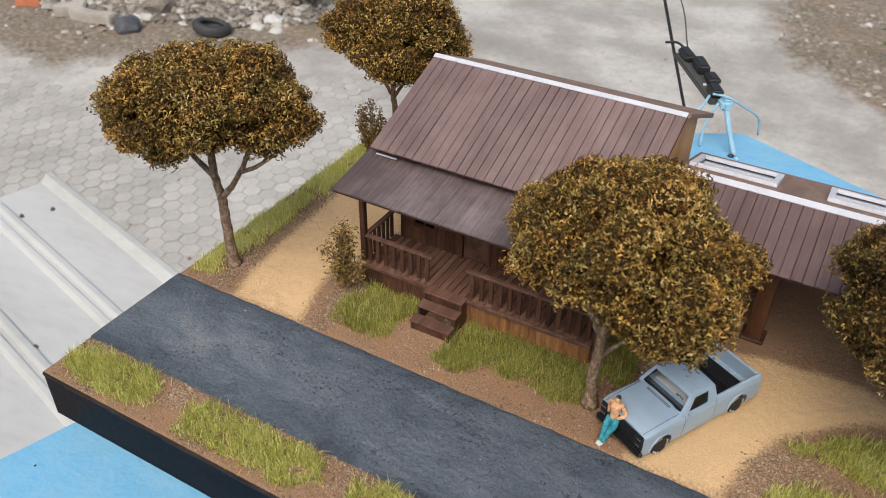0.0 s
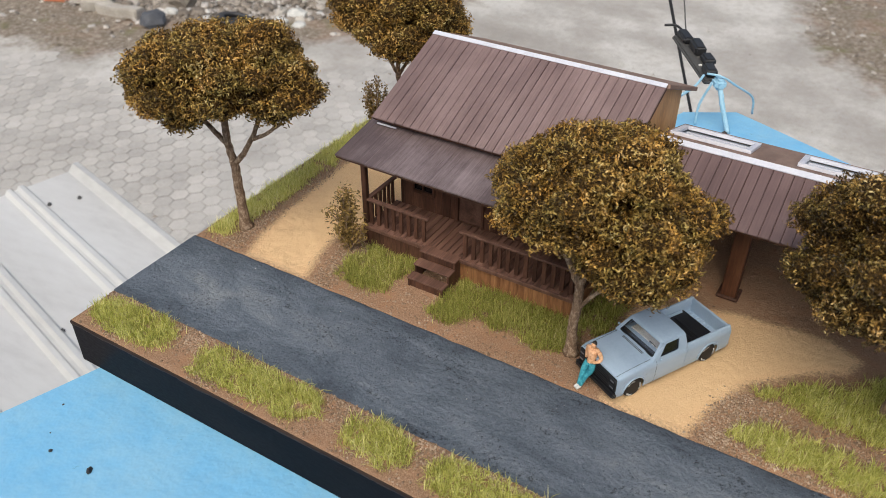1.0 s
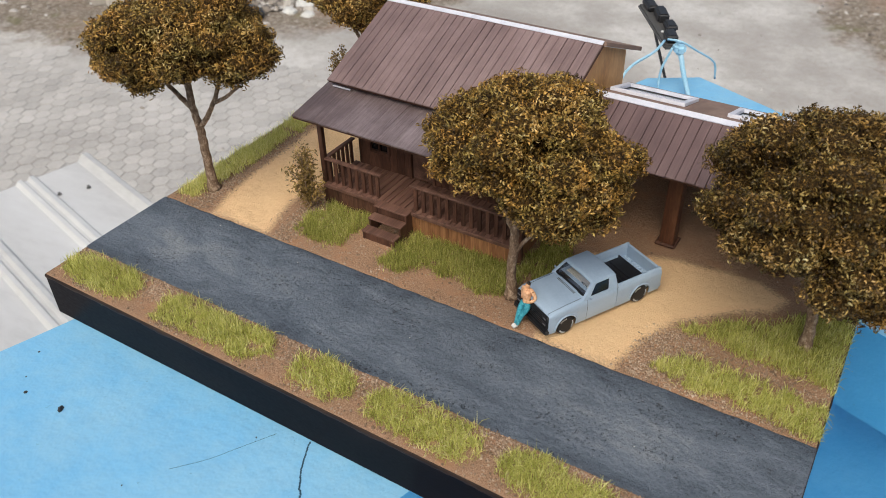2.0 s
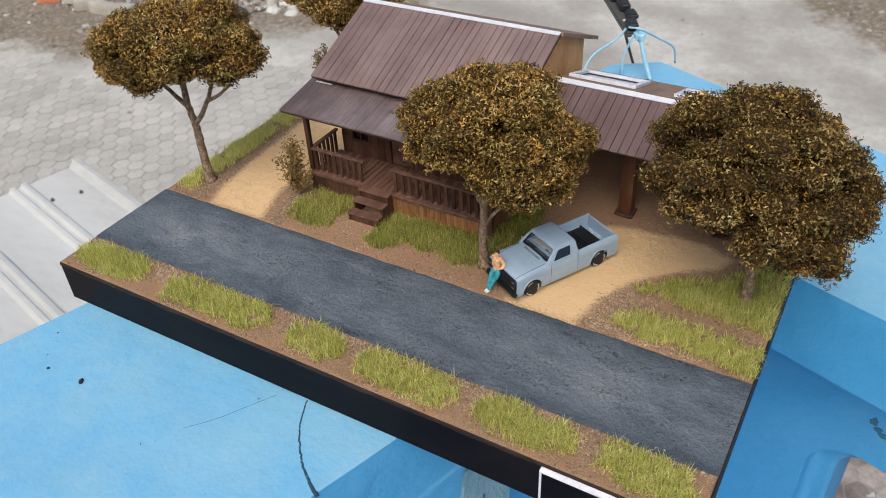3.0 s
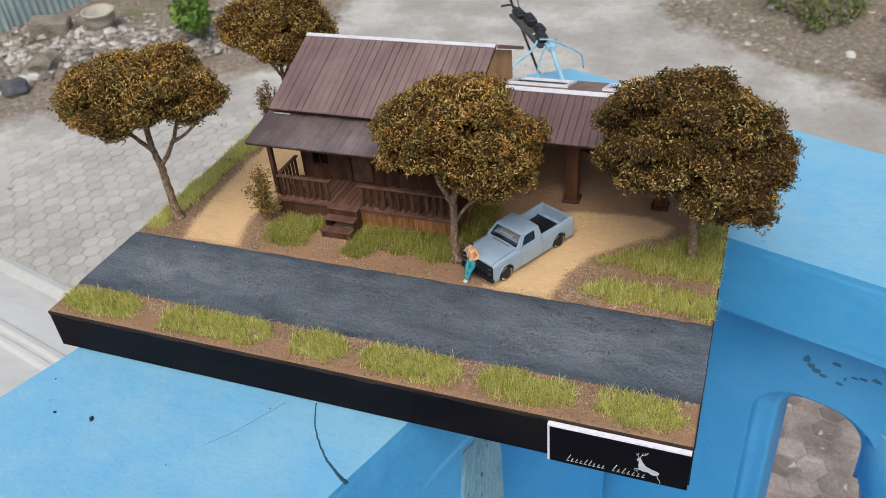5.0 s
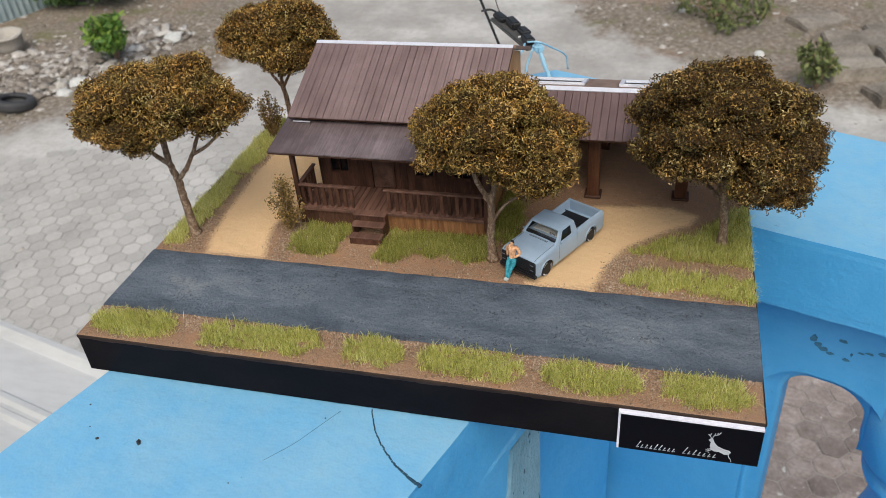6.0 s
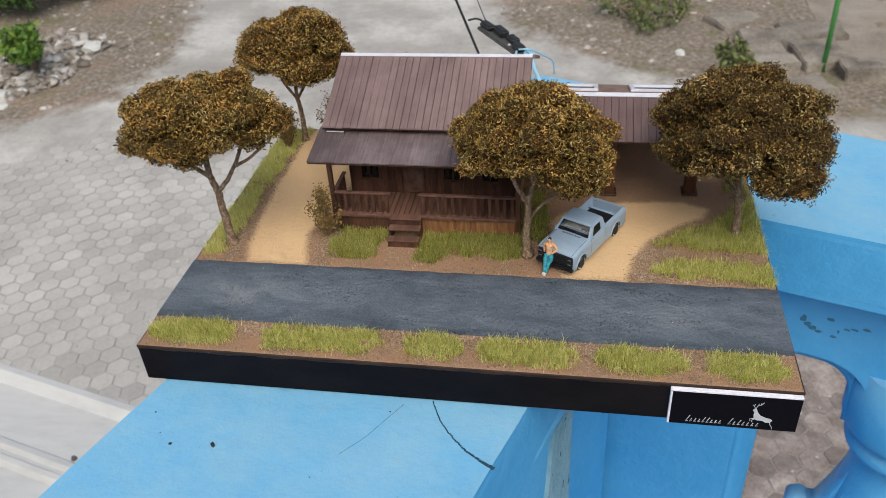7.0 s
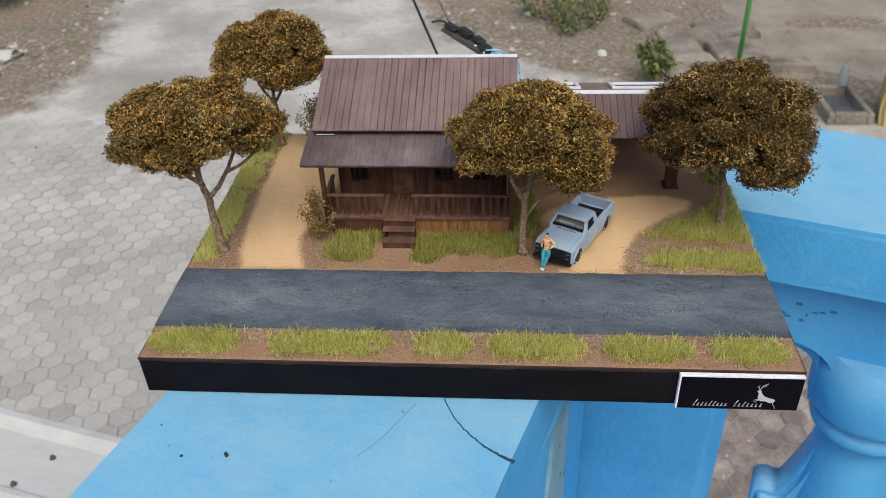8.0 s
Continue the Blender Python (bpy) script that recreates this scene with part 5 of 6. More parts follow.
tree((0.0205, 0.1150, 0.0), [(-33, 5, 100, 19), (5, 19, 103, 19), (-2, -26, 103, 19), (-23, 37, 96, 19), (26, -2, 107, 19), (-26, -19, 100, 19), (9, 33, 93, 19), (-12, 2, 89, 18), (-5, -2, 114, 18), (-44, 19, 96, 17), (26, 19, 96, 18), (12, -26, 107, 19), (-37, -5, 93, 19), (-16, -30, 107, 18), (-19, 19, 86, 18), (33, 2, 107, 18), (16, 16, 110, 18), (-37, 30, 96, 18), (-5, -33, 103, 18), (37, 12, 96, 15), (47, 2, 95, 9), (-51, -4, 104, 8), (-52, 2, 88, 7)],
     [([(0, 0, 0), (-0.0005, 0.0, 0.016), (-0.002, 0.001, 0.032), (-0.0022, 0.001, 0.046)], 0.0034, 0.0028),
      ([(-0.0022, 0.001, 0.044), (-0.006, 0.002, 0.058), (-0.0055, 0.002, 0.080), (-0.004, 0.002, 0.096)], 0.0025, 0.0016),
      ([(-0.0055, 0.002, 0.055), (-0.016, 0.000, 0.065), (-0.029, -0.002, 0.078)], 0.0018, 0.0011),
      ([(-0.0020, 0.001, 0.044), (0.008, 0.001, 0.055), (0.0165, 0.002, 0.069), (0.025, 0.003, 0.086)], 0.0018, 0.0011),
      ([(0.0140, 0.002, 0.0645), (0.0255, 0.001, 0.071), (0.038, 0.002, 0.081)], 0.0013, 0.0009)], 54000, 31, TREE + " at the road corner")
tree((0.2385, 0.1165, 0.0), [(16, -9, 93, 19), (-19, 19, 86, 19), (20, 30, 79, 19), (-15, -19, 100, 19), (9, 12, 107, 19), (34, 2, 76, 18), (30, -26, 93, 19), (2, 40, 93, 18), (-29, 2, 83, 19), (9, -26, 107, 19), (-8, 19, 76, 19), (37, -5, 97, 18), (37, 16, 83, 18), (2, -2, 111, 19), (-19, 33, 90, 17), (-8, -2, 86, 19), (23, -9, 111, 18), (23, 16, 72, 19), (-29, 16, 86, 18), (34, -23, 86, 19), (-5, -33, 104, 15), (-26, -5, 93, 18)],
     [([(0, 0, 0), (-0.0006, 0.0, 0.018), (0.0006, 0.0, 0.036), (0.0, 0.0, 0.050)], 0.0030, 0.0024),
      ([(0.0, 0.0, 0.044), (-0.008, 0.001, 0.058), (-0.016, 0.002, 0.082)], 0.0019, 0.0012),
      ([(0.0, 0.0, 0.044), (0.004, 0.0, 0.062), (0.003, 0.0, 0.090)], 0.0020, 0.0012),
      ([(0.001, 0.0, 0.030), (0.010, -0.001, 0.044), (0.022, -0.003, 0.054), (0.032, -0.006, 0.066)], 0.0011, 0.0007)], 58000, 33, TREE + " before the porch")
tree((0.0265, 0.2790, 0.0), [(-9, 15, 90, 19), (29, -10, 90, 19), (-6, -24, 97, 19), (22, 22, 80, 19), (-27, 1, 83, 18), (8, -3, 73, 18), (19, -31, 87, 19), (-6, 32, 83, 19), (8, 4, 101, 19), (-23, 22, 87, 18), (5, 36, 87, 18), (-20, -13, 90, 18), (29, 8, 83, 19), (33, -20, 87, 18), (26, -6, 101, 19), (-16, -27, 94, 16), (5, 25, 94, 18), (5, -17, 101, 19)],
     [([(0, 0, 0), (0.0008, 0.0, 0.02), (-0.001, 0.0, 0.042)], 0.0027, 0.0021),
      ([(-0.001, 0.0, 0.040), (-0.010, 0.0, 0.054), (-0.017, 0.0, 0.074)], 0.0014, 0.0009),
      ([(-0.001, 0.0, 0.040), (-0.001, 0.0, 0.060), (-0.003, 0.0, 0.085)], 0.0018, 0.0012),
      ([(-0.0005, 0.0, 0.040), (0.009, 0.0, 0.056), (0.018, 0.0, 0.074)], 0.0013, 0.0009)], 36000, 35, TREE + " at the rear corner")
tree((0.3825, 0.1540, 0.0), [(-19, 7, 100, 19), (-36, -28, 86, 19), (19, 17, 64, 19), (-33, 24, 68, 19), (23, -21, 75, 19), (-5, -28, 107, 19), (2, 35, 86, 19), (8, -40, 82, 19), (16, 0, 96, 19), (-40, 0, 68, 18), (25, -9, 55, 17), (-8, 0, 75, 19), (-15, 35, 65, 19), (-33, -14, 107, 19), (-19, 35, 93, 18), (27, 17, 75, 18), (-43, 7, 86, 18), (13, -21, 107, 19), (-19, -39, 96, 19), (-5, 3, 107, 19), (6, 28, 64, 19), (21, -30, 67, 17), (30, 0, 72, 19), (3, -6, 113, 17)],
     [([(0, 0, 0), (-0.0005, 0.0, 0.018), (-0.003, -0.001, 0.036), (-0.005, -0.001, 0.046)], 0.0030, 0.0025),
      ([(-0.005, -0.001, 0.042), (-0.004, 0.0, 0.062), (-0.002, 0.0, 0.090)], 0.0024, 0.0013),
      ([(-0.003, -0.001, 0.034), (-0.014, -0.002, 0.046), (-0.026, -0.003, 0.056), (-0.040, -0.004, 0.072)], 0.0017, 0.0010)], 62000, 37, "bare-trunked model tree with curled dark olive leaves beside the sand drive", leaf_olive)


# ---- bushes ----
def bush(at, size, height, seed, label, leaves=1400):
    b = thing("bush", label, "bush", "model bushes", at=at)
    g = random.Random(seed)
    stems = bmesh.new()
    tips = []
    for k in range(13):
        a, lean = g.uniform(0, 6.3), g.uniform(0.1, 1.0)
        tip = Vector((math.cos(a) * size * lean, math.sin(a) * size * lean, height * (1.05 - 0.45 * lean) * g.uniform(0.75, 1)))
        mid = tip * 0.5 + Vector((g.uniform(-1, 1), g.uniform(-1, 1), 0.4)) * size * 0.15
        pts = smooth_path([(0, 0, 0), mid, tip], 5)
        tube(stems, pts, [0.0007 - 0.0005 * i / len(pts) for i in range(len(pts))], 5)
        tips += [p for p in pts if p.z > height * 0.12]
    part("stems", stems, bark, b)
    q = np.random.default_rng(seed)
    base_pts = np.array([tuple(tips[i]) for i in q.integers(0, len(tips), leaves)])
    pts = base_pts + q.normal(0, size * 0.13, (leaves, 3))
    pts[:, 2] = np.abs(pts[:, 2]) + 0.0008
    v, f = curls(pts, seed, (0.0007, 0.0013), (0.0004, 0.0007), (1.0, 2.2))
    part("leaves", quad_mesh("leaves", v, f, leaf_bush), None, b, "loose small olive leaves")
    return b


bush((0.0895, 0.1300, 0.0), 0.0140, 0.044, 5, "loose olive model bush beside the porch post", 1700)
bush((0.0180, 0.2620, 0.0), 0.0120, 0.048, 8, "loose olive model bush under the rear tree")
bush((0.0590, 0.2680, 0.0), 0.0130, 0.060, 9, "loose olive model bush behind the house")


# ---- the model pickup; local x forward, y to its left ----
SIDEWAYS = Matrix(((1, 0, 0, 0), (0, 0, 1, 0), (0, 1, 0, 0), (0, 0, 0, 1)))     # outline (x, z), depth along y


def arch(cx, r, z0, steps=10):
    """Points over a wheel arch, front to back or back to front."""
    a0 = math.asin(max(-1, min(1, (z0 - 0.0054) / r)))
    return [(cx + r * math.cos(a), 0.0054 + r * math.sin(a)) for a in [a0 + (math.pi - 2 * a0) * k / steps for k in range(steps + 1)]]


def pane(corners, thick=0.00015):
    bm = bmesh.new()
    a, b, c, d = [Vector(p) for p in corners]
    n = (b - a).cross(d - a).normalized() * thick
    lo = [bm.verts.new(p) for p in (a, b, c, d)]
    hi = [bm.verts.new(p + n) for p in (a, b, c, d)]
    bm.faces.new(hi)
    bm.faces.new(lo[::-1])
    for k in range(4):
        bm.faces.new((lo[k], lo[(k + 1) % 4], hi[(k + 1) % 4], hi[k]))
    bmesh.ops.recalc_face_normals(bm, faces=bm.faces[:])
    return bm


def rounded(bm, sharp=0.5, offset=0.0006, segments=3):
    bmesh.ops.recalc_face_normals(bm, faces=bm.faces[:])
    es = [e for e in bm.edges if len(e.link_faces) == 2 and e.calc_face_angle(0) > sharp]
    bmesh.ops.bevel(bm, geom=es, offset=offset, segments=segments, affect="EDGES", clamp_overlap=True)
    for f in bm.faces:
        f.smooth = f.calc_area() < 4e-6
    return bm


def framed(corners, left, right, low, high, turn, thick):
    """A sheet between four corners with a round-cornered opening; margins are shares of its sides."""
    bl, br, tr, tl = [Vector(p) for p in corners]

    def at(u, v):
        return bl * (1 - u) * (1 - v) + br * u * (1 - v) + tr * u * v + tl * (1 - u) * v

    bm = bmesh.new()
    inner, outer = [], []
    for k, (u, v, cu, cv) in enumerate(((1 - right, high, 1, 1), (left, high, 0, 1), (left, low, 0, 0), (1 - right, low, 1, 0))):
        v = 1 - high if cv else low
        du, dv = (turn if cu == 0 else -turn), (turn if cv == 0 else -turn)
        for i in range(5):
            a = math.pi / 2 * (k + i / 4)
            x, y = u + du + turn * math.cos(a), v + dv + turn * math.sin(a)
            inner.append(bm.verts.new(at(x, y)))
            first, last = i == 0, i == 4
            along_v = (first and k in (0, 2)) or (last and k in (1, 3))
            outer.append(bm.verts.new(at(cu, y) if along_v else at(x, cv) if first or last else at(cu, cv)))
    n = len(inner)
    for i in range(n):
        bm.faces.new((inner[i], inner[(i + 1) % n], outer[(i + 1) % n], outer[i]))
    bmesh.ops.remove_doubles(bm, verts=bm.verts[:], dist=1e-7)
    bmesh.ops.recalc_face_normals(bm, faces=bm.faces[:])
    bmesh.ops.solidify(bm, geom=bm.faces[:], thickness=thick)
    return bm


def skin(columns, closed_ends=True):
    """A smooth sheet over columns of points, its two ends filled flat."""
    bm = bmesh.new()
    rows = [[bm.verts.new(p) for p in col] for col in columns]
    for a, b in zip(rows, rows[1:]):
        for k in range(len(a) - 1):
            bm.faces.new((a[k], a[k + 1], b[k + 1], b[k])).smooth = True
    if closed_ends:
        for ring in (rows[0], rows[-1]):
            f = bm.faces.new(ring)
            for e in f.edges:
                e.smooth = False
    bmesh.ops.recalc_face_normals(bm, faces=bm.faces[:])
    return bm


def pickup(at, heading):
    t = thing("pickup_truck", "matte grey-blue lowered toy pickup with black grille and open bed", "toy truck", at=at, turn=heading)
    HW, FX, RX, BELT = 0.0146, 0.0240, -0.0240, 0.0172
    NOSE, TAIL, SILL = 0.0348, -0.0378, 0.0030
    ARCH = 0.0064
    zs = [0.0030, 0.0060, 0.0092, 0.0112, 0.0118, 0.0123, 0.0140, 0.0156, 0.0165]
    ys = [0.0137, 0.0143, 0.0145, 0.0145, 0.01425, 0.01455, 0.0145, 0.0142, 0.0135]

    def foot(x):
        """Lower edge of the body, which rises over each wheel."""
        for cx in (FX, RX):
            if abs(x - cx) < ARCH:
                return max(SILL, 0.0052 + math.sqrt(ARCH * ARCH - (x - cx) ** 2))
        return SILL

    def flank(x, top, rows=12):
        z0, z1 = foot(x), top - 0.0008
        shut = 1 - 0.05 * max(0.0, (x - 0.0300) / 0.0048) ** 2
        return [(float(np.interp(z, zs, ys)) * shut, z) for z in np.linspace(z0, z1, rows)]

    def stations(x0, x1, cx):
        xs = set(np.linspace(x0, x1, 14)) | {cx + ARCH * math.cos(math.pi * k / 16) * 0.9999 for k in range(17)} | {cx - ARCH - 0.00002, cx + ARCH + 0.00002}
        return sorted(x for x in xs if x0 - 1e-9 <= x <= x1 + 1e-9)

    # wings, bonnet and doors in one skin
    cols = []
    for x in stations(-0.0078, NOSE - 0.0003, FX):
        top = float(np.interp(x, [-0.0078, 0.0120, 0.0250, 0.0325, NOSE - 0.0003], [BELT, BELT, 0.0167, 0.0160, 0.0153]))
        side = flank(x, top)
        y = side[-1][0]
        over = [(y * 0.975, top - 0.0004), (y * 0.93, top - 0.0001), (y * 0.86, top), (y * 0.5, top + 0.0004), (0.0, top + 0.0005)]
        half = side + over
        cols.append([(x, a, z) for a, z in half] + [(x, -a, z) for a, z in half[-2::-1]])
    body = part("body", skin(cols), truck_paint, t)
    for s in (-1, 1):
        for path, w in (([(x, s * 0.0120, z) for x, z in ((0.0140, 0.0173), (0.0230, 0.0169), (0.0300, 0.0163), (NOSE - 0.0006, 0.0157))], 0.00011),
                        ([(0.0112, s * (float(np.interp(z, zs, ys)) + 0.00002), z) for z in (0.0036, 0.0075, 0.0112, 0.0145, 0.0164)], 0.00010)):
            bm = bmesh.new()
            path = smooth_path(path, 4)
            tube(bm, path, [w] * len(path), 5)
            part("panel_gap", bm, tool_grey, body, "fine dark panel gap")
        for cx in (FX, RX):
            bm = bmesh.new()
            path = [(x, s * (float(np.interp(z, zs, ys)) + 0.0001), z) for x, z in arch(cx, ARCH + 0.0003, SILL + 0.0008, 18)]
            tube(bm, path, [0.00050] * len(path), 6)
            part("wheel_flare", bm, truck_paint, body)
        part("mirror", rounded(boxed(0.0096, 0.0106, *sorted((s * 0.0144, s * 0.0158)), BELT + 0.0001, BELT + 0.0012), 0.5, 0.0002), truck_paint, body)
    for k in range(2):
        part("cowl_vent", boxed(0.0138 + 0.0008 * k, 0.0141 + 0.0008 * k, -0.0072, 0.0072, BELT - 0.0004, BELT + 0.00045), tool_grey, body)
    # bed
    bed = part("bed", boxed(TAIL + 0.0008, -0.0086, -HW + 0.001, HW - 0.001, 0.0080, 0.0090), truck_paint, t, "open load bed")
    for s in (-1, 1):
        cols = []
        for x in stations(TAIL, -0.0082, RX):
            side = flank(x, BELT)
            y = side[-1][0]
            half = side + [(y - 0.0001, BELT - 0.0004), (y - 0.0005, BELT), (y - 0.0013, BELT), (y - 0.0017, BELT - 0.0004), (y - 0.0017, 0.0086)]
            cols.append([(x, s * a, z) for a, z in half])
        part("bed_side", skin(cols), truck_paint, bed)
    part("tailgate", rounded(boxed(TAIL - 0.0001, TAIL + 0.0013, -HW + 0.0006, HW - 0.0006, 0.0050, BELT - 0.0002), 0.5, 0.0004), truck_paint, bed)
    part("bed_front", boxed(-0.0099, -0.0084, -HW + 0.0006, HW - 0.0006, 0.0070, BELT - 0.0002, 0.0004), truck_paint, bed)
    for k in range(10):
        part("rib", boxed(TAIL + 0.0014, -0.0100, -0.0120 + 0.00255 * k, -0.0108 + 0.00255 * k, 0.0090, 0.0096, 0.0001), truck_paint, bed)
    for s in (-1, 1):
        part("arch_box", rounded(boxed(-0.0300, -0.0180, *sorted((s * 0.0104, s * (HW - 0.0012))), 0.0090, 0.0126), 0.5, 0.0007), truck_paint, bed)
    lean = pose(-0.0172, 0.0, 0.0098, 0, -7, 0)
    tray = part("tray", rounded(prismed([(x, y) for x, y in corner(0.0036, 0.0072, 0.0030, 0, 90) + corner(-0.0036, 0.0072, 0.0030, 90, 180) + corner(-0.0036, -0.0072, 0.0030, 180, 270) + corner(0.0036, -0.0072, 0.0030, 270, 360)], 0.0, 0.0030, lean), 0.7, 0.0005), black_plastic, t, "round-cornered black tray lying in the bed")
    for k in range(4):
        part("tray_rib", boxed(-0.0050 + 0.0030 * k, -0.0040 + 0.0030 * k, -0.0085, 0.0085, 0.0028, 0.0034, 0.0001, lean), rim_metal, tray)
    # cab
    RB, RF, RZ, RW = -0.0072, 0.0062, 0.0237, 0.0113
    BB, BF, BW = -0.0080, 0.0130, 0.0137
    cols = []
    for x, drop in ((RB - 0.0007, 0.0011), (RB - 0.0006, 0.0004), (RB - 0.0001, 0.0001), (RB + 0.004, 0.0), (RF - 0.004, 0.0), (RF - 0.0006, 0.0002), (RF + 0.0003, 0.0006), (RF + 0.0008, 0.0013)):
        z = RZ + 0.0009 - drop
        w = RW + 0.0004
        cols.append([(x, a, b) for a, b in ((w, RZ - 0.0007), (w - 0.0001, RZ - 0.0001), (w - 0.0006, z - 0.0003), (w - 0.0016, z), (w * 0.5, z + 0.0004), (0, z + 0.0005), (-w * 0.5, z + 0.0004), (-w + 0.0016, z), (-w + 0.0006, z - 0.0003), (-w + 0.0001, RZ - 0.0001), (-w, RZ - 0.0007))])
    cab = part("cab_roof", skin(cols), truck_paint, t)
    belt = {(e, s): Vector((BF if e == "f" else BB, s * BW, BELT - 0.0006)) for e in "fb" for s in (-1, 1)}
    top = {(e, s): Vector((RF if e == "f" else RB, s * RW, RZ)) for e in "fb" for s in (-1, 1)}
    for key in belt:
        bm = bmesh.new()
        tube(bm, [belt[key], top[key]], [0.00062, 0.00055], 8)
        part("pillar", bm, truck_paint, cab)
    # seen from outside, each runs from the lower left corner round to the upper left
    faces = (("windscreen", [belt["f", -1], belt["f", 1], top["f", 1], top["f", -1]], (0.055, 0.055, 0.10, 0.07)),
             ("rear_window", [belt["b", 1], belt["b", -1], top["b", -1], top["b", 1]], (0.12, 0.12, 0.30, 0.12)),
             ("side_window", [belt["f", 1], belt["b", 1], top["b", 1], top["f", 1]], (0.13, 0.27, 0.14, 0.10)),
             ("side_window", [belt["b", -1], belt["f", -1], top["f", -1], top["b", -1]], (0.27, 0.13, 0.14, 0.10)))
    for name, c, (l, r, b, h) in faces:
        part("window_frame", framed(c, l, r, b, h, 0.07, -0.0005), truck_paint, cab)
        out = (c[1] - c[0]).cross(c[3] - c[0]).normalized()
        screen = part(name, pane([p - out * 0.0004 for p in c]), truck_glass if name != "side_window" else dark_glass, t, "smoky clear window" if name != "side_window" else "black side window")
        screen.visible_shadow = False
        if name == "windscreen":
            a = [c[0].lerp(c[1], u).lerp(c[3].lerp(c[2], u), v) + out * 0.00012 for u, v in ((0.08, 0.10), (0.92, 0.10), (0.945, 0.14), (0.945, 0.89), (0.92, 0.93), (0.08, 0.93), (0.055, 0.89), (0.055, 0.14))]
            bm = bmesh.new()
            tube(bm, a + a[:1], [0.00020] * 9, 6)
            part("seal", bm, black_plastic, screen, "black rubber seal")
    part("cab_rear", boxed(-0.0090, -0.0077, -BW + 0.0004, BW - 0.0004, BELT - 0.001, BELT + 0.0010, 0.0003), truck_paint, cab)
    seats = part("seat", rounded(boxed(-0.0062, -0.0030, -0.0108, 0.0108, 0.0130, 0.0208), 0.5, 0.0009), interior, t, "pale bench seat")
    part("cushion", rounded(boxed(-0.0034, 0.0072, -0.0108, 0.0108, 0.0140, BELT + 0.0008), 0.5, 0.0008), interior, seats)
    part("dashboard", rounded(boxed(0.0088, 0.0122, -0.0122, 0.0122, BELT - 0.001, BELT + 0.0009), 0.5, 0.0004), black_plastic, t)
    bm = bmesh.new()
    tube(bm, [(0.0070 + 0.0009 * math.cos(a), 0.0055 + 0.0020 * math.sin(a), BELT + 0.0016 + 0.0015 * math.cos(a)) for a in [k * math.pi / 8 for k in range(17)]], [0.00022] * 17, 5)
    part("steering_wheel", bm, black_plastic, t)
    # face
    grille = part("grille", rounded(boxed(NOSE - 0.0006, NOSE + 0.0005, -0.0134, 0.0134, 0.0070, 0.0148), 0.5, 0.0003), black_plastic, t, "black grille")
    for k in range(5):
        part("slat", boxed(NOSE + 0.0004, NOSE + 0.0008, -0.0086, 0.0086, 0.0080 + 0.0013 * k, 0.0085 + 0.0013 * k), rim_metal, grille)
    part("bar", boxed(NOSE + 0.0004, NOSE + 0.0010, -0.0131, 0.0131, 0.0107, 0.0112, 0.0001), black_plastic, grille)
    for s in (-1, 1):
        for z in (0.0079, 0.0116):
            light = part("headlight", boxed(NOSE + 0.0003, NOSE + 0.0008, *sorted((s * 0.0092, s * 0.0129)), z, z + 0.0025, 0.0003), rim_metal, t, "small dark headlight")
            part("lamp_bezel", boxed(NOSE + 0.0007, NOSE + 0.0010, *sorted((s * 0.0100, s * 0.0124)), z + 0.0009, z + 0.0015, 0.0001), chrome, light, "silver slit")
    part("bumper", rounded(boxed(NOSE - 0.0010, NOSE + 0.0021, -HW, HW, 0.0034, 0.0068), 0.5, 0.0010, 4), black_plastic, t, "black front bumper")
    part("rear_bumper", boxed(TAIL - 0.0015, TAIL + 0.0002, -HW + 0.0006, HW - 0.0006, 0.0040, 0.0066, 0.0006, None, 2), truck_paint, t)
    part("chassis", boxed(TAIL + 0.002, NOSE - 0.002, -0.0100, 0.0100, 0.0026, 0.0078), black_plastic, t)
    for cx in (FX, RX):
        part("wheel_well", boxed(cx - 0.0070, cx + 0.0070, -0.0128, 0.0128, 0.0113, 0.0117), black_plastic, t)
    # wheels
    tyre = [(0.0034, -0.0020), (0.0046, -0.0021), (0.0053, -0.0014), (0.0054, 0.0), (0.0053, 0.0014), (0.0046, 0.0021), (0.0034, 0.0020)]
    for x in (FX, RX):
        for s in (-1, 1):
            m = pose(x, s * 0.0122, 0.0054, -90 * s)
            wheel = part("wheel", lathe(tyre, 28, m), rubber, t)
            part("rim", lathe([(0.0032, -0.0018), (0.0034, 0.0012), (0.0030, 0.0019), (0.0024, 0.0008), (0.0012, 0.0010), (0.0009, 0.0017)], 24, m), rim_metal, wheel)
            for a0 in (0.5, 2.6, 4.7):
                for k in range(7):
                    bm = bmesh.new()
                    a = a0 + 0.15 * k
                    tube(bm, [(0.0038 * math.cos(a), 0.0038 * math.sin(a), 0.00200), (0.0046 * math.cos(a), 0.0046 * math.sin(a), 0.00205)], [0.00019] * 2, 4)
                    bmesh.ops.transform(bm, matrix=m, verts=bm.verts[:])
                    part("tyre_mark", bm, white_paint, wheel, "white tyre lettering bar")
    return t


pickup((0.2753, 0.1314, 0.0006), math.degrees(math.atan2(-0.877, -0.480)))


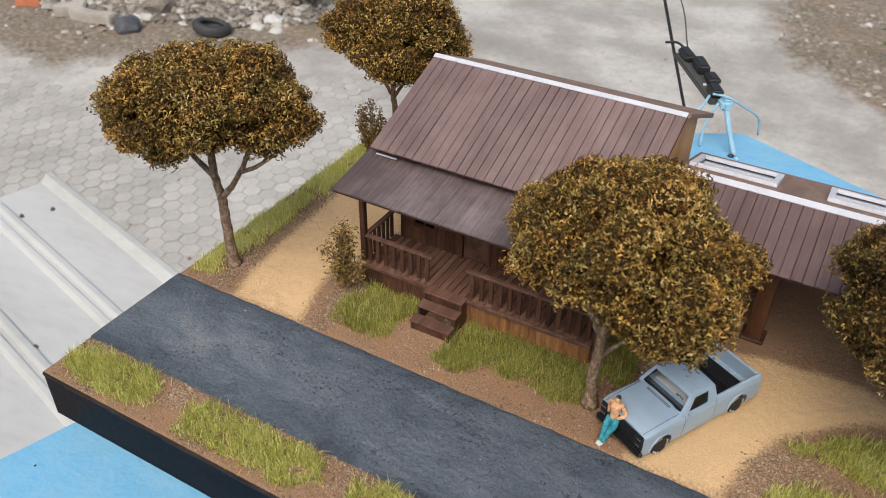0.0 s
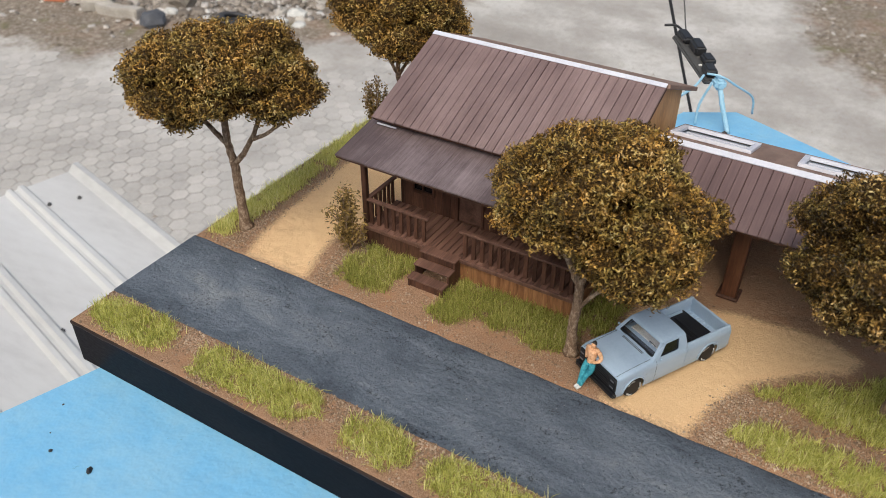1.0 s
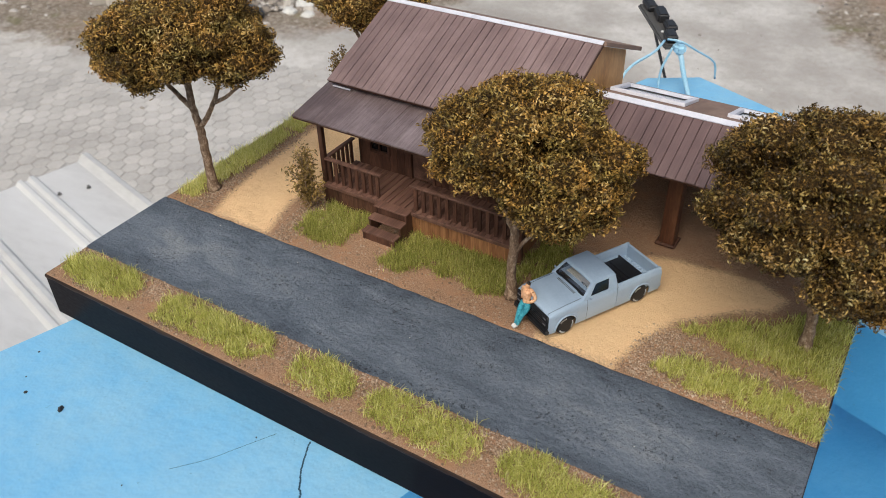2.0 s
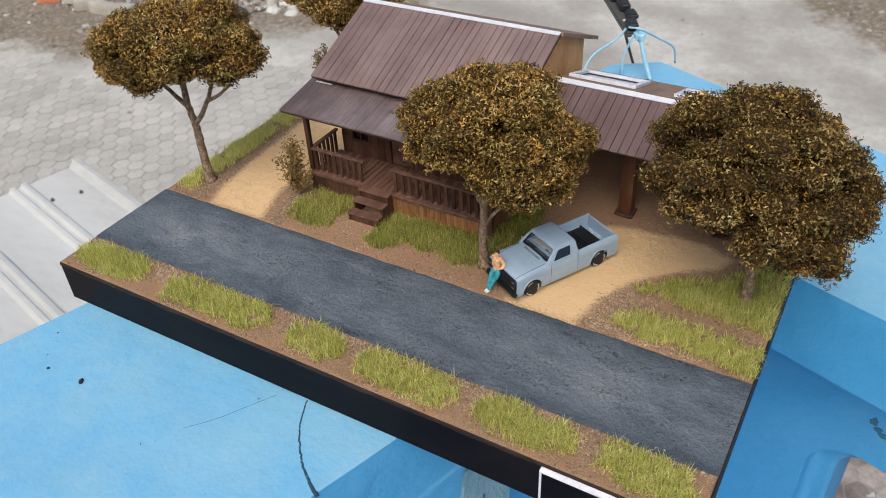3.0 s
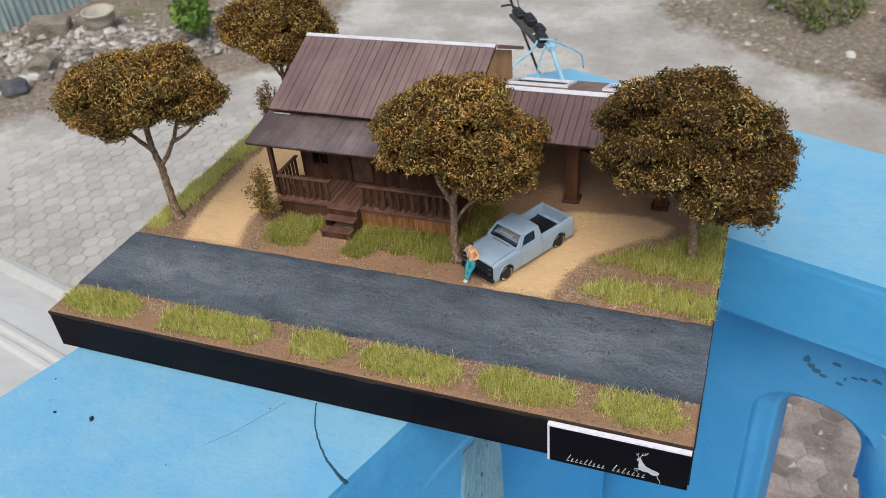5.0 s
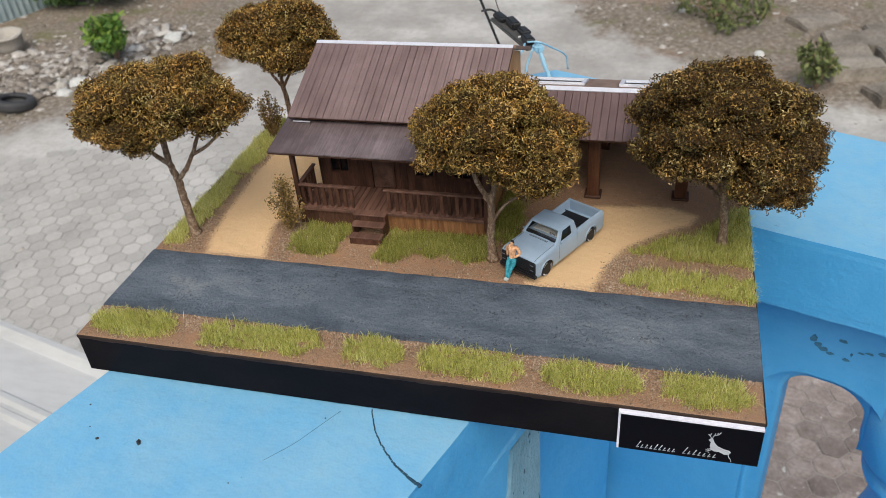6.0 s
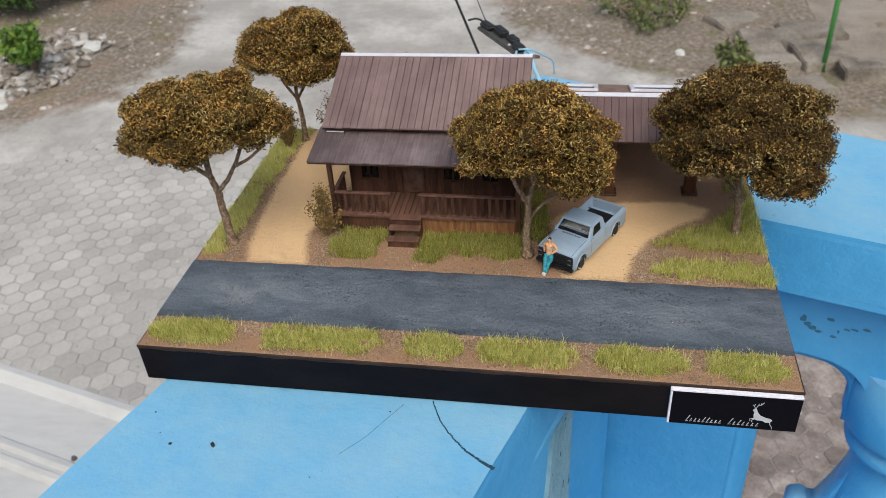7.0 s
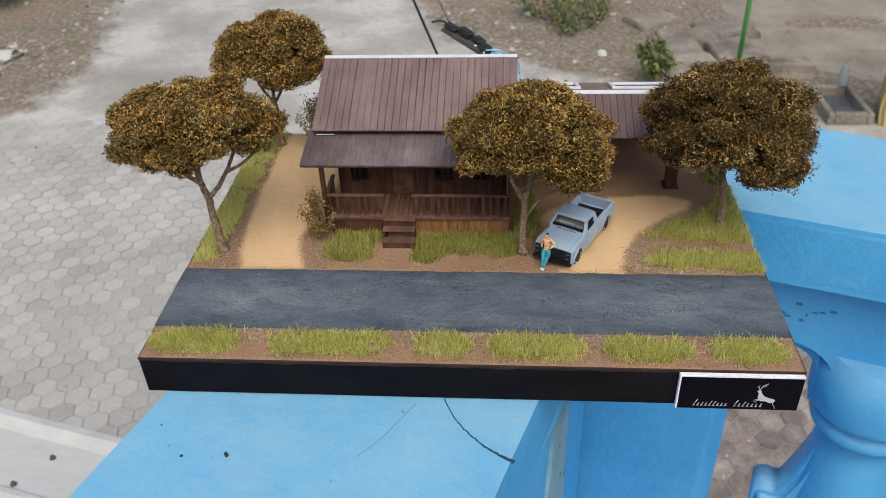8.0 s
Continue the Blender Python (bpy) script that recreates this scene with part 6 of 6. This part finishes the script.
# ---- the small figure leaning on the pickup: one plain mesh ----
def figure():
    bm = bmesh.new()
    jobs = []

    def limb(points, radii, slot):
        n = len(bm.faces)
        tube(bm, smooth_path(points, 4), list(np.interp(np.linspace(0, 1, 4 * (len(points) - 1) + 1), np.linspace(0, 1, len(radii)), radii)), 10)
        bm.faces.ensure_lookup_table()
        jobs.append((n, len(bm.faces), slot))

    # legs crossed at the ankle, one arm hanging to the bonnet, the other hand at the belt
    for s, foot in ((-1, (-0.0014, -0.0030)), (1, (-0.0002, -0.0034))):
        limb([(0.0013 * s, 0.0034, 0.0128), (0.0017 * s, 0.0016, 0.0098), (0.0011 * s - 0.0004, -0.0004, 0.0066), (foot[0], foot[1] + 0.0008, 0.0014)], [0.0018, 0.0017, 0.0013, 0.0010], 1)
        limb([(foot[0], foot[1] + 0.0010, 0.0009), (foot[0] - 0.0003, foot[1] - 0.0004, 0.0008), (foot[0] - 0.0005, foot[1] - 0.0018, 0.0006)], [0.0008, 0.0009, 0.0006], 2)
        limb([(0.0028 * s, 0.0046, 0.0202), (0.0014 * s, 0.0044, 0.0211)], [0.0012, 0.0012], 0)
        limb([(0.0012 * s, 0.0032, 0.0196), (0.0012 * s, 0.0030, 0.0188)], [0.0013, 0.0011], 0)
    limb([(-0.0031, 0.0048, 0.0203), (-0.0039, 0.0052, 0.0176), (-0.0036, 0.0048, 0.0150), (-0.0034, 0.0042, 0.0134)], [0.0011, 0.0010, 0.0008, 0.0006], 0)
    limb([(0.0031, 0.0046, 0.0203), (0.0046, 0.0046, 0.0178), (0.0044, 0.0036, 0.0160), (0.0022, 0.0022, 0.0146)], [0.0011, 0.0010, 0.0009, 0.0007], 0)
    limb([(0, 0.0036, 0.0126), (0, 0.0038, 0.0150), (0, 0.0042, 0.0174), (0, 0.0046, 0.0198), (0, 0.0047, 0.0212)], [0.0021, 0.0020, 0.0024, 0.0027, 0.0013], 0)
    limb([(0, 0.0035, 0.0122), (0, 0.0036, 0.0132)], [0.0022, 0.0022], 1)
    limb([(0, 0.0046, 0.0206), (0, 0.0043, 0.0224)], [0.0009, 0.0008], 0)
    for y, z, r, slot in ((0.0040, 0.0236, 0.0014, 0), (0.0044, 0.0242, 0.00135, 3)):
        n = len(bm.faces)
        bmesh.ops.create_uvsphere(bm, u_segments=14, v_segments=10, radius=r, matrix=Matrix.Translation((0, y, z)) @ Matrix.Diagonal((0.9, 1.0, 1.15, 1)))
        bm.faces.ensure_lookup_table()
        jobs.append((n, len(bm.faces), slot))
    for a, b, slot in jobs:
        for f in bm.faces[a:b]:
            f.material_index, f.smooth = slot, True
    ob = solid("figurine", bm, [figure_skin, figure_teal, figure_white, figure_dark], "tiny painted figurine in teal trousers leaning on the pickup", "figurine")
    ob.matrix_world = pose(0.2535, 0.0985, 0.0004, 0, 0, -14)
    return ob


figure()


# ---- clamp and wire tied to the balustrade's corner ----
def corner_clamp():
    c = thing("clamp", "dusty grey bar with black clips lashed by pale blue rope", "clamp")
    a, b = Vector((0.157, 0.541, 0.009)), Vector((0.209, 0.466, 0.006))
    d = (b - a).normalized()
    side = d.cross(Vector((0, 0, 1))).normalized()
    m = Matrix((side, d, side.cross(d))).transposed().to_4x4()
    m.translation = a
    long = (b - a).length
    part("bar", boxed(-0.0065, 0.0085, 0.0, long, -0.002, 0.002, 0.0012, m, 2), tool_grey, c, "dusty grey flat bar")
    for y0, y1, x, h in ((0.000, 0.022, 0.002, 0.006), (0.024, 0.046, -0.004, 0.008), (0.050, 0.066, -0.005, 0.006), (0.072, 0.088, -0.004, 0.007)):
        part("clip", rounded(boxed(x - 0.0065, x + 0.0035, y0, y1, 0.0018, 0.002 + h, 0.0, m @ pose(0, 0, 0, 0, 0, random.uniform(-6, 6))), 0.5, 0.0018), tool_black, c, "scuffed black clip")
    bm = bmesh.new()
    tube(bm, smooth_path([a + Vector((-0.018, 0.004, 0.006)), a + Vector((-0.008, 0.006, 0.007)), a + Vector((0.002, 0.0, 0.005))], 5), [0.0012] * 11, 6)
    part("hook", bm, tool_black, c)
    bolt = lathe([(0.0016, 0), (0.0016, 0.0008), (0.001, 0.0012)], 10, m @ pose(0.003, 0.064, 0.002))
    part("bolt", bolt, white_stone, c, "small pale bolt")
    part("sleeve", rounded(boxed(-0.0075, 0.0020, long - 0.002, long + 0.011, -0.003, 0.0060, 0.0, m), 0.5, 0.0025), rope_blue, c, "pale blue painted sleeve")
    rope = bmesh.new()
    knot = b + Vector((0.006, -0.004, 0.002))
    for pts, w in (([knot, (0.222, 0.458, -0.010), (0.231, 0.4545, SLAB)], 0.0021), ([knot + Vector((-0.006, -0.002, 0)), (0.203, 0.458, -0.012), (0.203, 0.456, SLAB)], 0.0010),
                   ([knot + Vector((-0.014, 0, 0.004)), (0.200, 0.440, 0.010), (0.190, 0.405, 0.004), (0.184, 0.392, SLAB)], 0.0011),
                   ([knot + Vector((-0.012, 0.002, 0.005)), knot + Vector((0, 0, 0.006)), (0.226, 0.474, 0.004), (0.237, 0.495, -0.012), (0.239, 0.5015, SLAB)], 0.0009)):
        path = smooth_path(pts, 7)
        tube(rope, path, [w] * len(path), 8, True, 0.12)
    part("rope", rope, rope_blue, c, "pale blue rope lashing")
    settle(c, (0.231, 0.4545, SLAB))
    for k, (x, y, r) in enumerate(((0.229, 0.452, 0.0035), (0.234, 0.450, 0.003), (0.215, 0.440, 0.002))):
        bm = bmesh.new()
        rock(bm, (x, y, SLAB + r * 0.25), r, 90 + k, 0.5)
        solid("debris", bm, rope_blue if k % 2 else tool_black, "crumb of dirt lying on the blue cap", "debris", "crumbs on the cap")
    bm = bmesh.new()
    wire = smooth_path([(0.202, 0.658, -0.247), (0.137, 0.662, -0.080), (0.101, 0.665, 0.013), (0.065, 0.667, 0.107), (-0.008, 0.672, 0.293)], 8)
    tube(bm, wire, [0.0017] * len(wire), 8)
    cable = solid("cable", bm, tool_black, "stiff black cable running past the corner clamp", "cable")
    bm = bmesh.new()
    tie = smooth_path([a + Vector((0.002, 0.004, 0.006)), a + Vector((-0.022, 0.05, 0.03)), (0.0785, 0.6662, 0.072)], 6)
    tube(bm, tie, [0.0006] * len(tie), 6)
    part("tie_wire", bm, tool_grey, cable, "thin grey tie wire")


corner_clamp()


# ---- things in the yard ----
def leafy(name, at, size, height, seed, material, label, leaves=2600, leaf=0.05):
    b = thing(name, label, "shrub", "shrubs in the yard", at=at)
    q = np.random.default_rng(seed)
    stems = bmesh.new()
    for k in range(7):
        a = k * 0.9 + q.uniform(0, 0.5)
        tip = Vector((math.cos(a) * size * 0.7, math.sin(a) * size * 0.7, height * q.uniform(0.6, 0.9)))
        pts = smooth_path([(0, 0, 0), tip * 0.5 + Vector((0, 0, height * 0.12)), tip], 4)
        tube(stems, pts, list(np.linspace(0.018, 0.006, len(pts))), 5)
    part("stems", stems, bark, b)
    lumps = [(q.normal(0, size * 0.42), q.normal(0, size * 0.42), height * q.uniform(0.35, 0.85), size * q.uniform(0.28, 0.5)) for _ in range(11)]
    pts = crown_points(lumps, leaves, seed, 0.9, size * 0.12, size * 0.2)
    pts[:, 2] = np.maximum(pts[:, 2], 0.03)
    v, f = curls(pts, seed, (leaf * 0.8, leaf * 1.3), (leaf * 0.4, leaf * 0.7), (0.6, 1.6))
    part("leaves", quad_mesh("leaves", v, f, material), None, b)
    return b


leafy("shrub", (-8.30, 10.60, GROUND), 0.36, 0.85, 51, lime_leaf, "bright green leafy shrub beside a rubble heap", 620, 0.07)
leafy("shrub", (-11.0, 13.2, GROUND), 1.1, 1.2, 52, green_leaf, "dense dark green shrub by the metal fence", 4200, 0.07)
leafy("shrub", (-9.6, 14.2, GROUND), 0.9, 0.8, 53, green_leaf, "dense low green shrub behind rubble", 3000, 0.06)
leafy("shrub", (2.26, 10.45, GROUND), 0.27, 0.62, 54, dull_leaf, "dull green leafy shrub beside concrete blocks", 420, 0.05)
leafy("shrub", (1.02, 13.0, GROUND), 0.65, 0.45, 55, dull_leaf, "dull green tuft of weeds in dry soil", 900, 0.05)


def litter(name, outline, count, low, high, seed, label, lift=0.0):
    """Loose stones and scraps over a stretch of ground, as one heap."""
    g = np.random.default_rng(seed)
    xs, ys = [p[0] for p in outline], [p[1] for p in outline]
    x, y = g.uniform(min(xs), max(xs), count * 4), g.uniform(min(ys), max(ys), count * 4)
    keep = inside_by(outline, x, y) > 0
    x, y = x[keep][:count], y[keep][:count]
    n = len(x)
    s = low * (high / low) ** (g.random(n) ** 2.2)
    cube = np.array([[-1, -1, -0.6], [1, -1, -0.6], [1, 1, -0.6], [-1, 1, -0.6], [-0.7, -0.7, 0.6], [0.7, -0.7, 0.6], [0.7, 0.7, 0.6], [-0.7, 0.7, 0.6]])
    v = cube[None] * s[:, None, None] * g.uniform(0.35, 1.3, (n, 8, 3)) * np.array([1.3, 0.85, 0.55])
    a = g.uniform(0, 6.3, n)
    c, d = np.cos(a)[:, None], np.sin(a)[:, None]
    v = np.stack([v[..., 0] * c - v[..., 1] * d + x[:, None], v[..., 0] * d + v[..., 1] * c + y[:, None], v[..., 2] + (GROUND + s * 0.3 + lift * g.random(n))[:, None]], -1)
    f = np.array([[4, 5, 6, 7], [0, 1, 5, 4], [1, 2, 6, 5], [2, 3, 7, 6], [3, 0, 4, 7]])
    q = (np.arange(n) * 8)[:, None, None] + f
    return tagged(new(name, quad_mesh(name, v.reshape(-1, 3), q.reshape(-1, 4), rubble_stone)), label, "rubble", kind="stuff")


litter("rubble", [(-12.0, 8.0), (-10.0, 8.4), (-8.0, 9.5), (-7.5, 10.2), (-7.6, 11.9), (-9.0, 12.4), (-9.2, 10.8), (-12.2, 10.6)], 3400, 0.014, 0.095, 61, "heap of pale broken stones and concrete rubble", 0.06)
litter("rubble", [(-14, 6.8), (-9, 7.6), (-6.6, 10), (-6.4, 12), (-7.5, 18), (-13, 18)], 3800, 0.010, 0.06, 62, "pale stones and litter strewn over brown soil")
litter("rubble", [(-1.2, 13.2), (0.4, 11.6), (2.0, 10.6), (3.0, 10.6), (3.6, 13), (4, 18), (-1.5, 18)], 1700, 0.010, 0.06, 63, "pale stones and litter strewn over dry soil")
litter("rubble", [(-10, 2), (4, 2), (4, 9), (-2, 13), (-7, 9)], 260, 0.008, 0.028, 64, "small stones lying about the paved yard")
for k, (at, s, fl, material, label) in enumerate((
        ((-9.98, 8.12), 0.26, 0.8, dark_stone, "dark blue-grey boulder at the edge of rubble"), ((-10.05, 8.58), 0.14, 0.9, white_stone, "small bright white stone on rubble"),
        ((-10.28, 9.05), 0.36, 0.6, concrete, "flat grey boulder among rubble"), ((-8.3, 9.6), 0.17, 0.7, white_stone, "pale broken stone on rubble"),
        ((-7.75, 11.45), 0.20, 0.7, white_stone, "pale broken stone beside a shrub"), ((-8.36, 9.27), 0.13, 0.6, white_stone, "pale broken stone on rubble"), ((-8.12, 9.44), 0.11, 0.7, pale_concrete, "pale broken stone on rubble"), ((-8.02, 9.28), 0.12, 0.6, white_stone, "pale broken stone on rubble"), ((-8.58, 9.50), 0.14, 0.7, pale_concrete, "pale broken stone on rubble"),
        ((1.62, 11.50), 0.10, 0.7, white_stone, "small white stone on dry soil"), ((0.55, 13.3), 0.08, 0.7, white_stone, "small white stone on dry soil"))):
    bm = bmesh.new()
    rock(bm, (at[0], at[1], GROUND + s * fl * 0.4), s, 200 + k, fl, 2)
    solid("boulder", bm, material, label, "stone", "loose boulders")
solid("concrete_block", boxed(-0.33, 0.33, -0.22, 0.22, 0, 0.30, 0.03, pose(-11.3, 10.35, GROUND, 0, 6, 30)), concrete, "pale broken concrete block near the metal fence", "block")
solid("crate", boxed(-0.22, 0.22, -0.16, 0.16, 0, 0.22, 0.02, pose(-12.25, 8.15, GROUND, 0, 0, 25)), brick_red, "red-orange crate standing by rubble", "crate")


def pot(at, r, h, material, label):
    p = solid("pot", lathe([(r * 0.72, 0), (r * 0.95, h * 0.5), (r, h * 0.9), (r * 1.08, h * 0.92), (r * 1.08, h), (r * 0.9, h), (r * 0.85, h * 0.55), (r * 0.5, h * 0.5)], 28), material, label, "pot")
    p.matrix_world = pose(*at, GROUND, 4, 3, 0)


pot((-10.55, 10.80), 0.27, 0.34, pale_concrete, "round pale concrete pot on rubble")
# a worn tyre lying against the stones
tyre_bm = lathe([(0.20, 0.03), (0.22, 0.005), (0.29, 0.0), (0.33, 0.02), (0.345, 0.06), (0.34, 0.09), (0.345, 0.12), (0.33, 0.16), (0.29, 0.18), (0.22, 0.175), (0.20, 0.15), (0.215, 0.12), (0.27, 0.09), (0.215, 0.06), (0.20, 0.03)], 40, pose(-8.85, 8.74, GROUND + 0.02, -10, 8, 0) @ Matrix.Scale(0.86, 4))
solid("tyre", tyre_bm, rubber_dusty, "dusty black rubber tyre lying at the edge of rubble", "tyre")

# corrugated fence at the far side
fence = thing("metal_fence", "pale teal corrugated metal fence at the yard's edge", "fence", kind="structure")
F0, F1 = Vector((-12.75, 8.9, GROUND)), Vector((-11.35, 13.4, GROUND))
fd = (F1 - F0)
for k in range(3):
    bm = bmesh.new()
    a, b = F0 + fd * (k / 3), F0 + fd * ((k + 1) / 3 + 0.01)
    n = 96
    side = Vector((fd.y, -fd.x, 0)).normalized()
    cols = [[bm.verts.new(a.lerp(b, i / n) + side * (0.018 * math.sin(i * 2 * math.pi / 8) + 0.012 * (k % 2)) + Vector((0, 0, z))) for z in (-0.05, 1.0, 2.1)] for i in range(n + 1)]
    for p, q in zip(cols, cols[1:]):
        for j in range(2):
            bm.faces.new((p[j], q[j], q[j + 1], p[j + 1]))
    bmesh.ops.solidify(bm, geom=bm.faces[:], thickness=0.004)
    part("sheet", bm, fence_metal, fence)

# broken slabs, path, pit and pole by the drain
def rough_block(x, y, a, b, h, turn, seed):
    bm = boxed(-a, a, -b, b, 0, h, 0.02, None, 2)
    finely_cut(bm, 0.16)
    for v in bm.verts:
        v.co += noise.noise_vector(v.co * 3.1 + Vector((seed, 0, 0))) * 0.05
    bmesh.ops.transform(bm, matrix=pose(x, y, GROUND - 0.03, 0, 0, turn), verts=bm.verts[:])
    return bm


for k, (x, y, a, b, h, turn) in enumerate(((2.72, 11.10, 0.36, 0.42, 0.22, 14), (2.95, 11.95, 0.42, 0.34, 0.17, 8), (3.52, 11.35, 0.34, 0.40, 0.20, 10), (3.60, 12.35, 0.46, 0.34, 0.15, 4), (3.15, 10.25, 0.30, 0.26, 0.16, 20),
                                           (4.05, 10.75, 0.38, 0.20, 0.24, 3), (2.55, 12.9, 0.40, 0.30, 0.12, 30))):
    solid("concrete_block", rough_block(x, y, a, b, h, turn, k * 7.0), concrete, "broken weathered concrete slab along the drain", "block", "drain slabs")
for k, (x, y, a, b, h, turn) in enumerate(((-10.80, 8.18, 0.42, 0.12, 0.18, 8), (-11.36, 8.20, 0.24, 0.15, 0.2, 40))):
    solid("concrete_block", rough_block(x, y, a, b, h, turn, 60 + k * 7.0), pale_concrete, "pale broken concrete slab at the edge of rubble", "block", "rubble slabs")
pathway = bmesh.new()
prism(pathway, [(3.75, 11.3), (7.5, 9.2), (9.5, 17.5), (3.9, 17.5)], GROUND - 0.02, GROUND + 0.03)
solid("path", pathway, dusty_path, "pale dusty concrete path beside the drain", "path", kind="structure")
pit = thing("drain_pit", "low square concrete drain pit with a dark hollow", "drain", kind="structure")
for q in ((4.20, 4.28, 9.2, 10.1), (4.68, 4.76, 9.2, 10.1), (4.28, 4.68, 9.2, 9.28), (4.28, 4.68, 10.02, 10.1)):
    part("wall", boxed(*q, GROUND - 0.02, GROUND + 0.15, 0.015), concrete, pit)
part("bottom", boxed(4.28, 4.68, 9.28, 10.02, GROUND - 0.01, GROUND + 0.02), dark_stone, pit)
pillar = boxed(-0.2, 0.3, -0.25, 0.25, 0, 1.7, 0.05, None, 3)
finely_cut(pillar, 0.2)
for v in pillar.verts:
    v.co += noise.noise_vector(v.co * 2.2) * 0.05
bmesh.ops.transform(pillar, matrix=pose(5.06, 9.35, GROUND - 0.02, 0, 0, -12), verts=pillar.verts[:])
solid("pillar", pillar, yellow_plaster, "stained yellow masonry pillar beside the drain pit", "pillar")
bm = bmesh.new()
tube(bm, [(3.50, 10.98, GROUND), (3.50, 10.98, GROUND + 2.9)], [0.035, 0.035], 12)
solid("pole", bm, green_paint, "thin green painted pole standing by the drain", "pole")
bottle = solid("bottle", lathe([(0.055, 0), (0.06, 0.02), (0.06, 0.20), (0.03, 0.27), (0.022, 0.31)], 20), sky_glass, "empty clear plastic bottle on the ground", "bottle")
bottle.matrix_world = pose(4.62, 10.06, GROUND + 0.145)

# ---- hexagonal pavers of the yard ----
PITCH, HEX_TURN = 0.1950, radians(15.0)
HEX_AT = (-3.673, 4.857)
ua = Vector((math.cos(HEX_TURN), math.sin(HEX_TURN), 0)) * PITCH
ub = Vector((math.cos(HEX_TURN + math.pi / 3), math.sin(HEX_TURN + math.pi / 3), 0)) * PITCH
PAVED = [(-11.5, 1.2), (5.0, 1.2), (5.0, 7.0), (1.5, 8.2), (-2.0, 8.6), (-5.4, 8.9), (-8.0, 7.2), (-11.5, 5.6)]
hex_r = PITCH / math.sqrt(3)


def hex_rings():
    out = []
    for r, z in ((hex_r * 0.965, 0.0), (hex_r * 0.962, 0.006), (hex_r * 0.905, 0.010)):
        out.append([(r * math.cos(HEX_TURN + math.pi / 6 + k * math.pi / 3), r * math.sin(HEX_TURN + math.pi / 6 + k * math.pi / 3), z) for k in range(6)])
    return out


near, far = [], []
for i in range(-70, 71):
    for j in range(-60, 61):
        c = Vector((*HEX_AT, 0)) + ua * i + ub * j
        if c.y < 1.2 or c.y > 11 or c.x < -11.5 or c.x > 5:
            continue
        if float(inside_by(PAVED, np.array([c.x]), np.array([c.y]))[0]) < 0.9 * noise.noise(c * 0.8) + 0.35 * noise.noise(c * 2.5):
            continue
        (near if -4.6 < c.x < -1.6 and 2.6 < c.y < 6.4 else far).append(c)
near.sort(key=lambda c: (c - Vector((-2.6, 3.6, 0))).length)
near, far = near[:300], far + near[300:]
paving = thing("paving", "grey hexagonal concrete pavers with dusty joints", "paving", kind="structure")
bed = bmesh.new()
bed.faces.new([bed.verts.new((x * 0.9, y * 0.86 + 0.2, GROUND - 0.0095)) for x, y in PAVED])
part("bedding", bed, joint_soil, paving, "dark dusty joint filling")
bm = bmesh.new()
rings = [[bm.verts.new(p) for p in ring] for ring in hex_rings()]
for a, b in zip(rings, rings[1:]):
    for k in range(6):
        bm.faces.new((a[k], a[(k + 1) % 6], b[(k + 1) % 6], b[k]))
bm.faces.new(rings[-1])
hex_me = link_mesh("paver", bm, hex_paver)
g = random.Random(3)
for brown, material, label in ((False, hex_far, ""), (True, brown_pavers, "reddish-brown pavers")):
    verts, faces = [], []
    for c in far:
        if (c.x > -0.6 + 0.5 * noise.noise(c) and c.y < 7.2) != brown:
            continue
        n = len(verts)
        dz = g.uniform(-0.003, 0.003)
        for ring in hex_rings()[1:]:
            verts += [(x + c.x, y + c.y, z + GROUND - 0.012 + dz) for x, y, z in ring]
        faces += [(n + k, n + (k + 1) % 6, n + 6 + (k + 1) % 6, n + 6 + k) for k in range(6)] + [tuple(n + 6 + k for k in range(6))]
    me = bpy.data.meshes.new("pavers")
    me.from_pydata(verts, [], faces)
    me.materials.append(material)
    part("pavers", me, None, paving, label, kind="stuff")
for c in near:
    piece("paver", hex_me, paving, pose(c.x, c.y, GROUND - 0.012 + g.uniform(-0.003, 0.003), g.uniform(-0.5, 0.5), g.uniform(-0.5, 0.5)))
